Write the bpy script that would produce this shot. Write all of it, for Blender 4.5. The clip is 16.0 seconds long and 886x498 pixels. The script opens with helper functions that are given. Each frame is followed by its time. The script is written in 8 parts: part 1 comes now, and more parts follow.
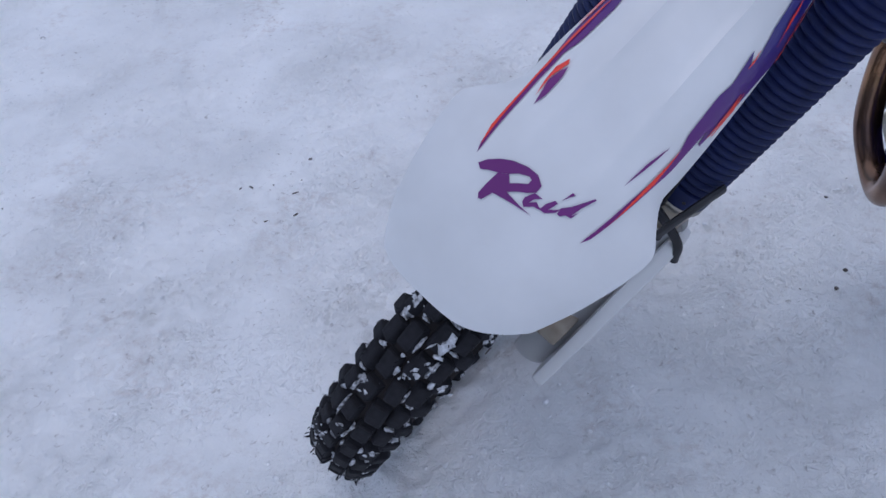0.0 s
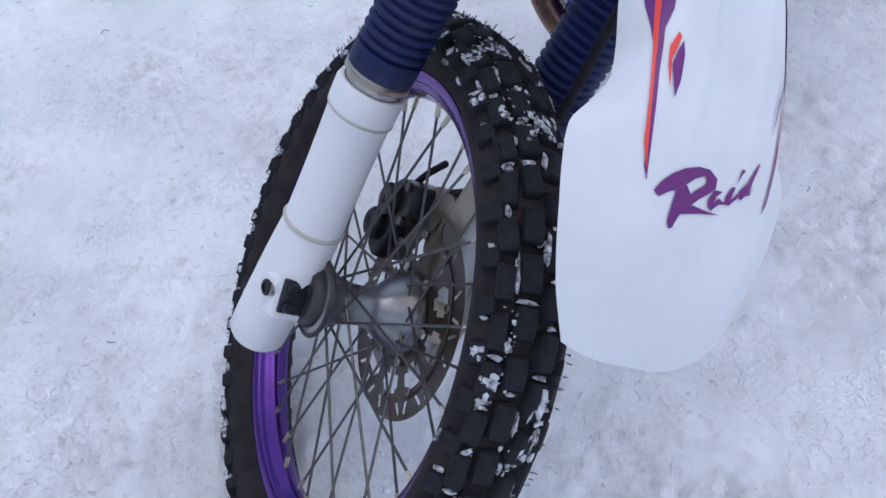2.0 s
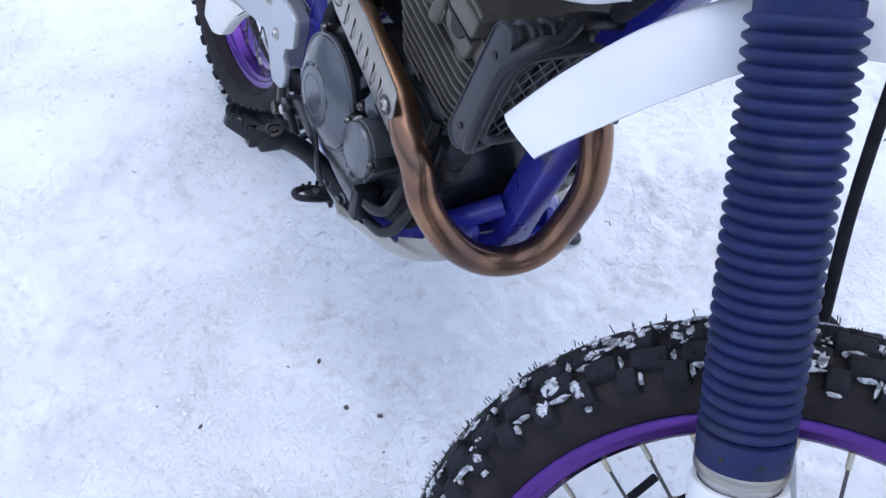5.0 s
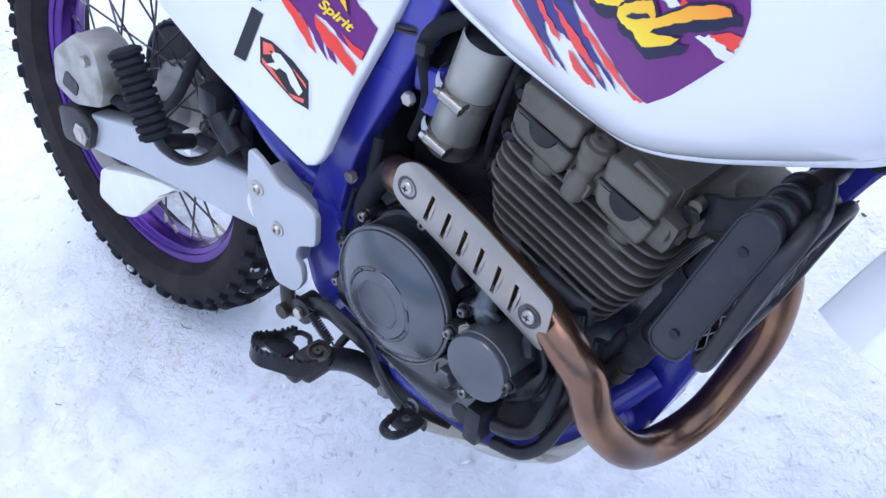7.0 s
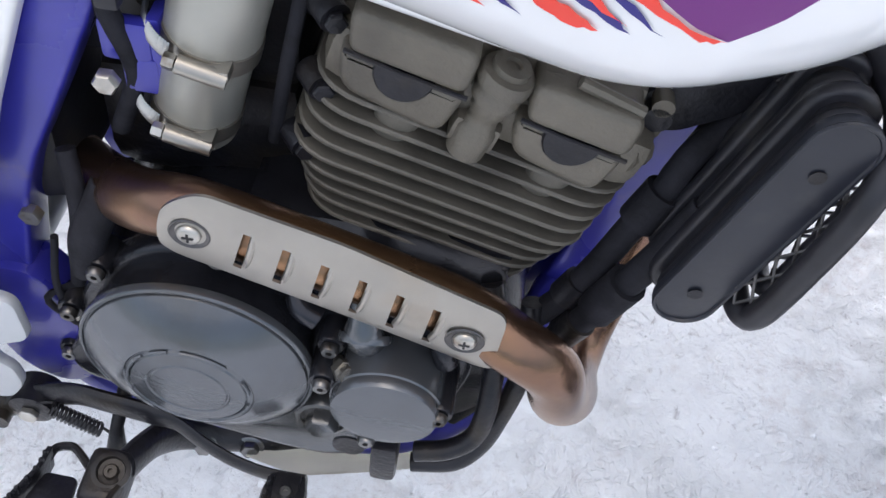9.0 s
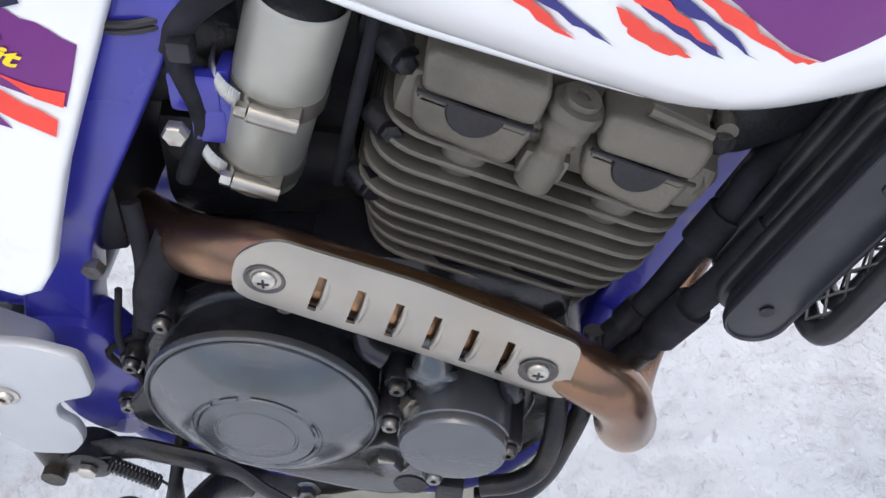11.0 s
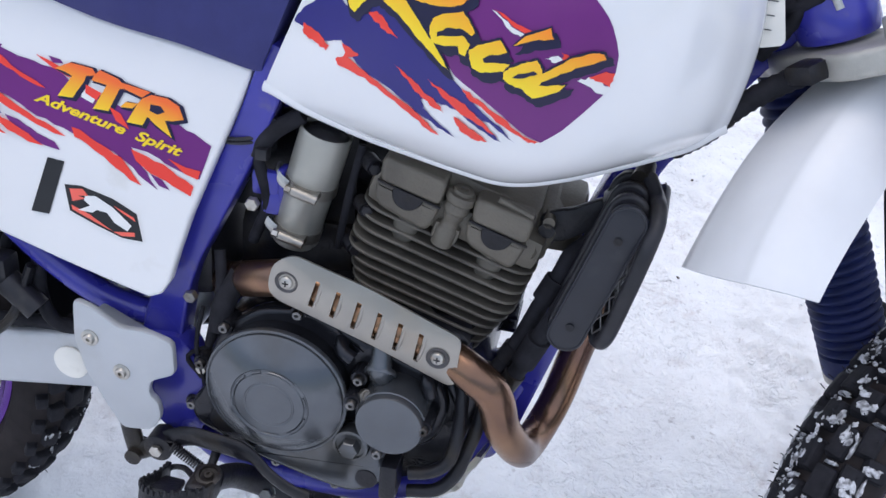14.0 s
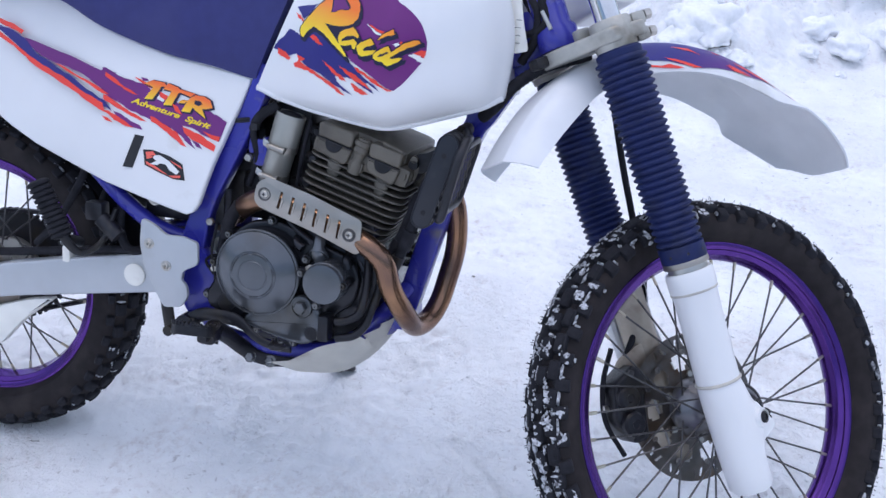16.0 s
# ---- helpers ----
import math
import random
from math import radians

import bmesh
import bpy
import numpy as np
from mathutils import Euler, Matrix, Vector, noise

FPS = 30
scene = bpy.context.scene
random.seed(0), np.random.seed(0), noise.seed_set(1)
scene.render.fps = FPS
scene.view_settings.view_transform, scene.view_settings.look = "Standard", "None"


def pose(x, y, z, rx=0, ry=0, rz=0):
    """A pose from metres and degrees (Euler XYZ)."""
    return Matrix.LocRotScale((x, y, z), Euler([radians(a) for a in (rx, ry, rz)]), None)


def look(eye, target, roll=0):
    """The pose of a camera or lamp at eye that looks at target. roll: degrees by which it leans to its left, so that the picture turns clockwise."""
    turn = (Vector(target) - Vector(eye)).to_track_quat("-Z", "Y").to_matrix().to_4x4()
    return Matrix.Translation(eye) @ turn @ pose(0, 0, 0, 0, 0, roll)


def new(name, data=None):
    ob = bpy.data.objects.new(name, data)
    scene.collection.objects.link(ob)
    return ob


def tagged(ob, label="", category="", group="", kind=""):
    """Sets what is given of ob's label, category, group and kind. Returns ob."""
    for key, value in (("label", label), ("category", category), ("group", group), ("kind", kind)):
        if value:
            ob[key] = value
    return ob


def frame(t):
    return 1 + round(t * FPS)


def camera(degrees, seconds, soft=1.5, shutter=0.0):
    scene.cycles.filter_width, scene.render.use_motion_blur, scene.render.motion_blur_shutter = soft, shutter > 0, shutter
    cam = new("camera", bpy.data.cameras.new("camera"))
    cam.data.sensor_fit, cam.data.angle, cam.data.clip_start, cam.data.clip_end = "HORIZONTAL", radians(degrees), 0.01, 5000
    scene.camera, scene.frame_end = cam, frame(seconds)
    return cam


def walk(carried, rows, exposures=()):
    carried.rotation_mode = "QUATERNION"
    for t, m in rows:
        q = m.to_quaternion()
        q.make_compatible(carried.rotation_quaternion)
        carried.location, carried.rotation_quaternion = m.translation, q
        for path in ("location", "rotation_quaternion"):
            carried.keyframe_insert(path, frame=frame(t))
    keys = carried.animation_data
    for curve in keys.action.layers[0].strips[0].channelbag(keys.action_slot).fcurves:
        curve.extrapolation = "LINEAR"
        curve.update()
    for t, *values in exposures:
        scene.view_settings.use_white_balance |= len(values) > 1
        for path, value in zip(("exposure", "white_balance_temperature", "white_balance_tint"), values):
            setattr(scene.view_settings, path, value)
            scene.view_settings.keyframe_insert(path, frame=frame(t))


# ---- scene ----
cam = camera(50.11, 16.0)
PATH = [
    (0, (1.6162, 1.0006, 1.1566), (1.5317, 0.2225, 0.5343), -7.24),
    (0.5, (1.8007, 0.9184, 1.1902), (1.5315, 0.2263, 0.5205), -5.83),
    (1, (1.9249, 0.7653, 1.1492), (1.5835, 0.1766, 0.4164), -4.87),
    (1.5, (1.9752, 0.5966, 1.1602), (1.5435, 0.1131, 0.3988), -5.93),
    (2, (1.9712, 0.4689, 1.1746), (1.4031, 0.1136, 0.4324), -2.40),
    (2.5, (1.9901, 0.3503, 1.1875), (1.3094, 0.1132, 0.4943), -2.32),
    (3, (1.9321, 0.2127, 1.1550), (1.2434, 0.0762, 0.4429), -1.76),
    (3.5, (1.8432, 0.0054, 1.1933), (1.1581, 0.0271, 0.4652), 0.10),
    (4, (1.7986, -0.1130, 1.2348), (1.1149, 0.0077, 0.5151), -3.03),
    (4.5, (1.7468, -0.2503, 1.2507), (1.0930, -0.0352, 0.5252), -2.21),
    (4.7, (1.6739, -0.2844, 1.2416), (1.0401, -0.0544, 0.5031), -3.43),
    (6.8, (1.1962, -0.4468, 1.2236), (0.6778, -0.0098, 0.4885), -6.28),
    (7, (1.1222, -0.4220, 1.2153), (0.6282, 0.0183, 0.4656), -6.26),
    (7.5, (1.0004, -0.3283, 1.1897), (0.6290, 0.1618, 0.4012), -0.31),
    (8, (0.9148, -0.2390, 1.1512), (0.7260, 0.3061, 0.3344), 5.51),
    (8.5, (0.8419, -0.2159, 1.1115), (0.7903, 0.2708, 0.2395), 4.53),
    (9, (0.7942, -0.2283, 1.0755), (0.7775, 0.1851, 0.1651), 8.46),
    (9.3, (0.7822, -0.2351, 1.0624), (0.7794, 0.1500, 0.1396), 10.58),
    (9.5, (0.7789, -0.2432, 1.0520), (0.7709, 0.1418, 0.1291), 9.32),
    (9.7, (0.7695, -0.2445, 1.0565), (0.7339, 0.1968, 0.1599), 5.21),
    (11.8, (0.7514, -0.2353, 1.0838), (0.7434, 0.2150, 0.1909), 6.53),
    (12, (0.7551, -0.2390, 1.0881), (0.7414, 0.2044, 0.1919), 6.27),
    (12.5, (0.7960, -0.2891, 1.1365), (0.7238, 0.2383, 0.2900), 3.84),
    (13, (0.8723, -0.3827, 1.2283), (0.6878, 0.2205, 0.4523), -0.03),
    (13.5, (0.8729, -0.5044, 1.2660), (0.6841, 0.1507, 0.5345), 2.23),
    (14, (0.9281, -0.6138, 1.2686), (0.7757, 0.0904, 0.5751), 2.87),
    (14.5, (1.0530, -0.7370, 1.3087), (0.8572, 0.0100, 0.6735), 0.91),
    (15, (1.1782, -0.9309, 1.3226), (0.9178, -0.1683, 0.7304), -0.89),
    (15.5, (1.2461, -1.1478, 1.2831), (0.9699, -0.3294, 0.7791), -0.86),
    (16, (1.3156, -1.3235, 1.3172), (1.0851, -0.4838, 0.8255), 0.99),
]
# the clip's camera starts dark and blue, opens up over the engine and warms there
LIGHT = [(0, -0.88, 5600, 12), (0.5, -1.0, 5560, 12), (1.0, -0.72, 5650, 12), (2.0, -0.42, 5750, 11), (2.5, -0.31, 5800, 11), (4.5, 0.06, 5660, 11), (7.0, 0.32, 5500, 13), (7.5, 0.46, 5800, 12), (8.2, 0.26, 6350, 10),
         (9.0, 0.38, 6600, 9), (9.5, 0.49, 6700, 8), (12.5, 0.40, 6750, 10), (13.0, 0.12, 6500, 10), (13.5, 0.0, 6300, 10), (14.0, 0.03, 6200, 10), (14.5, -0.08, 5950, 11), (16.0, -0.10, 5780, 12)]
walk(cam, [(t, look(eye, target, roll)) for t, eye, target, roll in PATH], LIGHT)

# ---- daylight: thin high cloud over open shade ----
world = bpy.data.worlds.new("sky")
scene.world = world
world.use_nodes = True
sky = world.node_tree.nodes.new("ShaderNodeTexSky")
sky.sky_type, sky.sun_disc = "NISHITA", False
sky.sun_elevation, sky.sun_rotation = radians(83), radians(-20)
sky.air_density, sky.dust_density, sky.ozone_density = 1.0, 2.5, 1.0
world.node_tree.links.new(sky.outputs["Color"], world.node_tree.nodes["Background"].inputs["Color"])
world.node_tree.nodes["Background"].inputs["Strength"].default_value = 0.15
sun = new("sun", bpy.data.lights.new("sun", "SUN"))
sun.data.energy, sun.data.angle, sun.data.color = 1.8, radians(150), (1.0, 0.96, 0.92)
sun.rotation_euler = (radians(-7), 0, radians(20))

BIKE = Matrix(((0.99968, -0.02423, -0.00663, 0.0014), (0.02512, 0.96422, 0.26392, -0.0540), (-0.00000, -0.26401, 0.96452, 0.0010), (0, 0, 0, 1)))

# ---- materials ----
def surface(name, color, rough=0.5, metal=0.0, var=0.12, scale=30.0, bump=0.0, bump_scale=200.0, second=None, second_scale=6.0,
            second_at=0.6, second_soft=0.08, coat=0.0, rough_var=0.08, spec=0.5):
    """A principled surface with grain, a second colour in patches (dirt, wear) and fine relief."""
    m = bpy.data.materials.new(name)
    m.use_nodes = True
    nt = m.node_tree
    b = nt.nodes["Principled BSDF"]
    b.inputs["Roughness"].default_value = rough
    b.inputs["Metallic"].default_value = metal
    b.inputs["Coat Weight"].default_value = coat
    b.inputs["Coat Roughness"].default_value = 0.08
    b.inputs["Specular IOR Level"].default_value = spec
    tc = nt.nodes.new("ShaderNodeTexCoord")

    def noise_node(s, detail=4.0):
        n = nt.nodes.new("ShaderNodeTexNoise")
        n.inputs["Scale"].default_value = s
        n.inputs["Detail"].default_value = detail
        nt.links.new(tc.outputs["Object"], n.inputs["Vector"])
        return n

    grain = noise_node(scale)
    ramp = nt.nodes.new("ShaderNodeValToRGB")
    ramp.color_ramp.elements[0].position, ramp.color_ramp.elements[1].position = 0.3, 0.7
    ramp.color_ramp.elements[0].color = (*[c * (1 - var) for c in color], 1)
    ramp.color_ramp.elements[1].color = (*[min(1, c * (1 + var)) for c in color], 1)
    nt.links.new(grain.outputs["Fac"], ramp.inputs["Fac"])
    out = ramp.outputs["Color"]
    if second:
        patch = noise_node(second_scale, 8.0)
        mask = nt.nodes.new("ShaderNodeMapRange")
        mask.inputs["From Min"].default_value, mask.inputs["From Max"].default_value = second_at - second_soft, second_at + second_soft
        nt.links.new(patch.outputs["Fac"], mask.inputs["Value"])
        mix = nt.nodes.new("ShaderNodeMix")
        mix.data_type = "RGBA"
        mix.inputs["B"].default_value = (*second, 1)
        nt.links.new(mask.outputs["Result"], mix.inputs["Factor"])
        nt.links.new(out, mix.inputs["A"])
        out = mix.outputs["Result"]
    nt.links.new(out, b.inputs["Base Color"])
    if rough_var:
        rn = noise_node(scale * 0.35, 6.0)
        rr = nt.nodes.new("ShaderNodeMapRange")
        rr.inputs["To Min"].default_value, rr.inputs["To Max"].default_value = max(0.02, rough - rough_var), min(1, rough + rough_var)
        nt.links.new(rn.outputs["Fac"], rr.inputs["Value"])
        nt.links.new(rr.outputs["Result"], b.inputs["Roughness"])
    if bump:
        bn = noise_node(bump_scale, 5.0)
        bp = nt.nodes.new("ShaderNodeBump")
        bp.inputs["Strength"].default_value = bump
        bp.inputs["Distance"].default_value = 0.002
        nt.links.new(bn.outputs["Fac"], bp.inputs["Height"])
        nt.links.new(bp.outputs["Normal"], b.inputs["Normal"])
    return m


def fade(name, low, high, z0, z1, rough=0.35, lean=0.0):
    """Printed ink that runs from one colour to another with height on the bike."""
    m = surface(name, low, rough, var=0.05)
    nt = m.node_tree
    tc = nt.nodes.new("ShaderNodeTexCoord")
    sep = nt.nodes.new("ShaderNodeSeparateXYZ")
    nt.links.new(tc.outputs["Object"], sep.inputs["Vector"])
    add = nt.nodes.new("ShaderNodeMath")
    add.operation = "MULTIPLY_ADD"
    add.inputs[1].default_value = lean
    nt.links.new(sep.outputs["X"], add.inputs[0])
    nt.links.new(sep.outputs["Z"], add.inputs[2])
    rng = nt.nodes.new("ShaderNodeMapRange")
    rng.inputs["From Min"].default_value, rng.inputs["From Max"].default_value = z0, z1
    nt.links.new(add.outputs[0], rng.inputs["Value"])
    mix = nt.nodes.new("ShaderNodeMix")
    mix.data_type = "RGBA"
    mix.inputs["A"].default_value, mix.inputs["B"].default_value = (*low, 1), (*high, 1)
    nt.links.new(rng.outputs["Result"], mix.inputs["Factor"])
    nt.links.new(mix.outputs["Result"], nt.nodes["Principled BSDF"].inputs["Base Color"])
    return m


WHITE = surface("white plastic", (0.80, 0.80, 0.80), 0.32, var=0.02, scale=9, second=(0.62, 0.60, 0.55), second_scale=11, second_at=0.74, coat=0.1, bump=0.03, bump_scale=60)
TANKW = surface("white tank paint", (0.82, 0.82, 0.82), 0.16, var=0.015, scale=7, coat=0.6, bump=0.015, bump_scale=40)
FLAPW = surface("weathered white plastic", (0.74, 0.75, 0.77), 0.3, var=0.05, scale=14, second=(0.52, 0.51, 0.47), second_scale=9, second_at=0.72, bump=0.05, bump_scale=80)
CREAM = surface("yellowed white plastic", (0.85, 0.83, 0.76), 0.45, var=0.05, scale=25, second=(0.52, 0.47, 0.38), second_scale=14, second_at=0.68, bump=0.08)
BANDM = surface("grey cream rubber band", (0.50, 0.47, 0.42), 0.6, var=0.12, scale=40)
BLUE = surface("blue frame paint", (0.037, 0.037, 0.33), 0.28, var=0.12, scale=18, second=(0.16, 0.14, 0.13), second_scale=16, second_at=0.72, coat=0.3, bump=0.04, bump_scale=70)
PURPLE = surface("purple anodised rim", (0.100, 0.040, 0.230), 0.2, metal=0.92, var=0.12, scale=25, second=(0.30, 0.27, 0.30), second_scale=13, second_at=0.74)
GAITER = surface("navy rubber", (0.009, 0.016, 0.078), 0.55, var=0.25, scale=35, second=(0.035, 0.04, 0.085), second_scale=10, second_at=0.66, spec=0.3, bump=0.12, bump_scale=250)
SEATM = surface("blue seat vinyl", (0.040, 0.043, 0.165), 0.6, spec=0.3, var=0.08, scale=45, bump=0.25, bump_scale=900, second=(0.054, 0.056, 0.178), second_scale=5, second_at=0.6)
RUBBER = surface("black rubber", (0.018, 0.018, 0.023), 0.78, spec=0.22, var=0.35, scale=60, second=(0.024, 0.022, 0.024), second_scale=22, second_at=0.68, bump=0.3, bump_scale=260)
SIDEWALL = surface("dusty sidewall rubber", (0.022, 0.0185, 0.0195), 0.8, spec=0.22, var=0.25, scale=40, second=(0.044, 0.036, 0.035), second_scale=9, second_at=0.6, bump=0.12, bump_scale=350)
BLACKP = surface("black plastic", (0.021, 0.021, 0.026), 0.36, spec=0.38, var=0.25, scale=40, second=(0.06, 0.055, 0.05), second_scale=18, second_at=0.66, bump=0.1, bump_scale=220)
COOLP = surface("grey black cooler paint", (0.020, 0.022, 0.030), 0.32, spec=0.42, var=0.12, scale=30, second=(0.06, 0.06, 0.062), second_scale=14, second_at=0.7, bump=0.06, bump_scale=200)
RESERV = surface("scuffed silver can", (0.40, 0.395, 0.355), 0.42, metal=0.5, var=0.06, scale=30, second=(0.33, 0.30, 0.25), second_scale=17, second_at=0.68, bump=0.05, bump_scale=220)
ALU = surface("dull aluminium", (0.52, 0.52, 0.50), 0.36, metal=0.85, var=0.12, scale=28, second=(0.36, 0.33, 0.28), second_scale=12, second_at=0.64, bump=0.1, bump_scale=260)
DIRTALU = surface("dirty aluminium", (0.46, 0.41, 0.33), 0.5, metal=0.45, var=0.12, scale=22, second=(0.20, 0.15, 0.11), second_scale=11, second_at=0.6, bump=0.15, bump_scale=300)
CASTALU = surface("cast aluminium", (0.46, 0.45, 0.41), 0.5, metal=0.6, var=0.15, scale=40, second=(0.22, 0.20, 0.16), second_scale=13, second_at=0.62, bump=0.3, bump_scale=500)
SILVERP = surface("silver painted aluminium", (0.49, 0.51, 0.535), 0.4, metal=0.35, var=0.05, scale=14, second=(0.42, 0.42, 0.40), second_scale=8, second_at=0.68, bump=0.05, bump_scale=300)
STEEL = surface("brushed steel", (0.38, 0.36, 0.325), 0.36, metal=0.9, var=0.08, scale=22, second=(0.36, 0.31, 0.25), second_scale=10, second_at=0.62, bump=0.06, bump_scale=500)
CHROME = surface("chrome", (0.66, 0.66, 0.67), 0.1, metal=1.0, var=0.04, rough_var=0.05)
BOLT = surface("zinc bolt", (0.50, 0.48, 0.44), 0.32, metal=0.9, var=0.15, scale=80, second=(0.20, 0.15, 0.10), second_scale=50, second_at=0.64)
ENGINE = surface("bronze grey engine paint", (0.150, 0.134, 0.107), 0.46, metal=0.25, var=0.12, scale=30, second=(0.095, 0.085, 0.07), second_scale=12, second_at=0.62, bump=0.28, bump_scale=420)
FIN = surface("grey brown fins", (0.135, 0.124, 0.103), 0.52, metal=0.2, var=0.18, scale=26, second=(0.06, 0.054, 0.046), second_scale=14, second_at=0.6, bump=0.22, bump_scale=380)
CASE = surface("charcoal crankcase paint", (0.024, 0.025, 0.031), 0.20, metal=0.4, spec=0.45, var=0.35, scale=26, second=(0.12, 0.112, 0.10), second_scale=15, second_at=0.66, bump=0.14, bump_scale=330)
CASESCREW = surface("dull case screw", (0.20, 0.20, 0.20), 0.3, metal=0.9, var=0.25, scale=80, second=(0.05, 0.045, 0.04), second_scale=60, second_at=0.58)
COVER = surface("grey clutch cover paint", (0.125, 0.134, 0.148), 0.22, metal=0.6, var=0.08, scale=30, second=(0.10, 0.098, 0.092), second_scale=12, second_at=0.62, bump=0.08, bump_scale=260)
GREASE = surface("greasy black metal", (0.015, 0.015, 0.019), 0.34, metal=0.1, spec=0.36, var=0.35, scale=50, second=(0.030, 0.025, 0.02), second_scale=20, second_at=0.6, bump=0.3, bump_scale=260)
COPPER = surface("heat browned steel pipe", (0.34, 0.195, 0.110), 0.27, metal=0.92, var=0.25, scale=16, second=(0.15, 0.095, 0.08), second_scale=9, second_at=0.54, second_soft=0.15, bump=0.14, bump_scale=240)
DISC = surface("worn disc steel", (0.23, 0.21, 0.195), 0.34, metal=0.9, var=0.15, scale=40, second=(0.20, 0.15, 0.11), second_scale=18, second_at=0.58)
HUBM = surface("grimy hub casting", (0.27, 0.275, 0.285), 0.30, metal=0.75, var=0.15, scale=24, second=(0.13, 0.115, 0.10), second_scale=16, second_at=0.6, bump=0.12, bump_scale=300)
SPOKEM = surface("dull spoke steel", (0.115, 0.11, 0.11), 0.4, metal=0.85, var=0.2, scale=90)
BRASS = surface("brass nipple", (0.52, 0.47, 0.36), 0.32, metal=0.9, var=0.15, scale=90)
INK_PURPLE = surface("purple ink", (0.150, 0.013, 0.175), 0.3, var=0.07, scale=12, coat=0.1)
INK_BLUE = surface("blue ink", (0.018, 0.014, 0.185), 0.3, var=0.07, scale=12, coat=0.1)
INK_RED = surface("orange red ink", (0.84, 0.050, 0.030), 0.32, var=0.04, scale=12, coat=0.2)
INK_NAVY = surface("navy ink", (0.007, 0.006, 0.040), 0.34, var=0.05, scale=12)
INK_YELLOW = surface("yellow ink", (0.93, 0.66, 0.02), 0.32, var=0.04, scale=12)
INK_BLACK = surface("black sticker and slot shade", (0.012, 0.012, 0.014), 0.45, var=0.2, scale=40)
INK_WHITE = surface("white sticker", (0.80, 0.80, 0.79), 0.35, var=0.02)
INK_PINK = surface("coral sticker", (0.85, 0.14, 0.10), 0.35, var=0.05)
INK_FIRE = fade("yellow to orange ink", (0.95, 0.70, 0.02), (0.93, 0.20, 0.02), 1.035, 1.095, 0.3, 0.24)
INK_FIRE_S = fade("small yellow to orange ink", (0.95, 0.66, 0.02), (0.93, 0.16, 0.03), 0.812, 0.846, 0.3, 0.22)
INK_RUN = fade("purple to blue ink", (0.165, 0.015, 0.18), (0.020, 0.016, 0.20), -0.62, -0.40, 0.3, -1.0)
AMBER = surface("amber lens", (0.75, 0.20, 0.015), 0.2, var=0.1, coat=0.5)
PACKED = surface("packed snow", (0.90, 0.91, 0.93), 0.75, var=0.06, scale=60, bump=0.35, bump_scale=350)


TYRESNOW = surface("thin dirty snow crust", (0.56, 0.57, 0.60), 0.8, var=0.35, scale=160, second=(0.14, 0.14, 0.15), second_scale=170, second_at=0.545, bump=0.4, bump_scale=420)


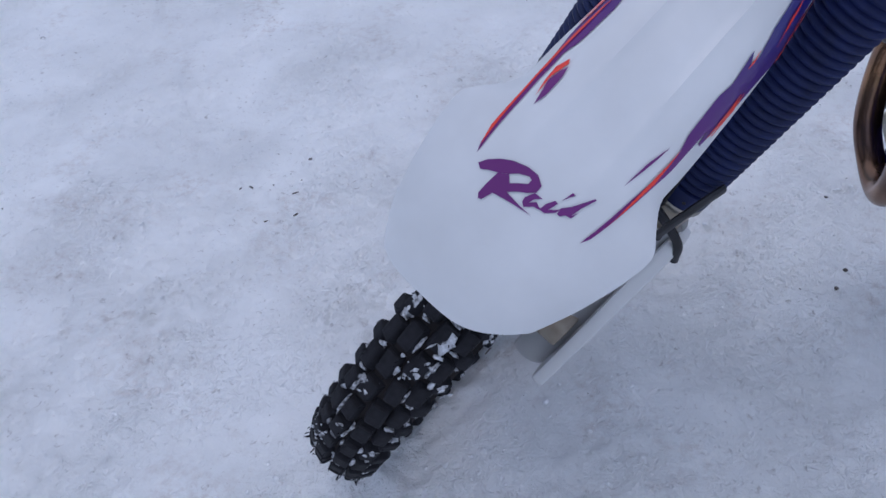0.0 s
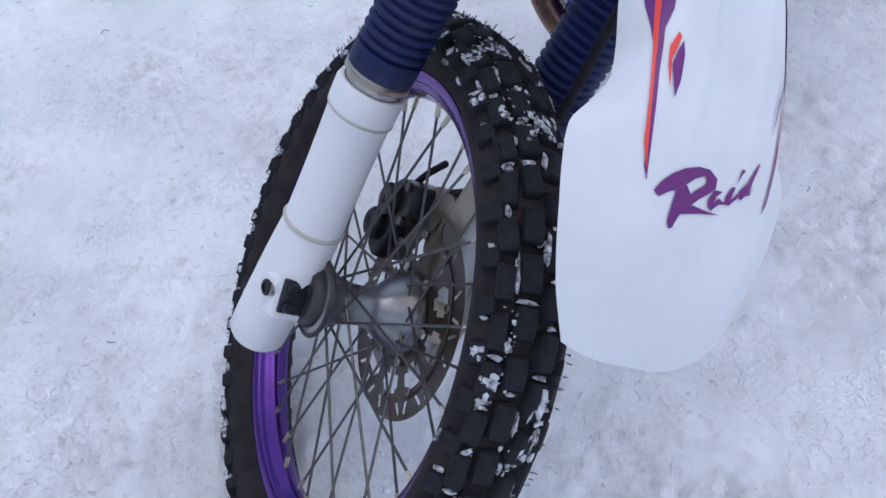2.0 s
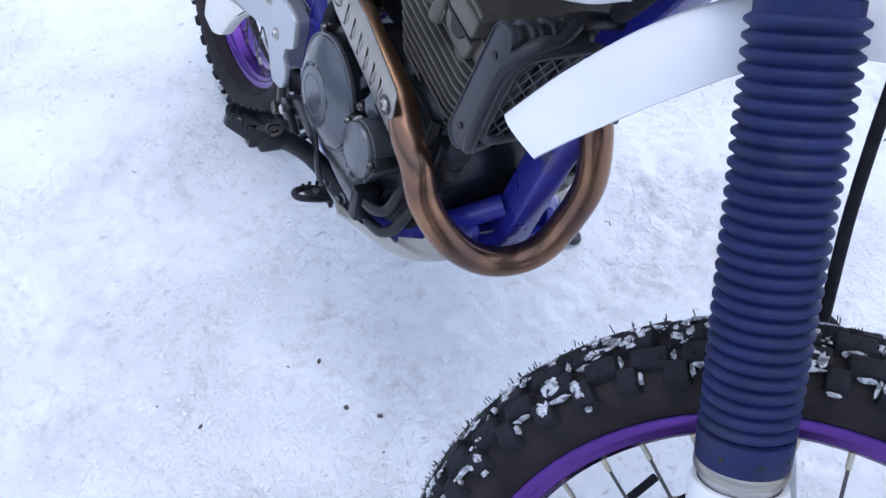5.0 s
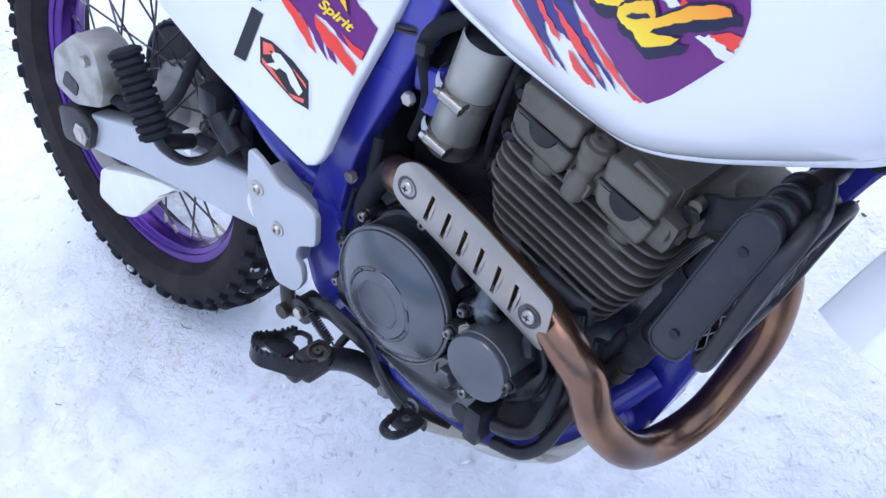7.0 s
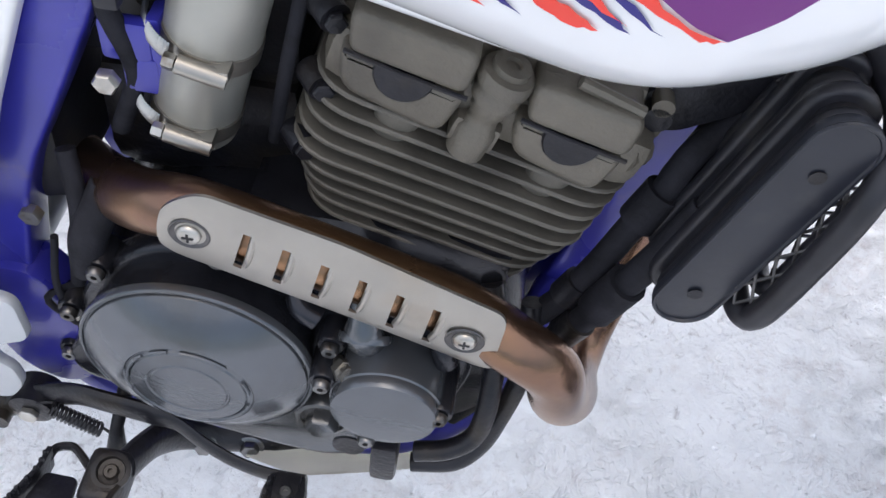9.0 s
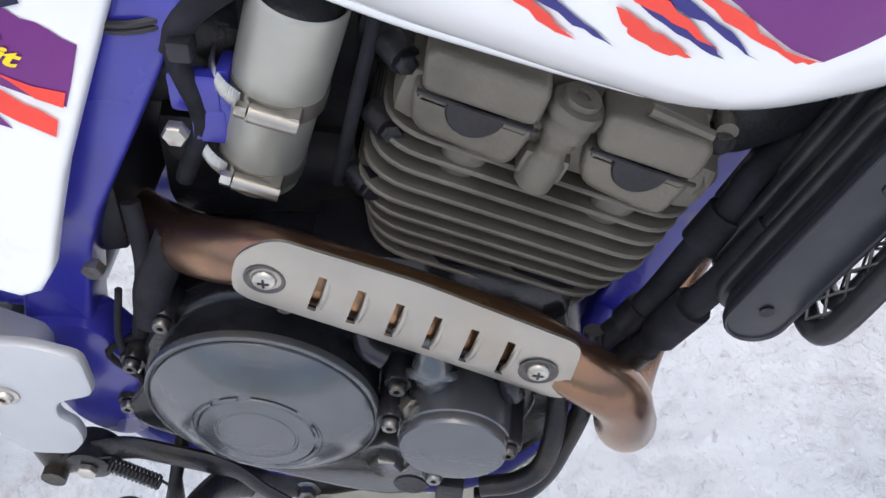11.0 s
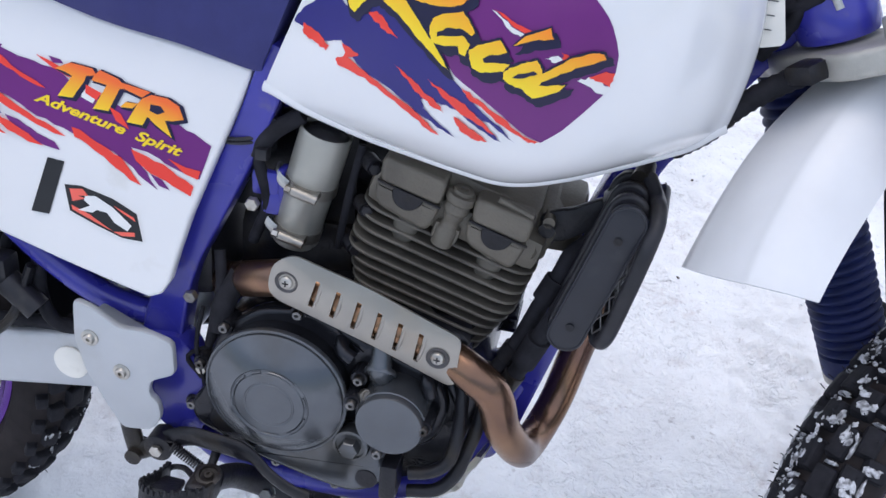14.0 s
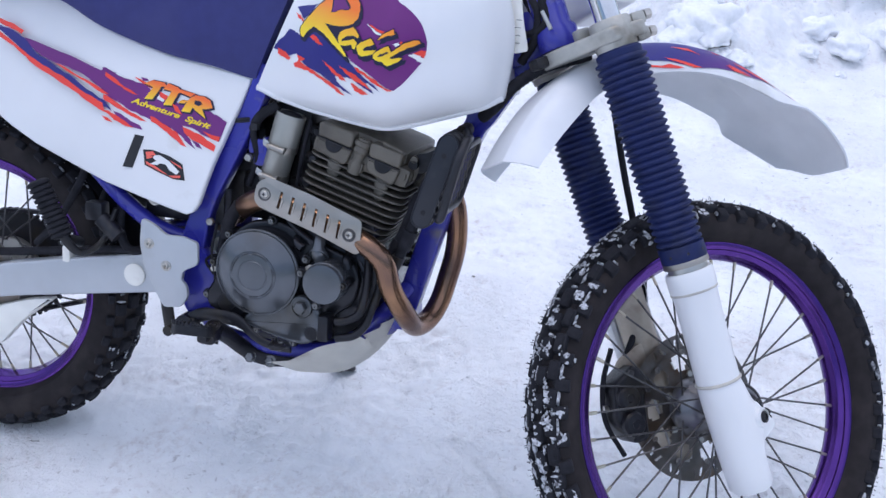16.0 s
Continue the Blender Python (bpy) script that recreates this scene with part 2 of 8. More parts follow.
def snow_material():
    """Trodden snow: crumbly relief in patches, polished plates between, grey slush and brown grit ground in."""
    m = surface("trodden snow", (0.93, 0.94, 0.955), 0.72, var=0.04, scale=7, bump=0.0, rough_var=0.1)
    nt = m.node_tree
    b = nt.nodes["Principled BSDF"]
    tc = nt.nodes.new("ShaderNodeTexCoord")

    def noise_at(scale, detail, rough=0.62, warp=0.0):
        n = nt.nodes.new("ShaderNodeTexNoise")
        n.inputs["Scale"].default_value, n.inputs["Detail"].default_value, n.inputs["Roughness"].default_value, n.inputs["Distortion"].default_value = scale, detail, rough, warp
        nt.links.new(tc.outputs["Object"], n.inputs["Vector"])
        return n.outputs["Fac"]

    def ranged(value, lo, hi, out_lo=0.0, out_hi=1.0):
        r = nt.nodes.new("ShaderNodeMapRange")
        r.inputs["From Min"].default_value, r.inputs["From Max"].default_value = lo, hi
        r.inputs["To Min"].default_value, r.inputs["To Max"].default_value = out_lo, out_hi
        nt.links.new(value, r.inputs["Value"])
        return r.outputs["Result"]

    def times(a, c):
        n = nt.nodes.new("ShaderNodeMath")
        n.operation = "MULTIPLY"
        nt.links.new(a, n.inputs[0])
        nt.links.new(c, n.inputs[1])
        return n.outputs[0]

    def tint(factor, color):
        mix = nt.nodes.new("ShaderNodeMix")
        mix.data_type = "RGBA"
        mix.inputs["B"].default_value = (*color, 1)
        nt.links.new(b.inputs["Base Color"].links[0].from_socket, mix.inputs["A"])
        nt.links.new(factor, mix.inputs["Factor"])
        nt.links.new(mix.outputs["Result"], b.inputs["Base Color"])

    crumbly = ranged(noise_at(2.6, 5, 0.6), 0.40, 0.60, 0.55, 1.0)
    prev = None
    for value, dist, strength in ((times(noise_at(30, 9, 0.70, 0.9), crumbly), 0.0105, 0.9), (times(noise_at(95, 6, 0.72, 0.5), crumbly), 0.0038, 1.0)):
        bp = nt.nodes.new("ShaderNodeBump")
        bp.inputs["Strength"].default_value, bp.inputs["Distance"].default_value = strength, dist
        nt.links.new(value, bp.inputs["Height"])
        if prev:
            nt.links.new(prev.outputs["Normal"], bp.inputs["Normal"])
        prev = bp
    # crumbs and broken crust left by soles and treads, lying in patches
    printed = ranged(noise_at(3.4, 4, 0.6, 0.5), 0.47, 0.60)
    crumbs = times(ranged(noise_at(46, 3, 0.5, 1.6), 0.47, 0.57), printed)
    bp = nt.nodes.new("ShaderNodeBump")
    bp.inputs["Strength"].default_value, bp.inputs["Distance"].default_value = 0.55, 0.006
    nt.links.new(crumbs, bp.inputs["Height"])
    nt.links.new(prev.outputs["Normal"], bp.inputs["Normal"])
    nt.links.new(bp.outputs["Normal"], b.inputs["Normal"])
    # damp grey snow in broad patches
    tint(ranged(noise_at(1.9, 6, 0.62), 0.52, 0.74, 0.0, 0.16), (0.80, 0.81, 0.84))
    # pinkish brown dirt: broad faint smudges, broken up by fine grain
    dirt = ranged(noise_at(4.3, 7, 0.68, 0.4), 0.51, 0.66)
    tint(times(dirt, ranged(noise_at(38, 6, 0.75), 0.45, 0.64, 0.0, 0.55)), (0.56, 0.48, 0.46))
    # grey flecks of grit smaller than a grain of gravel
    tint(times(ranged(noise_at(3.1, 4), 0.40, 0.58), ranged(noise_at(70, 5, 0.62, 0.6), 0.60, 0.70, 0.0, 0.6)), (0.40, 0.37, 0.37))
    return m


SNOW = snow_material()


# ---- mesh helpers ----
def part(name, bm, material, parent, label="", smooth=38):
    """Links a bmesh as one mesh object under a thing or a part."""
    me = bpy.data.meshes.new(name)
    bmesh.ops.recalc_face_normals(bm, faces=bm.faces)
    bm.to_mesh(me)
    bm.free()
    for one in material if isinstance(material, (list, tuple)) else [material]:
        me.materials.append(one)
    if smooth:
        me.polygons.foreach_set("use_smooth", [True] * len(me.polygons))
        me.set_sharp_from_angle(angle=radians(smooth))
    ob = new(name, me)
    ob.parent = parent
    if label:
        tagged(ob, label)
    return ob


def piece(name, mesh, m, parent):
    ob = new(name, mesh)
    ob.parent = parent
    ob.matrix_local = m
    return ob


def frame_of(place, right, up):
    y = -Vector(right).normalized()
    z = Vector(up)
    z = (z - y * z.dot(y)).normalized()
    x = y.cross(z)
    return Matrix(((x.x, y.x, z.x, place[0]), (x.y, y.y, z.y, place[1]), (x.z, y.z, z.z, place[2]), (0, 0, 0, 1)))


def along(place, axis):
    """A frame at place whose z points along axis."""
    return Matrix.Translation(place) @ Vector(axis).to_track_quat("Z", "Y").to_matrix().to_4x4()


def spline(pts, n=6):
    """Catmull-Rom through the points."""
    p = [Vector(q) for q in pts]
    p = [2 * p[0] - p[1]] + p + [2 * p[-1] - p[-2]]
    out = []
    for a, b, c, d in zip(p, p[1:], p[2:], p[3:]):
        for i in range(n):
            t = i / n
            out.append(0.5 * (2 * b + (c - a) * t + (2 * a - 5 * b + 4 * c - d) * t * t + (3 * b - a - 3 * c + d) * t ** 3))
    return out + [p[-2]]


def lerp_list(values, n):
    out = []
    for a, b in zip(values, values[1:]):
        out += [a + (b - a) * i / n for i in range(n)]
    return out + [values[-1]]


def tube(bm, pts, r, seg=12, caps=True, flat=1.0, up=None):
    """Sweeps a ring along the points; r may be a list; flat squeezes it across."""
    pts = [Vector(p) for p in pts]
    rs = r if isinstance(r, (list, tuple)) else [r] * len(pts)
    rings, n = [], None
    for i, p in enumerate(pts):
        d = (pts[min(i + 1, len(pts) - 1)] - pts[max(i - 1, 0)]).normalized()
        if n is None:
            n = Vector(up) if up else (Vector((0, 0, 1)) if abs(d.z) < 0.9 else Vector((1, 0, 0)))
        n = (n - d * n.dot(d)).normalized()
        s = d.cross(n)
        rings.append([bm.verts.new(p + rs[i] * (math.cos(a) * n + math.sin(a) * flat * s)) for a in [2 * math.pi * k / seg for k in range(seg)]])
    for a, b in zip(rings, rings[1:]):
        for k in range(seg):
            bm.faces.new((a[k], a[(k + 1) % seg], b[(k + 1) % seg], b[k]))
    if caps:
        bm.faces.new(rings[0])
        bm.faces.new(rings[-1][::-1])
    return bm


def lathe(bm, profile, m=None, seg=32, close=False):
    """Turns a profile of (radius, height) round the z axis of m."""
    m = m or Matrix()
    rings = []
    for r, h in profile:
        if r < 1e-6:
            rings.append([bm.verts.new(m @ Vector((0, 0, h)))])
        else:
            rings.append([bm.verts.new(m @ Vector((r * math.cos(a), r * math.sin(a), h))) for a in [2 * math.pi * k / seg for k in range(seg)]])
    pairs = list(zip(rings, rings[1:])) + ([(rings[-1], rings[0])] if close else [])
    for a, b in pairs:
        for k in range(seg):
            j = (k + 1) % seg
            if len(a) == 1 and len(b) > 1:
                bm.faces.new((a[0], b[j], b[k]))
            elif len(b) == 1 and len(a) > 1:
                bm.faces.new((a[k], a[j], b[0]))
            elif len(a) > 1:
                bm.faces.new((a[k], a[j], b[j], b[k]))
    return bm


def block(bm, lo, hi, m=None, bevel=0.003, seg=2, taper=1.0):
    """A box between two corners with rounded edges; taper narrows its +z end."""
    b = bmesh.new()
    bmesh.ops.create_cube(b, size=1)
    for v in b.verts:
        k = taper if v.co.z > 0 else 1
        v.co = Vector([(lo[i] + hi[i]) / 2 + v.co[i] * (hi[i] - lo[i]) * (k if i < 2 else 1) for i in range(3)])
    if bevel:
        bmesh.ops.bevel(b, geom=b.edges[:], offset=bevel, segments=seg, profile=0.6, affect="EDGES")
    join(bm, b, m)
    return bm


def join(bm, other, m=None):
    """Adds another bmesh to this one, moved by m, and frees it."""
    m = m or Matrix()
    made = {v: bm.verts.new(m @ v.co) for v in other.verts}
    for f in other.faces:
        try:
            g = bm.faces.new([made[v] for v in f.verts])
            g.material_index = f.material_index
        except ValueError:
            pass
    other.free()
    return bm


def rounded(pts, r, n=4):
    """Rounds the corners of a closed 2D outline."""
    out = []
    k = len(pts)
    rs = r if isinstance(r, (list, tuple)) else [r] * k
    for i in range(k):
        a, b, c = Vector(pts[i - 1]), Vector(pts[i]), Vector(pts[(i + 1) % k])
        u, v = a - b, c - b
        lim = min(rs[i], 0.45 * u.length, 0.45 * v.length)
        p, q = b + u.normalized() * lim, b + v.normalized() * lim
        for j in range(n + 1):
            t = j / n
            out.append(tuple((1 - t) ** 2 * p + 2 * t * (1 - t) * b + t * t * q))
    return out


def slab(bm, outline, y0, y1, bevel=0.002, shape=None, m=None, holes=(), seg=2):
    """A plate cut to an outline in the x-z plane, from y0 to y1, with rounded rims; shape(x, y, z) bends it."""
    b = bmesh.new()
    loops = [outline, *holes]
    edges = []
    for loop in loops:
        vs = [b.verts.new((x, y0, z)) for x, z in loop]
        edges += [b.edges.new((vs[i - 1], vs[i])) for i in range(len(vs))]
    if holes:
        bmesh.ops.triangle_fill(b, edges=edges, use_beauty=True)
    else:
        b.faces.new(b.verts[:])
    got = bmesh.ops.extrude_face_region(b, geom=b.faces[:])
    bmesh.ops.translate(b, verts=[g for g in got["geom"] if isinstance(g, bmesh.types.BMVert)], vec=(0, y1 - y0, 0))
    if bevel and not holes:
        rim = [e for e in b.edges if abs(e.verts[0].co.y - e.verts[1].co.y) < 1e-7 and len(e.link_faces) == 2 and e.calc_face_angle(0) > 0.8]
        bmesh.ops.bevel(b, geom=rim, offset=bevel, segments=seg, profile=0.6, affect="EDGES")
    if shape:
        for v in b.verts:
            v.co = shape(*v.co)
    join(bm, b, m)
    return bm


def bolt(bm, place, axis, r=0.006, h=0.005, hexa=True, washer=0.0, m=None):
    f = (m or Matrix()) @ along(place, axis)
    if washer:
        lathe(bm, [(0, 0), (washer, 0), (washer, 0.0012), (washer * 0.9, 0.0018), (0, 0.0018)], f, 20)
    if hexa:
        lathe(bm, [(0, 0.001), (r, 0.001), (r, h * 0.85), (r * 0.86, h), (0, h)], f, 6)
    else:
        lathe(bm, [(0, 0.001), (r, 0.001), (r, h * 0.6), (r * 0.8, h), (r * 0.35, h), (r * 0.35, h * 0.4), (0, h * 0.4)], f, 16)
    return bm


def ring_of(bm, place, axis, big, small, seg=32, ring=8):
    f = along(place, axis)
    lathe(bm, [(big + small * math.cos(a), small * math.sin(a)) for a in [2 * math.pi * k / ring for k in range(ring)]], f, seg, close=True)
    return bm

# ---- the place: trodden snow ----
def spread(lo, hi, step, far):
    """Even steps near the bike, growing steps out to the horizon."""
    near = list(np.arange(lo, hi + 1e-6, step))
    a, b, s = [], [], step
    x, y = lo, hi
    while x > -far:
        s *= 1.22
        x -= s
        a.append(x)
    s = step
    while y < far:
        s *= 1.22
        y += s
        b.append(y)
    return a[::-1] + near + b


TRACKS = ((1.95, -1.2, 0.35, 0.016), (2.25, -1.35, 0.33, 0.012), (-0.1, 0.9, 1.05, 0.01), (0.35, 1.3, 1.1, 0.012), (1.25, -0.55, 1.45, 0.010), (2.35, 1.0, 1.2, 0.012))


def ground_height(x, y):
    """Humps, broken crust, scuffs and shallow ruts; level where the tyres and the stand rest."""
    p = Vector((x, y, 0))
    h = 0.007 * noise.noise(p * 1.7) + 0.004 * noise.noise(p * 5.3) + 0.0035 * noise.noise(p * 13)
    scuff = noise.noise(p * 2.3 + Vector((9, 4, 2))) + 0.5 * noise.noise(p * 5.1 + Vector((2, 8, 5)))
    k = max(0.3, min(1, (scuff + 0.25) * 2.2))
    crust = noise.noise(p * 24 + Vector((3, 3, 3)))
    h += k * (0.0095 * max(-0.3, crust) + 0.0085 * noise.noise(p * 38) + 0.0055 * abs(noise.noise(p * 60 + Vector((7, 1, 0)))) + 0.0034 * noise.noise(p * 85))
    for x0, y0, way, deep in TRACKS:
        off = (x - x0) * math.cos(way) - (y - y0) * math.sin(way)
        run = (x - x0) * math.sin(way) + (y - y0) * math.cos(way)
        if abs(off) < 0.16:
            rut = math.exp(-(off / 0.06) ** 2) * (0.6 + 0.4 * noise.noise(Vector((run * 2, off, 5))))
            keep = max(0.0, min(1.0, noise.noise(Vector((run * 1.7, way * 3, 2))) * 2 + 0.7))
            h -= deep * keep * (0.40 * rut + 0.32 * math.exp(-(off / 0.075) ** 4) * (math.sin(run * 155 + 5 * off) > 0.1) * (math.sin(off * 190 + run * 20) > -0.4))
    # sheets of ridges left by a grooved tread
    if 0.05 < x < 0.75 and 0.0 < y < 1.1:
        h += 0.0026 * math.sin((x * 0.9 - y * 0.42) * 210) * max(0, noise.noise(p * 3 + Vector((1, 7, 0))) + 0.1)
    if 0.05 < x < 0.95 and -0.75 < y < 0.14:
        h += 0.0034 * math.sin((x * 0.96 + y * 0.28) * 205 + 1.5 * noise.noise(p * 2)) * max(0, noise.noise(p * 4 + Vector((4, 2, 0))) + 0.25)
    if 0.75 < x < 2.2 and -0.9 < y < 0.9:
        edge = min(1, (x - 0.75) / 0.15, (2.2 - x) / 0.2, (y + 0.9) / 0.2, (0.9 - y) / 0.2)
        sole = noise.noise(p * 2.6 + Vector((3, 9, 1)))
        if sole > -0.1:
            turn = 2.6 * noise.noise(p * 0.9 + Vector((6, 2, 4)))
            a = x * math.cos(turn) + y * math.sin(turn)
            c = y * math.cos(turn) - x * math.sin(turn)
            h += edge * 0.0062 * min(1, (sole + 0.1) * 3) * (max(-0.2, math.sin(a * 250 + 2.5 * abs(math.sin(c * 90)))) * 0.8 + 0.6 * noise.noise(p * 48))
    calm = min(1.0, (math.hypot(x, y + 0.05) - 0.02) / 0.16, (math.hypot(x - 1.44, y - 0.06) - 0.02) / 0.16, (math.hypot(x - 0.62, y - 0.333) - 0.03) / 0.1)
    h *= max(0.0, calm)
    # the heap pushed up by a plough
    d = (y - 2.95) + (1.95 - x) * 0.75 + 0.25 * noise.noise(Vector((x * 1.1, y * 1.1, 3)))
    if x > 0.4 and d > 0:
        lump = noise.noise(p * 3.1 + Vector((5, 1, 8)))
        h += min(1, d / 0.8) * (0.24 + 0.18 * lump + 0.13 * abs(noise.noise(p * 7.3)) + 0.09 * abs(noise.noise(p * 15)) + 0.03 * noise.noise(p * 34)) * min(1, (x - 0.4) / 0.8)
    return h


def build_ground():
    xs, ys = spread(-1.1, 2.75, 0.009, 400), spread(-1.6, 3.6, 0.009, 400)
    verts = [(x, y, ground_height(x, y) if abs(x) < 12 and abs(y) < 12 else 0.0) for y in ys for x in xs]
    w = len(xs)
    faces = [(j * w + i, j * w + i + 1, (j + 1) * w + i + 1, (j + 1) * w + i) for j in range(len(ys) - 1) for i in range(w - 1)]
    me = bpy.data.meshes.new("ground")
    me.from_pydata(verts, [], faces)
    me.polygons.foreach_set("use_smooth", [True] * len(faces))
    me.materials.append(SNOW)
    return tagged(new("ground", me), "trodden white snow with ruts, scuffs and dirt", "snow ground", kind="structure")


ground = build_ground()

# ---- the motorcycle's two rigid halves ----
bike = new("motorcycle")
bike.matrix_world = BIKE
tagged(bike, "white and blue trail motorcycle with purple rims on its stand", "motorcycle")
FRONT = frame_of((1.4287, -0.0477, 0.3019), (0.5644, -0.7532, 0.3379), (-0.4234, 0.0873, 0.9017))
REAR = Matrix.Translation((0, 0, 0.325))
SPIN = Matrix.Rotation(radians(-90), 4, "X")  # turns a lathe's axis onto +y


# ---- wheels ----
def knob_mesh(name, w, l, h, lean=0.0):
    b = bmesh.new()
    block(b, (-w / 2, -l / 2, -0.006), (w / 2, l / 2, h), bevel=0.0036, seg=2, taper=0.86)
    for v in b.verts:
        v.co.x += lean * v.co.z
    me = bpy.data.meshes.new(name)
    b.to_mesh(me)
    b.free()
    me.materials.append(RUBBER)
    return me


def build_wheel(place, prefix, tyre_r, tyre_w, rim_r, rim_w, count, rows, hub, seed, hairs, snow):
    rng = random.Random(seed)
    base = place @ SPIN
    k = tyre_w / 2
    top = tyre_r - 0.010
    side = [(rim_r - 0.003, rim_w / 2 - 0.004), (rim_r + 0.004, rim_w / 2 + 0.003), (rim_r + 0.012, k * 0.86), (rim_r + (top - rim_r) * 0.42, k * 0.98),
            (rim_r + (top - rim_r) * 0.68, k * 0.95), (top - (top - rim_r) * 0.13, k * 0.74), (top - 0.002, k * 0.42), (top, 0)]
    profile = side + [(r, -y) for r, y in side[-2::-1]]
    tyre = part(prefix + "_tyre", lathe(bmesh.new(), profile, base, 96), SIDEWALL, bike, "black knobbly off-road tyre with snow packed in the tread")
    # tread blocks
    tops = []
    meshes = [knob_mesh("tread_block", w, l, 0.0105) for w, l, *_ in rows]
    for (w, l, y, shift, sink), me in zip(rows, meshes):
        for s in (-1, 1):
            for i in range(count):
                a = 2 * math.pi * (i + shift + (0.25 if s > 0 else -0.25) * (abs(y) < 0.03)) / count
                tilt = math.asin(min(0.95, y / (k * 1.12))) * s
                r = top - sink - 0.001
                m = place @ Matrix.Rotation(-a, 4, "Y") @ Matrix.Translation((r, s * y, 0)) @ Matrix.Rotation(radians(90), 4, "Y") @ Matrix.Rotation(-tilt, 4, "X")
                m = m @ Matrix.Rotation(rng.uniform(-0.10, 0.10), 4, "Z") @ Matrix.Diagonal((rng.uniform(0.90, 1.07), rng.uniform(0.88, 1.07), rng.uniform(0.85, 1.05), 1))
                piece("tread_block", me, m, tyre)
                tops.append((m, w, l, a))
    # moulding hairs
    b = bmesh.new()
    for i in range(hairs):
        a, s = rng.uniform(0, 2 * math.pi), rng.choice((-1, 1))
        y = s * k * rng.choice((0.98, 0.93, 0.5, 0.15))
        r = tyre_r - (0.001 if abs(y) < k * 0.7 else 0.013)
        d = Vector((math.cos(a), 0.55 * (y / k), math.sin(a))).normalized()
        p = Vector((r * math.cos(a), y, r * math.sin(a)))
        q = p + d * rng.uniform(0.002, 0.0065) + Vector([rng.uniform(-0.0015, 0.0015) for _ in range(3)])
        tube(b, [place @ p, place @ q], 0.0006, 3)
    tagged(part("rubber_hair", b, RUBBER, tyre, smooth=0), kind="stuff")
    # snow caught between the blocks
    b = bmesh.new()
    for i, (m, w, l, a) in enumerate(tops):
        # ragged crusts on the faces of most blocks, more of them where the wheel has not met the ground lately
        full = 0.18 + 0.55 * noise.noise(Vector((math.cos(a) * 2, math.sin(a) * 2, seed * 3))) + (0.35 if math.cos(a) < 0.3 else -0.12)
        if snow < 3000 or rng.random() > full:
            continue
        x0, y0 = rng.uniform(-0.15, 0.15) * w, rng.uniform(-0.15, 0.15) * l
        for q in range(rng.randint(4, 8)):
            c = bmesh.new()
            bmesh.ops.create_icosphere(c, subdivisions=2, radius=1)
            for v in c.verts:
                v.co *= 1 + 0.9 * noise.noise(v.co * 2.6 + Vector((i, q * 3, seed))) + 0.5 * noise.noise(v.co * 6 + Vector((q, i, seed)))
            spot = Matrix.Translation((x0 + rng.gauss(0, 0.19) * w, y0 + rng.gauss(0, 0.19) * l, 0.0105))
            join(b, c, m @ spot @ Matrix.Rotation(rng.uniform(0, 3), 4, "Z") @ Matrix.Diagonal((w * rng.uniform(0.04, 0.19), l * rng.uniform(0.05, 0.21), 0.0008, 1)))
    for i, (m, w, l, a) in enumerate(tops):
        # thin seams of snow in the grooves beside the blocks
        if rng.random() > (0.85 if snow >= 3000 else 0.15):
            continue
        c = bmesh.new()
        bmesh.ops.create_icosphere(c, subdivisions=2, radius=1)
        for v in c.verts:
            v.co *= 1 + 0.8 * noise.noise(v.co * 2.4 + Vector((i, 5, seed))) + 0.4 * noise.noise(v.co * 6 + Vector((1, i, seed)))
        ends = rng.random() < 0.5
        spot = Matrix.Translation((rng.choice((-0.56, 0.56)) * w if ends else 0, 0 if ends else rng.choice((-0.56, 0.56)) * l, 0.0045))
        join(b, c, m @ spot @ Matrix.Diagonal((0.0022 if ends else w * rng.uniform(0.15, 0.4), l * rng.uniform(0.15, 0.4) if ends else 0.0022, 0.0035, 1)))
    for i in range(snow // 22):
        a = rng.uniform(0, 2 * math.pi)
        y = rng.uniform(-0.95, 0.95) * k
        if noise.noise(Vector((math.cos(a) * 3, y * 30, math.sin(a) * 3 + seed))) < -0.08:
            continue
        wide, tall = rng.uniform(0.002, 0.008), rng.uniform(0.002, 0.009)
        level = rng.choice((-0.0065, -0.0045, -0.0005, 0.0004))
        for q in range(rng.randint(5, 16)):
            yy = max(-0.97 * k, min(0.97 * k, y + rng.gauss(0, wide)))
            r = tyre_r + level - (yy / k) ** 2 * 0.016 + rng.uniform(-0.001, 0.001)
            s = rng.choice((0.0008, 0.0011, 0.0015, 0.0021, 0.003))
            c = bmesh.new()
            bmesh.ops.create_icosphere(c, subdivisions=1, radius=1)
            for v in c.verts:
                v.co *= 1 + 0.7 * noise.noise(v.co * 2.3 + Vector((i, q, seed)))
            m = place @ Matrix.Rotation(-a + rng.gauss(0, tall) / tyre_r, 4, "Y") @ Matrix.Translation((r, yy, 0)) @ Matrix.Rotation(rng.uniform(0, 3), 4, "X") @ Matrix.Diagonal((s * 0.5, s * rng.uniform(0.7, 1.6), s, 1))
            join(b, c, m)
    tagged(part("packed_snow", b, TYRESNOW, tyre, "white snow packed between the tread blocks"), kind="stuff")
    # rim
    f, d = rim_w / 2, rim_r
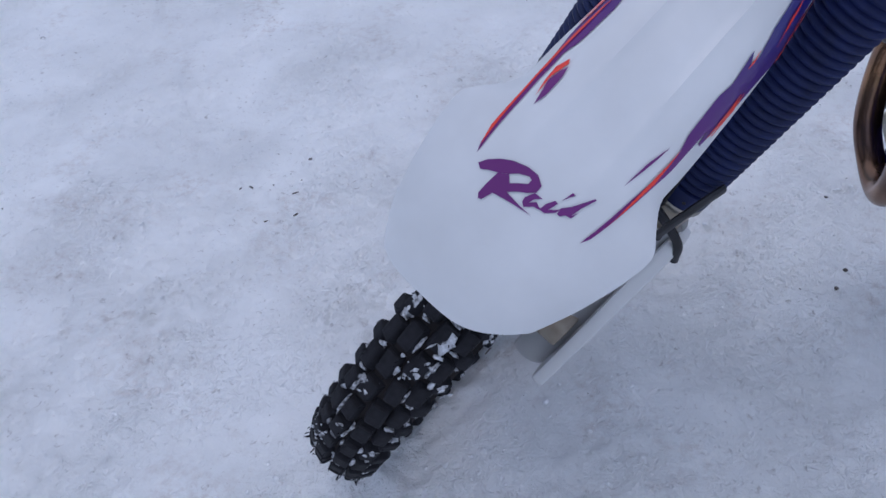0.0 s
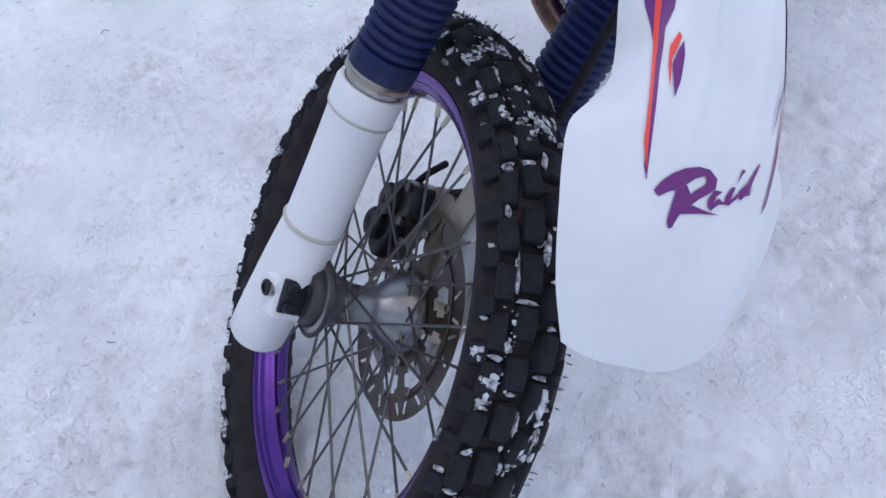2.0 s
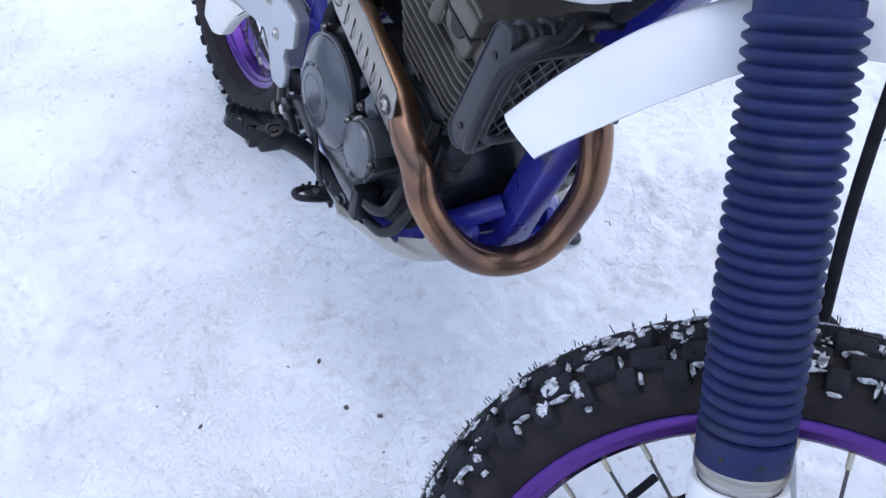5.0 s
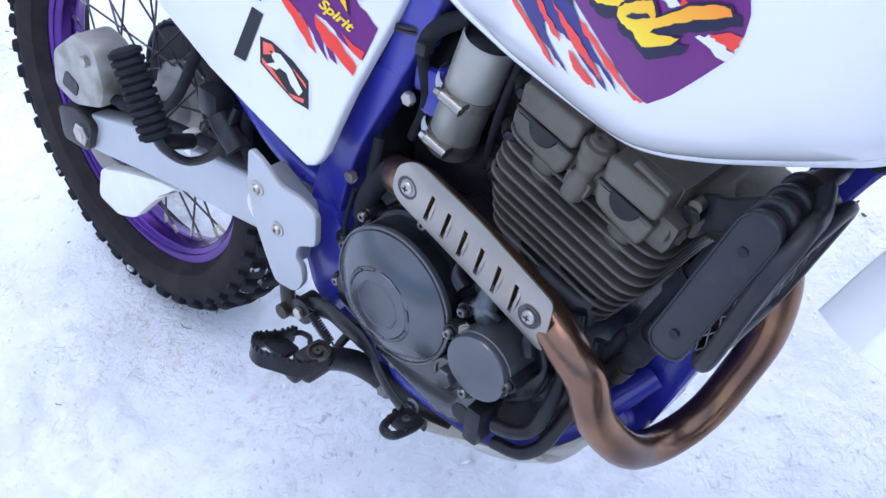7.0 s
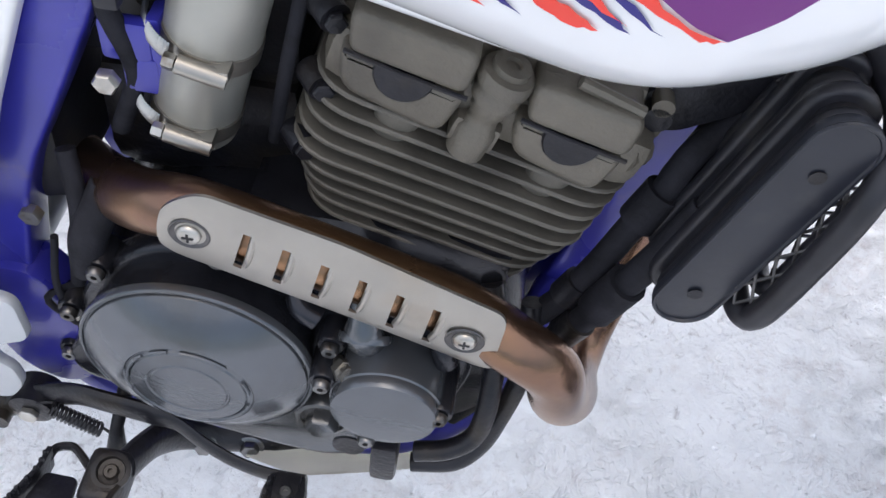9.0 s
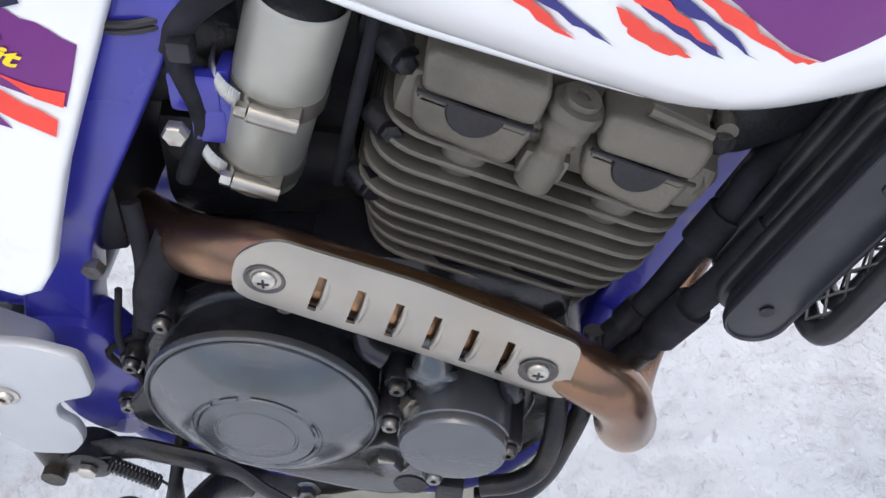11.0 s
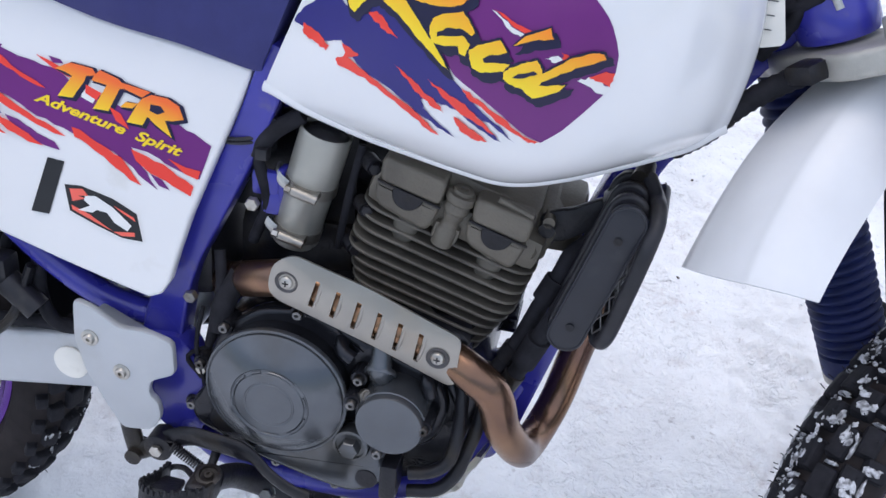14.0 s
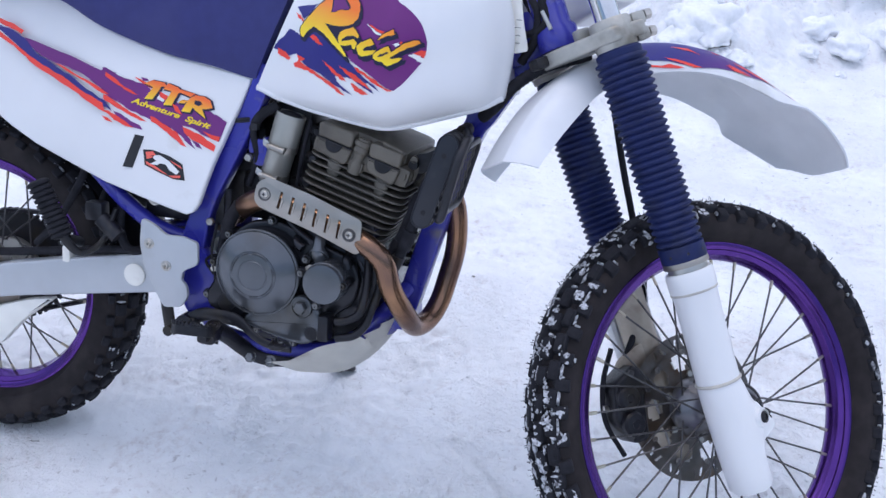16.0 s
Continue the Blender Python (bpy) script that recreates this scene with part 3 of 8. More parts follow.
    half = [(d - 0.001, f - 0.0035), (d + 0.0005, f - 0.0015), (d - 0.0005, f), (d - 0.0020, f + 0.0002), (d - 0.0105, f - 0.0022), (d - 0.0120, f - 0.0032), (d - 0.0125, f - 0.0062), (d - 0.0135, f - 0.0072), (d - 0.0200, f - 0.0088), (d - 0.0215, f - 0.0100), (d - 0.0222, f - 0.0125), (d - 0.0265, 0.008), (d - 0.0285, 0.003), (d - 0.029, 0)]
    inner = [(d - 0.024, 0), (d - 0.022, 0.008), (d - 0.012, f - 0.007)]
    prof = half + [(r, -y) for r, y in half[-2::-1]] + [(r, -y) for r, y in inner[::-1]] + inner[1:]
    rim = part(prefix + "_rim", lathe(bmesh.new(), prof, base, 96, close=True), PURPLE, bike, "purple anodised spoked wheel rim")
    # spokes, one mesh for each of the four lacings
    hub_r, flange_r, flange_l = hub
    for kind in range(4):
        s, way = (1, -1)[kind % 2], (1, -1)[kind // 2]
        y0 = flange_l if s > 0 else -flange_r
        h = hub_r * (1.25 if s > 0 else 1.0)
        a = radians(62) * way
        p0 = Vector((h * math.cos(a), y0, h * math.sin(a)))
        p1 = Vector((d - 0.034, s * 0.004, 0))
        p2 = Vector((d - 0.026, s * 0.003, 0))
        b = bmesh.new()
        tube(b, [p0, p1], 0.0017, 7)
        for g in b.faces:
            g.material_index = 0
        n = len(b.faces)
        way_in = (p1 - p0).normalized()
        tube(b, [p1 - way_in * 0.009, p1 + way_in * 0.006], 0.0029, 6)
        b.faces.ensure_lookup_table()
        for g in b.faces[n:]:
            g.material_index = 1
        me = bpy.data.meshes.new("spoke")
        b.to_mesh(me)
        b.free()
        me.materials.append(SPOKEM)
        me.materials.append(BRASS)
        for i in range(9):
            ang = radians(9.5 + 40 * i + 10 * kind)
            piece("spoke", me, place @ Matrix.Rotation(-ang, 4, "Y"), rim)
    return tyre, rim


build_wheel(FRONT, "front", 0.352, 0.088, 0.2805, 0.050, 50,
            ((0.036, 0.0225, 0.0122, 0.0, 0.0), (0.035, 0.0205, 0.0312, 0.5, 0.0065), (0.022, 0.024, 0.0400, 0.0, 0.0175)), (0.028, 0.036, 0.040), 3, 900, 5400)
build_wheel(REAR, "rear", 0.327, 0.118, 0.2425, 0.062, 42,
            ((0.030, 0.027, 0.0150, 0.0, 0.0), (0.028, 0.022, 0.0400, 0.5, 0.0080), (0.022, 0.016, 0.0525, 0.0, 0.020)), (0.042, 0.040, 0.045), 8, 120, 1400)


def build_front_hub():
    b = bmesh.new()
    prof = [(0.010, -0.064), (0.040, -0.064), (0.044, -0.061), (0.044, -0.057), (0.038, -0.052), (0.030, -0.040), (0.0245, -0.022), (0.0235, 0.0), (0.027, 0.012),
            (0.034, 0.022), (0.043, 0.034), (0.050, 0.044), (0.0525, 0.050), (0.0525, 0.056), (0.046, 0.0600), (0.030, 0.0605), (0.024, 0.068), (0.010, 0.068)]
    lathe(b, prof, FRONT @ SPIN, 40)
    hub = part("front_hub", b, HUBM, bike, "silver cast front wheel hub")
    b = bmesh.new()
    tube(b, [FRONT @ Vector((0, -0.118, 0)), FRONT @ Vector((0, 0.118, 0))], 0.0085, 16)
    part("axle", b, BOLT, hub)
    # drive housing for the speedometer beside the right leg
    b = bmesh.new()
    lathe(b, [(0.010, -0.078), (0.030, -0.078), (0.034, -0.074), (0.036, -0.066), (0.036, -0.0635), (0.010, -0.0635)], FRONT @ SPIN, 28)
    ring_of(b, FRONT @ Vector((0, -0.061, 0)), FRONT.to_3x3() @ Vector((0, 1, 0)), 0.0445, 0.003)
    part("dust_seal", b, BLACKP, hub, "black dust seal ring")
    # slotted disc on the left, on a windowed carrier
    def pierced(radii, n, y, thick, skip, sway):
        b = bmesh.new()
        rows = [[b.verts.new(FRONT @ Vector((r * math.cos(a), y, r * math.sin(a)))) for a in [2 * math.pi * i / n + sway(k, i) for i in range(n)]] for k, r in enumerate(radii)]
        for k in range(len(radii) - 1):
            for i in range(n):
                if not skip(k, i):
                    b.faces.new((rows[k][i], rows[k][(i + 1) % n], rows[k + 1][(i + 1) % n], rows[k + 1][i]))
        bmesh.ops.solidify(b, geom=b.faces[:], thickness=thick)
        return b

    b = pierced((0.1005, 0.1065, 0.1205, 0.128), 150, 0.0595, 0.004, lambda k, i: k == 1 and i % 5 == 2 and i % 25 != 2, lambda k, i: (0.06 if i % 10 < 5 else -0.05) * (k == 2 and i % 5 in (2, 3)))
    disc = part("brake_disc", b, DISC, bike, "worn steel front brake disc with slots", smooth=25)
    b = pierced((0.050, 0.066, 0.074, 0.090, 0.096, 0.103), 120, 0.0575, 0.005, lambda k, i: k in (1, 2, 3) and i % 12 in ((4, 5, 6, 7) if k == 1 else (2, 3, 4, 5, 6, 7, 8, 9) if k == 2 else (3, 4, 5, 6, 7, 8)), lambda k, i: 0.0)
    part("disc_carrier", b, DISC, disc, "grimy disc carrier with windows", smooth=25)
    for i in range(10):
        a = radians(36 * i + 12)
        b = bmesh.new()
        bolt(b, FRONT @ Vector((0.0985 * math.cos(a), 0.0570, 0.0985 * math.sin(a))), FRONT.to_3x3() @ Vector((0, -1, 0)), 0.0055, 0.003, False)
        part("disc_rivet", b, DISC, disc)
    for i in range(6):
        a = radians(60 * i + 20)
        part("disc_bolt", bolt(bmesh.new(), FRONT @ Vector((0.058 * math.cos(a), 0.0565, 0.058 * math.sin(a))), FRONT.to_3x3() @ Vector((0, -1, 0)), 0.0065, 0.005), BOLT, disc)
    # caliper behind the left leg
    b = bmesh.new()
    prof = rounded([(-0.148, 0.098), (-0.164, 0.036), (-0.142, -0.010), (-0.112, -0.012), (-0.106, 0.020), (-0.098, 0.058), (-0.080, 0.084), (-0.098, 0.118)], 0.012)
    slab(b, prof, 0.042, 0.092, 0.007, m=FRONT, seg=3)
    for x, z in ((-0.133, 0.070), (-0.138, 0.026)):
        lathe(b, [(0.021, 0), (0.021, 0.010), (0.017, 0.014), (0.008, 0.0145), (0.006, 0.012), (0, 0.012)], along(FRONT @ Vector((x, 0.043, z)), FRONT.to_3x3() @ Vector((0, -1, 0))), 24)
    cal = part("brake_caliper", b, GREASE, bike, "dark grimy front brake caliper")
    b = bmesh.new()
    slab(b, rounded([(-0.110, 0.122), (-0.118, 0.098), (-0.080, 0.086), (-0.060, 0.050), (-0.036, 0.062), (-0.030, 0.128), (-0.060, 0.140)], 0.012), 0.070, 0.084, 0.004, m=FRONT)
    part("caliper_bracket", b, DIRTALU, cal, "brown stained cast caliper bracket")
    for x, z in ((-0.112, 0.106), (-0.150, 0.006), (-0.090, 0.070)):
        b = bolt(bmesh.new(), FRONT @ Vector((x, 0.042, z)), FRONT.to_3x3() @ Vector((0, -1, 0)), 0.0065, 0.005)
        part("caliper_bolt", b, SPOKEM, cal)
    b = bmesh.new()
    tube(b, [FRONT @ Vector((-0.150, 0.070, 0.055)), FRONT @ Vector((-0.168, 0.068, 0.062))], 0.006, 8)
    part("bleed_nipple", b, BOLT, cal)


build_front_hub()


# ---- fork ----
def build_fork_leg(side):
    s = -1 if side == "right" else 1
    at = lambda x, y, z: FRONT @ Vector((x, s * y, z))
    ax = FRONT.to_3x3() @ Vector((0, 0, 1))
    cx, cy = (-0.042 if side == "right" else -0.037), (0.100 if side == "right" else 0.095)
    leg_top = 0.262
    lean_in = lambda z: 0.014 * min(1, max(0, (0.24 - z) / 0.17))
    # aluminium slider
    b = bmesh.new()
    low = -0.085 if side == "left" else 0.19
    lathe(b, [(0.0, low), (0.024, low), (0.029, low + 0.007), (0.030, max(0.0, low + 0.01)), (0.030, 0.240), (0.031, 0.245), (0.031, 0.285), (0.030, 0.289), (0, 0.289)], along(at(cx, cy, 0), ax), 36)
    if side == "left":
        slab(b, rounded([(-0.060, 0.045), (-0.060, -0.035), (-0.020, -0.040), (0.024, -0.022), (0.026, 0.022), (-0.012, 0.050)], 0.014), s * cy - 0.022, s * cy + 0.022, 0.006, m=FRONT)
    leg = part("fork_leg", b, ALU if side == "right" else DIRTALU, bike, "silver fork slider with axle clamp")
    if side == "right":
        # white guard round the slider
        b = bmesh.new()
        n = 40
        rows = []
        for z, r in ((-0.106, 0.026), (-0.109, 0.031), (-0.103, 0.0350), (-0.06, 0.0362), (-0.03, 0.0362), (-0.012, 0.0362), (0.014, 0.0362), (0.03, 0.0360), (0.064, 0.0352), (0.068, 0.0345), (0.12, 0.0342), (0.16, 0.0342), (0.218, 0.0350), (0.223, 0.0366), (0.229, 0.0376), (0.250, 0.0380), (0.256, 0.036), (0.256, 0.032)):
            row = []
            for i in range(n):
                a = 2 * math.pi * i / n
                x, y = r * math.cos(a), r * math.sin(a)
                grow = max(0.0, math.cos(a)) * max(0.0, 1 - abs((z + 0.005) / 0.055)) * 0.022
                row.append(b.verts.new(at(cx + x + grow, cy - lean_in(z) + s * y * s, z)))
            rows.append(row)
        for p, q in zip(rows, rows[1:]):
            for i in range(n):
                b.faces.new((p[i], p[(i + 1) % n], q[(i + 1) % n], q[i]))
        b.faces.new(rows[0])
        guard = part("fork_guard", b, WHITE, leg, "white plastic fork guard")
        for z in (0.223, 0.072):
            b = bmesh.new()
            ring_of(b, at(cx, cy - lean_in(z), z), ax, 0.0350, 0.0026, 40, 8)
            part("guard_band", b, BANDM, leg, "cream band round the fork guard")
        # axle pinch bolt and the dark clamp that holds the speedometer drive
        b = bmesh.new()
        face = FRONT.to_3x3() @ Vector((0.30, s * 1.0, 0.05))
        lathe(b, [(0.0, 0.0), (0.0095, 0.0), (0.0095, 0.002), (0.006, 0.003), (0.006, 0.001), (0, 0.001)], along(at(-0.0040, 0.1190, -0.002), face), 20)
        c = bmesh.new()
        tube(c, [at(-0.028, 0.080, 0.000), at(-0.010, 0.106, -0.001), at(-0.0045, 0.1185, -0.002)], [0.024, 0.019, 0.0150], 24)
        part("guard_lug", c, WHITE, leg)
        part("pinch_bolt", b, GREASE, leg)
        b = bmesh.new()
        tilt = FRONT @ Matrix.Translation((0.012, -0.086, 0.003)) @ Matrix.Rotation(radians(-27), 4, "Y")
        part("guard_cheek", block(bmesh.new(), (-0.050, -0.027, -0.028), (-0.003, 0.027, 0.026), tilt, 0.005), WHITE, leg)
        block(b, (-0.030, -0.021, -0.020), (0.002, 0.021, 0.020), tilt, 0.003)
        part("axle_clamp", b, CASE, leg, "dark grey axle clamp with four studs")
        b = bmesh.new()
        for y, z in ((-0.011, 0.0105), (0.011, 0.0105), (-0.011, -0.0115), (0.011, -0.0115)):
            lathe(b, [(0, 0), (0.0066, 0), (0.0066, 0.005), (0.0055, 0.0075), (0.003, 0.008), (0, 0.008)], tilt @ Matrix.Translation((0.001, y, z)) @ Matrix.Rotation(radians(90), 4, "Y"), 14)
        tagged(part("clamp_stud", b, GREASE, leg, "dark studs of the axle clamp"), kind="stuff")
    else:
        b = bmesh.new()
        prof = rounded([(0.004, 0.235), (0.018, 0.150), (0.030, 0.060), (0.034, -0.090), (-0.015, -0.108), (-0.062, -0.095), (-0.064, 0.060), (-0.070, 0.215)], 0.012)
        slab(b, prof, 0.124, 0.144, 0.006, m=FRONT)
        guard = part("fork_guard", b, WHITE, leg, "white plastic fork guard")
        b = bmesh.new()
        rows = []
        for z, r in ((-0.105, 0.030), (-0.102, 0.0345), (-0.06, 0.0362), (0.03, 0.0362), (0.12, 0.0350), (0.205, 0.0350), (0.222, 0.0372), (0.234, 0.0372)):
            wide = 0.014 * max(0, 1 - abs(z) / 0.12)
            rows.append([b.verts.new(at(cx + (r + wide) * math.cos(a), max(0.074, cy + (r + wide) * math.sin(a)), z)) for a in np.radians(np.linspace(float(np.interp(z, (0.10, 0.21), (-125, -40))), 133, 20))])
        for p, q in zip(rows, rows[1:]):
            for i in range(19):
                b.faces.new((p[i], p[i + 1], q[i + 1], q[i]))
        bmesh.ops.solidify(b, geom=b.faces[:], thickness=0.0025)
        part("guard_shell", b, WHITE, guard)
        # black hose clip on top of the guard
        b = bmesh.new()
        tube(b, spline([at(0.004, 0.075, 0.262), at(0.010, 0.105, 0.258), at(0.004, 0.135, 0.240), at(-0.004, 0.146, 0.212)], 6), 0.006, 10)
        part("hose_clip", b, BLACKP, leg, "black curved hose clip")
    # gaiter with ridges
    prof, z = [(0.031, 0.272), (0.0352, 0.273), (0.0360, 0.277), (0.0362, 0.297)], 0.299
    while z < 0.600:
        g = 0.0365 + 0.0045 * (z - 0.30) / 0.29
        prof += [(g - 0.0052, z), (g - 0.0004, z + 0.0032), (g, z + 0.0050), (g - 0.0004, z + 0.0066), (g - 0.0052, z + 0.0098)]
        z += 0.0108
    prof += [(0.036, 0.610), (0.031, 0.614)]
    b = bmesh.new()
    lathe(b, prof, along(at(cx, cy, 0), ax), 36)
    gaiter = part("fork_gaiter", b, GAITER, bike, "navy ribbed rubber fork gaiter", smooth=50)
    b = bmesh.new()
    lathe(b, [(0.0310, 0.2635), (0.0352, 0.264), (0.0360, 0.2655), (0.0360, 0.2715), (0.0352, 0.273), (0.0310, 0.273)], along(at(cx, cy, 0), ax), 36)
    part("clamp_band", b, STEEL, gaiter, "steel clamp band")
    # vent holes are not pierced: small black discs paint their shade
    for a in (20, 65, 110, 155, 200, 245, 290, 335):
        b = bmesh.new()
        v = FRONT.to_3x3() @ Vector((math.cos(radians(a)), math.sin(radians(a)), 0))
        lathe(b, [(0, 0), (0.0022, 0), (0.0022, 0.0006), (0, 0.0006)], along(at(cx, cy, 0.2845) + v * 0.0360, v), 10)
        part("vent_shade", b, GREASE, gaiter)
    # chrome stanchion above the lower clamp
    b = bmesh.new()
    tube(b, [at(cx, cy, 0.56), at(cx, cy, 0.80)], 0.0205, 28)
    part("stanchion", b, CHROME, leg, "chrome fork tube")


build_fork_leg("right")
build_fork_leg("left")


def build_lower_clamp():
    b = bmesh.new()
    out = rounded([(0.006, -0.128), (0.006, -0.085), (-0.030, -0.062), (-0.048, 0.0), (-0.030, 0.062), (0.006, 0.085), (0.006, 0.128), (-0.066, 0.134), (-0.086, 0.085), (-0.115, 0.040), (-0.118, -0.040), (-0.086, -0.085), (-0.066, -0.134)], 0.014)
    c = bmesh.new()
    slab(c, out, 0.622, 0.646, 0.006, seg=3)
    join(b, c, FRONT @ Matrix(((1, 0, 0, 0), (0, 0, 1, 0), (0, 1, 0, 0), (0, 0, 0, 1))))
    ax = FRONT.to_3x3() @ Vector((0, 0, 1))
    clamp = part("lower_fork_clamp", b, CASTALU, bike, "silver cast lower fork clamp")
    for s in (-1, 1):
        b = bmesh.new()
        lathe(b, [(0.021, 0.613), (0.0315, 0.613), (0.0330, 0.617), (0.0330, 0.655), (0.030, 0.660), (0.021, 0.660)], along(FRONT @ Vector((-0.042, s * 0.1, 0)), ax), 32)
        part("clamp_collar", b, CASTALU, clamp)
        for q in (-1, 1):
            b = block(bmesh.new(), (-0.016, s * 0.112 - 0.012, 0.637 + q * 0.012 - 0.010), (0.010, s * 0.112 + 0.012, 0.637 + q * 0.012 + 0.010), FRONT, 0.005)
            part("clamp_lug", b, CASTALU, clamp)
    part("lock_stop", block(bmesh.new(), (-0.138, -0.024, 0.626), (-0.108, 0.006, 0.644), FRONT, 0.006), GREASE, clamp, "dark steering stop")
    part("lock_stop", block(bmesh.new(), (-0.078, -0.066, 0.642), (-0.054, -0.048, 0.664), FRONT, 0.004), CASTALU, clamp)
    for z in (0.625, 0.652):
        for s in (-1, 1):
            b = bolt(bmesh.new(), FRONT @ Vector((0.011, s * 0.116, z)), FRONT.to_3x3() @ Vector((1, s * 0.15, 0)), 0.0085, 0.012)
            part("pinch_bolt", b, BOLT, clamp)


build_lower_clamp()

# ---- front mudguard ----
# stations: x, z of the crest, half width, drop of the edge
MUD = [(-0.262, 0.506, 0.074, 0.036), (-0.213, 0.547, 0.070, 0.049), (-0.150, 0.586, 0.067, 0.056), (-0.080, 0.612, 0.060, 0.054), (0.000, 0.626, 0.059, 0.056),
       (0.065, 0.622, 0.064, 0.060), (0.135, 0.603, 0.072, 0.060), (0.200, 0.567, 0.077, 0.054), (0.250, 0.523, 0.081, 0.047), (0.288, 0.478, 0.086, 0.038),
       (0.318, 0.440, 0.092, 0.034), (0.344, 0.402, 0.093, 0.030), (0.363, 0.364, 0.088, 0.024), (0.375, 0.330, 0.078, 0.016), (0.380, 0.304, 0.064, 0.010)]
# how far the rim flares past the shoulder line, along the guard
FLARE = ((0, 1.0), (8, 0.96), (8.85, 0.93), (9.0, 0.96), (9.6, 1.18), (9.75, 1.2), (10.0, 1.19), (11, 1.10), (12, 1.04), (13, 1.0), (14, 1.0))


def mud_station(s):
    i = max(0, min(len(MUD) - 2, int(s)))
    t = s - i
    q = [Vector(MUD[max(0, min(len(MUD) - 1, i + k))]) for k in (-1, 0, 1, 2)]
    return 0.5 * (2 * q[1] + (q[2] - q[0]) * t + (2 * q[0] - 5 * q[1] + 4 * q[2] - q[3]) * t * t + (3 * q[1] - q[0] - 3 * q[2] + q[3]) * t ** 3)


def mud(s, u, lift=0.0):
    """A place on the mudguard: s along it, u across (-1 right edge, 1 left edge)."""
    c, n = mud_station(s), mud_station(min(s + 0.05, len(MUD) - 1))
    p = mud_station(max(s - 0.05, 0))
    t = Vector((n[0] - p[0], 0, n[1] - p[1])).normalized()
    up = Vector((-t.z, 0, t.x))
    a = abs(u)
    drop = c[3] * (0.12 * a ** 2 + 0.88 * a ** 5)
    ridge = 0.0016 * math.exp(-((a - 0.5) / 0.07) ** 2) * min(1, max(0, (3.2 - s) / 1.2)) + 0.0022 * math.exp(-((a - 0.34) / 0.05) ** 2) * min(1, max(0, (s - 4) / 2)) * min(1, max(0, (10.4 - s) / 1.5))
    rim = float(np.interp(s, [k for k, _ in FLARE], [v for _, v in FLARE]))
    side = c[2] * (u if a < 0.8 else math.copysign(0.8 + (a - 0.8) * (rim - 0.8) / 0.2, u)) - 0.010 * min(1, max(0, (s - 8.5) / 4))
    tail = max(0.0, 1 - s / 2.6) ** 1.4
    twist = Vector((0.013 * a ** 4, -0.002, 0.002 * a)) * tail
    return FRONT @ (Vector((c[0], side, c[1])) + twist + up * (ridge - drop + lift * (1 - 0.3 * a)) + Vector((0, math.copysign(lift * a ** 3, u), 0)))


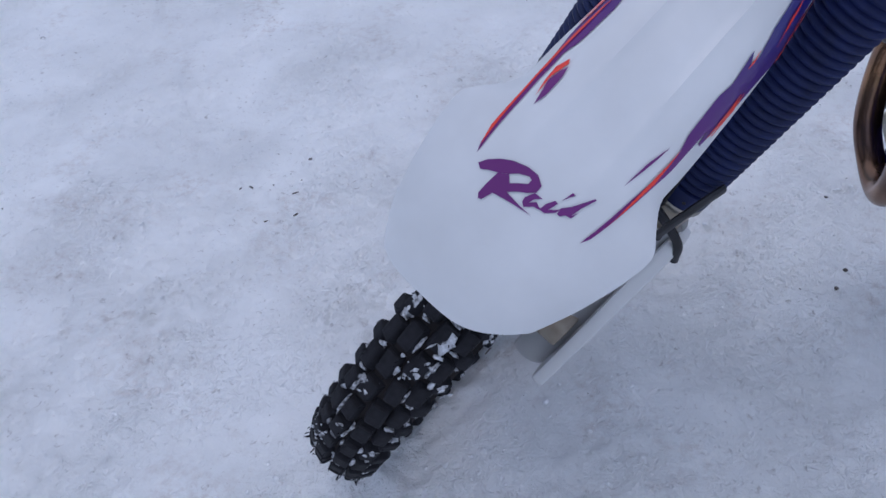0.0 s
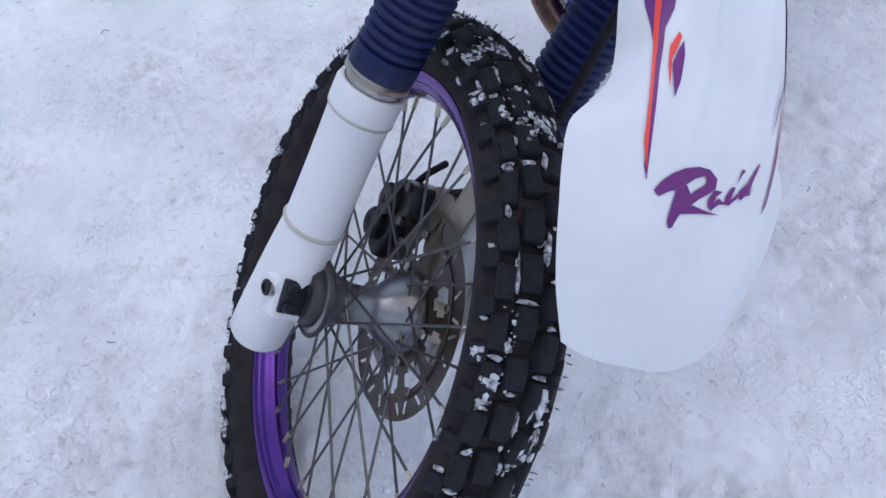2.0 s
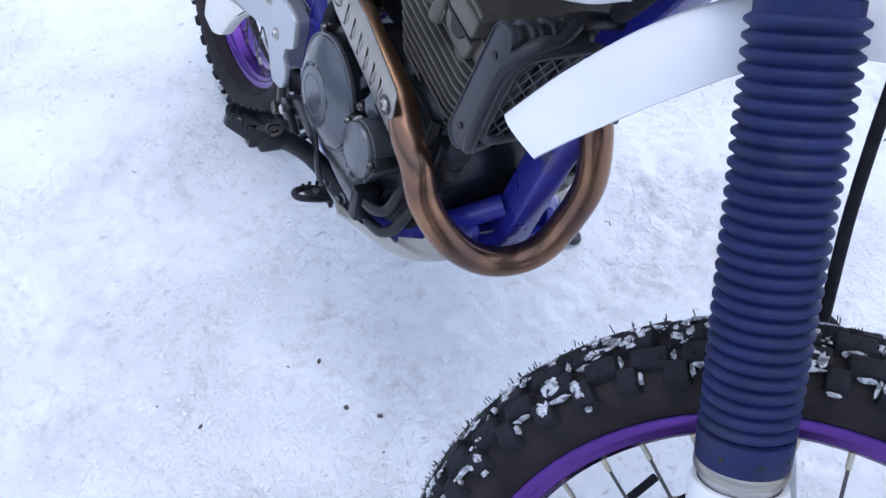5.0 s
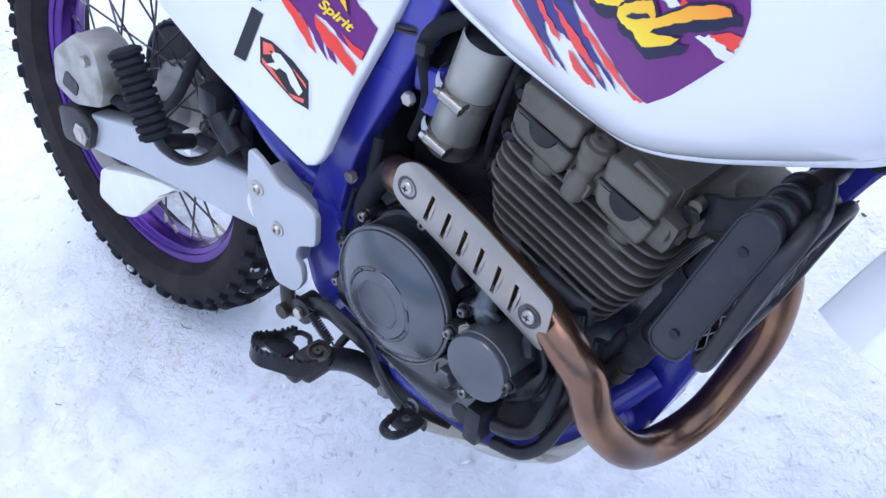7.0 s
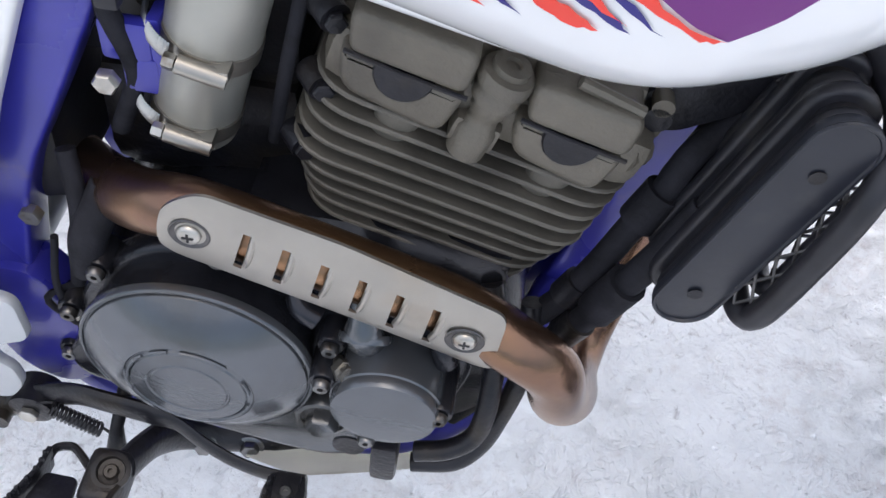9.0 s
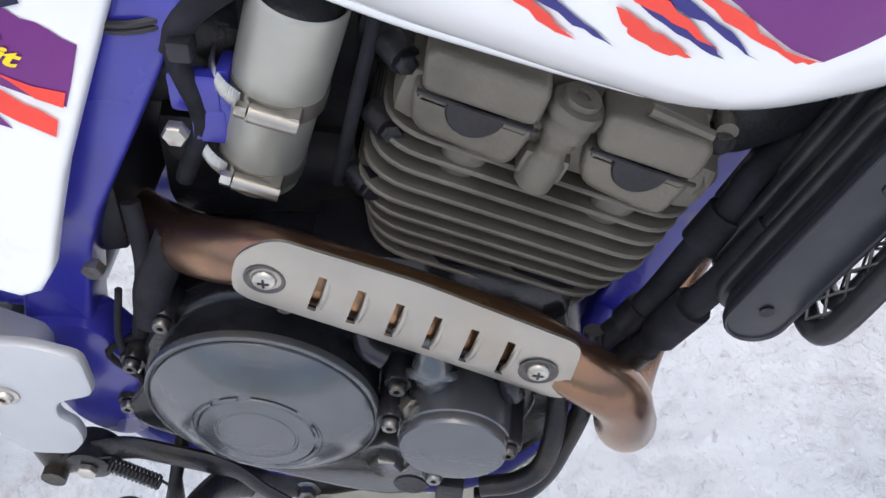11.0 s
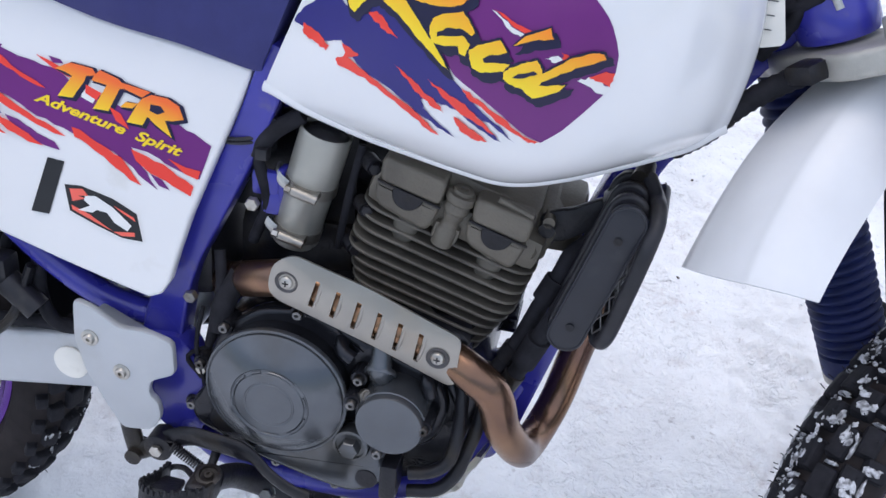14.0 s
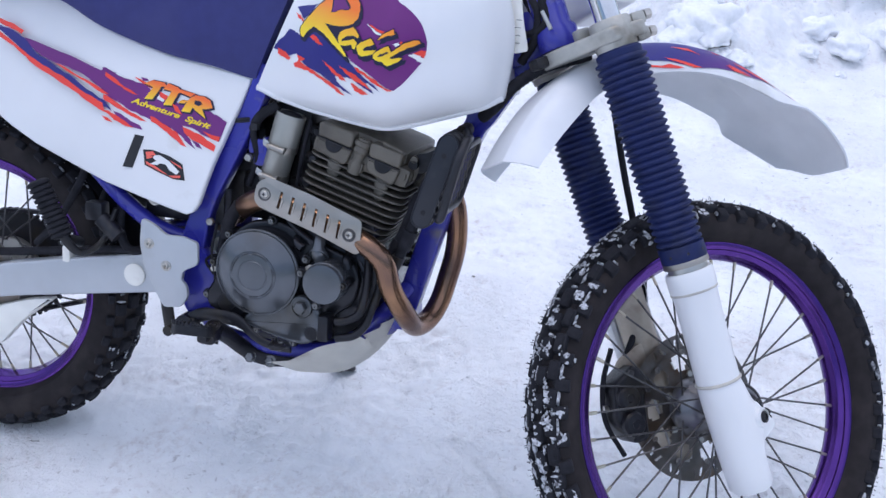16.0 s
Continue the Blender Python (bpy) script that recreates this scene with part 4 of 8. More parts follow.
def build_mudguard():
    b = bmesh.new()
    n, k = 140, 48
    last = len(MUD) - 1
    grid = []
    for i in range(n + 1):
        row = []
        for j in range(k + 1):
            u = math.sin((-1 + 2 * j / k) * math.pi / 2) * 0.35 + (-1 + 2 * j / k) * 0.65
            row.append(b.verts.new(mud(last * i / n * (1 - (0.036 if u > 0 else 0.018) * abs(u) ** 3 - (0.06 * u ** 2.5 if u > 0 else 0)), u)))
        grid.append(row)
    for i in range(n):
        for j in range(k):
            b.faces.new((grid[i][j], grid[i][j + 1], grid[i + 1][j + 1], grid[i + 1][j]))
    bmesh.ops.recalc_face_normals(b, faces=b.faces)
    bmesh.ops.solidify(b, geom=b.faces[:], thickness=0.0032)
    guard = part("front_mudguard", b, FLAPW, bike, "white plastic front mudguard with painted flashes")

    def flash(name, outline, material, lift, label=""):
        b = bmesh.new()
        c = bmesh.new()
        c.faces.new([c.verts.new((s, u, 0)) for s, u in outline])
        bmesh.ops.triangulate(c, faces=c.faces[:])
        for i in range(1, 60):
            bmesh.ops.bisect_plane(c, geom=c.verts[:] + c.edges[:] + c.faces[:], plane_co=(i * 0.25, 0, 0), plane_no=(1, 0, 0))
        for i in range(-9, 10):
            bmesh.ops.bisect_plane(c, geom=c.verts[:] + c.edges[:] + c.faces[:], plane_co=(0, i * 0.1, 0), plane_no=(0, 1, 0))
        for v in c.verts:
            v.co = mud(v.co.x, v.co.y, lift)
        join(b, c)
        return part(name, b, material, guard, label)

    for w in (-1, 1):
        # flashes along both shoulders, ragged at their tips
        side = lambda pts: [(s, w * u) for s, u in pts]
        flash("flash", side([(4.3, 0.90), (5.3, 0.93), (5.63, 0.955), (6.24, 0.975), (6.76, 0.949), (7.19, 0.933), (7.75, 0.906), (7.97, 0.885), (7.96, 0.858), (7.75, 0.842), (8.47, 0.809), (9.23, 0.745), (10.17, 0.655),
                             (10.36, 0.61), (10.08, 0.631), (9.39, 0.686), (8.77, 0.735), (8.25, 0.756), (8.0, 0.716), (7.39, 0.702), (7.13, 0.728), (6.66, 0.681), (6.79, 0.749), (6.62, 0.767), (6.26, 0.697), (6.0, 0.675),
                             (5.2, 0.60), (5.25, 0.66), (4.9, 0.58), (4.3, 0.56)]), INK_RUN, 0.0012, "blue to purple painted flash")
        flash("flash_edge", side([(7.04, 0.874), (7.38, 0.885), (7.87, 0.888), (7.6, 0.901), (7.27, 0.912)]), INK_RED, 0.0018)
        if w < 0:
            flash("flash_edge", side([(7.24, 0.807), (7.59, 0.80), (8.17, 0.796), (8.69, 0.773), (9.31, 0.723), (10.23, 0.634), (9.83, 0.703), (8.99, 0.769), (8.32, 0.824), (7.86, 0.838), (7.42, 0.828)]), INK_RED, 0.0018)
        if w < 0:
            flash("flash_edge", side([(8.27, 0.659), (8.33, 0.632), (8.61, 0.67), (8.98, 0.634), (8.69, 0.686), (8.47, 0.706)]), INK_RED, 0.0017)
            flash("flash_edge", side([(8.37, 0.613), (8.53, 0.583), (8.85, 0.564), (9.09, 0.58), (8.9, 0.615), (8.68, 0.659), (8.5, 0.644)]), INK_PURPLE, 0.0019)
        else:
            flash("flash_edge", side([(8.30, 0.655), (8.75, 0.610), (9.14, 0.563), (8.64, 0.592), (8.40, 0.632)]), INK_PURPLE, 0.0019)
            flash("flash_edge", side([(8.2, 0.752), (8.9, 0.735), (9.6, 0.70), (10.1, 0.655), (9.4, 0.722), (8.8, 0.765)]), INK_RED, 0.0018)
        flash("flash_edge", side([(4.6, 0.95), (5.07, 0.965), (5.28, 0.954), (5.7, 0.982), (5.5, 0.987), (5.1, 0.98), (4.6, 0.965)]), INK_RED, 0.0018)
        flash("flash_edge", side([(5.2, 0.900), (5.49, 0.916), (6.01, 0.957), (6.26, 0.972), (6.01, 0.980), (5.73, 0.958), (5.4, 0.93)]), INK_RED, 0.0018)
        flash("flash_edge", side([(5.5, 0.76), (5.94, 0.779), (6.28, 0.856), (6.07, 0.826), (5.75, 0.80)]), INK_RED, 0.0018)
        flash("flash_edge", side([(6.97, 0.896), (7.2, 0.906), (7.78, 0.91), (7.7, 0.919), (7.27, 0.93)]), INK_RED, 0.0020)
        flash("flash_edge", side([(6.56, 0.726), (6.68, 0.738), (6.87, 0.752), (6.73, 0.762)]), INK_RED, 0.0018)
    # product mark as plain brush shapes
    for outline in ([(10.48, -0.534), (10.32, -0.493), (10.16, -0.414), (10.04, -0.321), (9.95, -0.187), (9.94, -0.074), (10.04, 0.02), (10.19, 0.028), (10.3, -0.03), (10.42, -0.112), (10.54, -0.172), (10.38, -0.201), (10.31, -0.167), (10.17, -0.078),
                     (10.08, -0.08), (10.06, -0.116), (10.14, -0.2), (10.26, -0.264), (10.37, -0.337), (10.43, -0.403), (10.54, -0.481)],
                    [(10.38, -0.344), (10.26, -0.26), (10.38, -0.201), (10.54, -0.166), (10.71, -0.249), (10.82, -0.269), (10.94, -0.284), (10.97, -0.315), (10.88, -0.347), (10.66, -0.349)],
                    [(10.53, -0.165), (10.56, 0.006), (10.56, 0.136), (10.62, -0.059), (10.71, -0.249)],
                    [(10.47, -0.009), (10.38, -0.018), (10.21, 0.022), (10.2, 0.108), (10.3, 0.055), (10.41, 0.039), (10.31, 0.088), (10.37, 0.167), (10.41, 0.095), (10.53, 0.034)],
                    [(10.37, 0.149), (10.23, 0.158), (10.08, 0.197), (10.08, 0.233), (10.28, 0.209), (10.13, 0.285), (10.23, 0.273), (10.37, 0.206)],
                    [(10.03, 0.236), (9.88, 0.254), (9.77, 0.265), (9.78, 0.299), (9.85, 0.276)],
                    [(10.23, 0.287), (10.11, 0.279), (9.96, 0.343), (9.6, 0.447), (9.6, 0.466), (9.89, 0.411), (10.09, 0.392), (9.97, 0.422), (10.13, 0.405), (10.15, 0.354), (10.23, 0.323)]):
        flash("brush_mark", outline, INK_PURPLE, 0.0013)


build_mudguard()


def build_front_cables():
    F = lambda x, y, z: FRONT @ Vector((x, y, z))
    b = bmesh.new()
    tube(b, spline([F(0.052, 0.052, 0.62), F(0.036, 0.054, 0.560), F(0.020, 0.066, 0.440), F(0.013, 0.080, 0.330), F(0.004, 0.088, 0.240), F(-0.020, 0.088, 0.190), F(-0.060, 0.080, 0.150), F(-0.105, 0.075, 0.110)], 6), 0.0058, 10)
    part("brake_hose", b, RUBBER, bike, "black front brake hose")
    b = bmesh.new()
    tube(b, spline([F(-0.115, 0.070, 0.150), F(-0.150, 0.072, 0.100), F(-0.168, 0.072, 0.040), F(-0.150, 0.078, -0.030)], 6), 0.0045, 8)
    part("cable_guide", b, RUBBER, bike, "black cable beside the front wheel")
    # clip on the left leg
    b = bmesh.new()
    tube(b, spline([F(-0.010, 0.128, 0.330), F(0.022, 0.120, 0.318), F(0.044, 0.112, 0.290), F(0.050, 0.108, 0.262)], 5), [0.007] * 15 + [0.009], 8, flat=0.6)
    part("hose_clip", b, BLACKP, bike, "black hose clip on the fork")


build_front_cables()

# ---- tank and side panel ----
def table(t, x):
    """Straight lines between (place, value) pairs."""
    if x <= t[0][0]:
        return t[0][1]
    for (a, p), (b, q) in zip(t, t[1:]):
        if x <= b:
            return p + (q - p) * (x - a) / (b - a)
    return t[-1][1]


TANK_LOW = ((0.606, 0.762), (0.643, 0.749), (0.711, 0.736), (0.791, 0.725), (0.837, 0.7205), (0.865, 0.724), (0.906, 0.737), (0.956, 0.754), (1.000, 0.768), (1.022, 0.786))
TANK_LIP = ((0.606, 0.103), (0.711, 0.121), (0.837, 0.136), (0.900, 0.130), (0.956, 0.114), (1.000, 0.095), (1.022, 0.080))
TANK_WIDE = ((0.606, 0.110), (0.647, 0.129), (0.709, 0.159), (0.791, 0.185), (0.866, 0.202), (0.917, 0.196), (0.960, 0.174), (1.000, 0.128), (1.022, 0.082))


def soft_table(t, x):
    return sum(table(t, x + d) for d in (-0.012, -0.006, 0, 0.006, 0.012)) / 5


def tank_at(u, v, lift=0.0):
    """A place on the tank's right flank: u from seat to fork, v from lip to top."""
    x0 = 0.606 + 0.416 * u
    z0 = soft_table(TANK_LOW, x0)
    x1 = 0.717 + 0.263 * u
    x = x0 + (x1 - x0) * v + 0.026 * u ** 6 * math.sin(math.pi * v)
    z = z0 + (1.02 - z0) * v
    s = (1.02 - z0) * v
    lip, wide = soft_table(TANK_LIP, x0), soft_table(TANK_WIDE, x0)
    y = lip + (wide - lip) * (1 - math.exp(-s / 0.026))
    if s > 0.12:
        y *= math.sqrt(max(0.0, 1 - ((s - 0.12) / 0.24) ** 2))
    return (x, -(y + lift), z)


def panel_y(x, z):
    return -(0.103 + 0.205 * (0.770 - z)) + 0.25 * max(0.0, 0.30 - x) ** 2


# printed flashes on the tank (along, up) and on the panel (x, z)
TANK_FIELD = {
    "field_purple": [(0.199, 0.626), (0.574, 0.694), (0.605, 0.664), (0.632, 0.648), (0.654, 0.63), (0.677, 0.607), (0.697, 0.581), (0.713, 0.556), (0.725, 0.53), (0.738, 0.488), (0.746, 0.45), (0.746, 0.404), (0.732, 0.345), (0.7, 0.296), (0.666, 0.248), (0.629, 0.214), (0.597, 0.233), (0.536, 0.279), (0.463, 0.319), (0.418, 0.34), (0.346, 0.408), (0.269, 0.5)],
    "field_blue": [(0.0, 0.291), (0.028, 0.352), (0.043, 0.409), (0.073, 0.414), (0.119, 0.399), (0.132, 0.441), (0.174, 0.486), (0.263, 0.433), (0.368, 0.376), (0.436, 0.316), (0.483, 0.278), (0.54, 0.244), (0.575, 0.21), (0.527, 0.239), (0.475, 0.26), (0.516, 0.226), (0.547, 0.2), (0.497, 0.217), (0.446, 0.25), (0.405, 0.248), (0.358, 0.242), (0.367, 0.216), (0.406, 0.191), (0.451, 0.165), (0.408, 0.174), (0.334, 0.208), (0.264, 0.236), (0.188, 0.255), (0.165, 0.279), (0.131, 0.296), (0.096, 0.27), (0.056, 0.274), (0.006, 0.269)],
    "blue_top": [(0.039, 0.546), (0.156, 0.595), (0.12, 0.522), (0.103, 0.493), (0.064, 0.523)],
    "red_start": [(0.027, 0.282), (0.071, 0.281), (0.107, 0.262), (0.104, 0.243), (0.073, 0.248), (0.038, 0.25)],
    "red_long": [(0.129, 0.294), (0.162, 0.29), (0.187, 0.285), (0.162, 0.26), (0.18, 0.255), (0.249, 0.237), (0.32, 0.21), (0.373, 0.183), (0.417, 0.153), (0.39, 0.155), (0.338, 0.183), (0.284, 0.205), (0.219, 0.228), (0.148, 0.221), (0.135, 0.237), (0.151, 0.256), (0.152, 0.271)],
    "red_mid": [(0.275, 0.307), (0.312, 0.29), (0.352, 0.269), (0.391, 0.249), (0.414, 0.229), (0.387, 0.23), (0.356, 0.246), (0.327, 0.267)],
    "red_tip": [(0.436, 0.228), (0.464, 0.22), (0.492, 0.206), (0.52, 0.189), (0.494, 0.181), (0.46, 0.192), (0.445, 0.211)],
    "red_line": [(0.356, 0.305), (0.405, 0.29), (0.456, 0.275), (0.501, 0.244), (0.543, 0.211), (0.489, 0.231), (0.439, 0.251), (0.393, 0.28)],
    "red_edge": [(0.436, 0.319), (0.48, 0.301), (0.536, 0.275), (0.591, 0.232), (0.628, 0.216), (0.605, 0.213), (0.559, 0.241), (0.503, 0.274), (0.453, 0.298)],
    "red_high": [(0.044, 0.512), (0.07, 0.508), (0.099, 0.492), (0.109, 0.478), (0.068, 0.489)],
    "red_leg": [(0.172, 0.412), (0.194, 0.427), (0.22, 0.414), (0.251, 0.39), (0.265, 0.381), (0.227, 0.387), (0.188, 0.402)],
    "white_cut": [(0.459, 0.541), (0.472, 0.538), (0.513, 0.513), (0.546, 0.503), (0.537, 0.495), (0.516, 0.5)],
    "red_cut": [(0.464, 0.543), (0.494, 0.537), (0.554, 0.517), (0.565, 0.514), (0.546, 0.506), (0.512, 0.517)],
    "white_gap_cut": [(0.6, 0.453), (0.627, 0.462), (0.638, 0.452), (0.624, 0.443)],
    "red_gap_cut": [(0.632, 0.473), (0.652, 0.458), (0.641, 0.45)],
    "white_side": [(0.676, 0.391), (0.703, 0.4), (0.74, 0.364), (0.731, 0.344)],
    "red_side": [(0.697, 0.399), (0.727, 0.411), (0.746, 0.4), (0.741, 0.363), (0.715, 0.385)],
}
TANK_MARK = [
    [(0.107, 0.429), (0.105, 0.445), (0.115, 0.486), (0.138, 0.534), (0.167, 0.591), (0.199, 0.626), (0.338, 0.665), (0.385, 0.655), (0.402, 0.63), (0.41, 0.597), (0.408, 0.559), (0.386, 0.527), (0.359, 0.513), (0.323, 0.504), (0.284, 0.501), (0.244, 0.501), (0.235, 0.503), (0.277, 0.471), (0.322, 0.431), (0.365, 0.391), (0.4, 0.351), (0.378, 0.36), (0.336, 0.387), (0.29, 0.419), (0.243, 0.449), (0.205, 0.461), (0.18, 0.469), (0.157, 0.444), (0.147, 0.422), (0.138, 0.395), (0.123, 0.401)],
    [(0.329, 0.449), (0.331, 0.47), (0.356, 0.494), (0.396, 0.515), (0.415, 0.499), (0.436, 0.472), (0.431, 0.461), (0.407, 0.47), (0.372, 0.461), (0.35, 0.439), (0.353, 0.428), (0.376, 0.439), (0.41, 0.455), (0.432, 0.44), (0.431, 0.426), (0.428, 0.404), (0.413, 0.406), (0.406, 0.423), (0.375, 0.41), (0.346, 0.408), (0.333, 0.427)],
    [(0.434, 0.426), (0.455, 0.448), (0.48, 0.464), (0.496, 0.474), (0.518, 0.449), (0.506, 0.44), (0.48, 0.428), (0.468, 0.414), (0.473, 0.405), (0.503, 0.415), (0.529, 0.421), (0.519, 0.397), (0.494, 0.385), (0.468, 0.376), (0.45, 0.381), (0.438, 0.404)],
    [(0.528, 0.471), (0.55, 0.502), (0.599, 0.531), (0.611, 0.504), (0.571, 0.495), (0.546, 0.481)],
    [(0.52, 0.394), (0.53, 0.412), (0.561, 0.434), (0.585, 0.447), (0.6, 0.424), (0.602, 0.414), (0.652, 0.455), (0.697, 0.466), (0.717, 0.461), (0.724, 0.445), (0.678, 0.431), (0.639, 0.415), (0.605, 0.392), (0.6, 0.381), (0.624, 0.384), (0.654, 0.384), (0.644, 0.368), (0.616, 0.354), (0.592, 0.345), (0.575, 0.356), (0.567, 0.365), (0.537, 0.369), (0.522, 0.379)],
]
TANK_HOLE = [
    [(0.252, 0.565), (0.244, 0.613), (0.239, 0.639), (0.308, 0.657), (0.349, 0.616), (0.354, 0.607), (0.344, 0.594), (0.298, 0.587), (0.279, 0.572)],
    [(0.541, 0.389), (0.552, 0.403), (0.583, 0.418), (0.593, 0.412), (0.572, 0.399), (0.547, 0.389)],
]
PANEL_FIELD = [
    ("purple", [(0.1493, 0.8053), (0.1877, 0.7973), (0.2474, 0.7832), (0.3103, 0.7633), (0.3423, 0.7623), (0.3186, 0.732), (0.2793, 0.7524), (0.2451, 0.7632), (0.2182, 0.7676), (0.1743, 0.7851)]),
    ("blue", [(0.0928, 0.823), (0.125, 0.8155), (0.152, 0.8035), (0.18, 0.7795), (0.2161, 0.7646), (0.2514, 0.7497), (0.2868, 0.7289), (0.3255, 0.7127), (0.3412, 0.6962), (0.3029, 0.7104), (0.2683, 0.7271), (0.2284, 0.7434), (0.1869, 0.7639), (0.1498, 0.7808), (0.1163, 0.8024), (0.0938, 0.8149)]),
    ("red", [(0.2182, 0.7676), (0.2505, 0.7577), (0.2897, 0.7433), (0.3334, 0.7235), (0.3196, 0.7241), (0.2805, 0.7424), (0.246, 0.7552)]),
    ("red", [(0.0941, 0.8128), (0.1276, 0.7952), (0.1657, 0.7741), (0.2073, 0.7576), (0.2477, 0.7413), (0.2877, 0.721), (0.3215, 0.7083), (0.3279, 0.6929), (0.2892, 0.709), (0.2642, 0.7227), (0.2188, 0.7425), (0.1776, 0.7589), (0.145, 0.7783), (0.1283, 0.7891), (0.0954, 0.8026)]),
    ("red", [(0.0912, 0.8353), (0.1235, 0.8276), (0.1477, 0.8174), (0.1435, 0.8109), (0.114, 0.8207), (0.0923, 0.8271)]),
    ("purple", [(0.315, 0.7687), (0.3213, 0.7686), (0.34, 0.7597), (0.3587, 0.754), (0.3834, 0.7492), (0.4017, 0.7475), (0.4142, 0.7371), (0.4539, 0.7264), (0.4933, 0.7157), (0.5199, 0.7154), (0.5409, 0.709), (0.5596, 0.6997), (0.5543, 0.6814), (0.5494, 0.6658), (0.5375, 0.668), (0.5133, 0.6753), (0.4949, 0.6835), (0.4783, 0.6852), (0.4864, 0.6741), (0.4993, 0.6568), (0.5072, 0.6484), (0.4933, 0.6559), (0.4745, 0.6696), (0.459, 0.6783), (0.4252, 0.6871), (0.3973, 0.6941), (0.3692, 0.7039), (0.3471, 0.7145), (0.3219, 0.7248), (0.3156, 0.7254)]),
    ("red", [(0.3219, 0.7235), (0.344, 0.7141), (0.3692, 0.7025), (0.3974, 0.6913), (0.4099, 0.6849), (0.3975, 0.6859), (0.3694, 0.6956), (0.341, 0.7068), (0.3221, 0.7153)]),
    ("red", [(0.4157, 0.6953), (0.4249, 0.6939), (0.4467, 0.6833), (0.4683, 0.6742), (0.4906, 0.65), (0.4783, 0.6536), (0.4565, 0.6669), (0.4377, 0.6779), (0.4191, 0.6862)]),
    ("red", [(0.4784, 0.6838), (0.4951, 0.6795), (0.5195, 0.6708), (0.544, 0.6581), (0.5416, 0.6482), (0.5233, 0.655), (0.4989, 0.6636), (0.4834, 0.6736)]),
    ("red", [(0.5159, 0.6812), (0.534, 0.6757), (0.5504, 0.6741), (0.548, 0.6655), (0.5344, 0.669)]),
    ("red", [(0.3214, 0.7614), (0.3402, 0.753), (0.359, 0.7406), (0.3777, 0.7336), (0.3886, 0.7278), (0.3685, 0.7324), (0.3466, 0.7417), (0.3309, 0.7491), (0.3215, 0.7547)]),
    ("red", [(0.3776, 0.7586), (0.3924, 0.7544), (0.4109, 0.7474), (0.4141, 0.7411), (0.3956, 0.7481)]),
    ("purple", [(0.3907, 0.7587), (0.4029, 0.7571), (0.4061, 0.7535), (0.3955, 0.7529)]),
    ("purple", [(0.3444, 0.6963), (0.3601, 0.693), (0.379, 0.6832), (0.3978, 0.6776), (0.4036, 0.6702), (0.3886, 0.6722), (0.3667, 0.6787), (0.3508, 0.6889)]),
    ("red", [(0.3223, 0.696), (0.3349, 0.6964), (0.3571, 0.687), (0.3761, 0.6773), (0.3871, 0.6719), (0.3699, 0.6736), (0.3478, 0.6816), (0.335, 0.6908)]),
    ("red", [(0.3225, 0.6869), (0.3352, 0.6839), (0.3463, 0.6772), (0.3321, 0.6793)]),
    ("purple", [(0.499, 0.6628), (0.5112, 0.6592), (0.5197, 0.6503), (0.5085, 0.6527)]),
    ("white", [(0.4278, 0.7389), (0.4446, 0.7345), (0.4376, 0.7209), (0.4253, 0.7252)]),
    ("red", [(0.43, 0.7379), (0.4462, 0.732), (0.4414, 0.7246), (0.4297, 0.7298)]),
    ("red", [(0.4542, 0.721), (0.4664, 0.716), (0.476, 0.7025), (0.4622, 0.7081)]),
]
PANEL_MARK = [
    [(0.3981, 0.7486), (0.4135, 0.7559), (0.4367, 0.7539), (0.4415, 0.748), (0.4304, 0.7459), (0.4289, 0.7411), (0.4168, 0.7234), (0.401, 0.723), (0.4159, 0.7437), (0.4083, 0.7466)],
    [(0.4382, 0.747), (0.4442, 0.7535), (0.4632, 0.7483), (0.4666, 0.7453), (0.4965, 0.7408), (0.488, 0.7344), (0.4695, 0.7397), (0.4651, 0.739), (0.4541, 0.7166), (0.4381, 0.7164), (0.4518, 0.7405), (0.4361, 0.7427)],
    [(0.466, 0.7223), (0.4716, 0.7278), (0.4838, 0.7282), (0.4785, 0.7227)],
    [(0.488, 0.7334), (0.4972, 0.7384), (0.5136, 0.7376), (0.5257, 0.7319), (0.5309, 0.7201), (0.5196, 0.7172), (0.5119, 0.7165), (0.5198, 0.7013), (0.5011, 0.712), (0.4942, 0.7175), (0.4896, 0.7086), (0.4729, 0.709), (0.4843, 0.7288)],
]
PANEL_HOLE = [(0.497, 0.7297), (0.5075, 0.7293), (0.5115, 0.7244), (0.5045, 0.7212), (0.4962, 0.7235)]
BAR = [(0.3905, 0.6613), (0.4086, 0.6598), (0.3928, 0.6045), (0.3732, 0.6043)]
HEX = [(0.409, 0.6375), (0.4269, 0.6389), (0.461, 0.6316), (0.4866, 0.6207), (0.494, 0.5938), (0.4719, 0.5939), (0.4438, 0.6021), (0.4154, 0.6118)]
HEX_A = [(0.4147, 0.6342), (0.4286, 0.6363), (0.435, 0.6303), (0.4242, 0.6287), (0.432, 0.6271), (0.4182, 0.6221)]
HEX_C = [(0.4613, 0.6254), (0.4837, 0.6169), (0.4864, 0.6126), (0.4708, 0.6196)]
HEX_B = [(0.4168, 0.6185), (0.4372, 0.6118), (0.4625, 0.5989), (0.4854, 0.6017), (0.4856, 0.5975), (0.4718, 0.5959), (0.4437, 0.6049), (0.4185, 0.6137)]
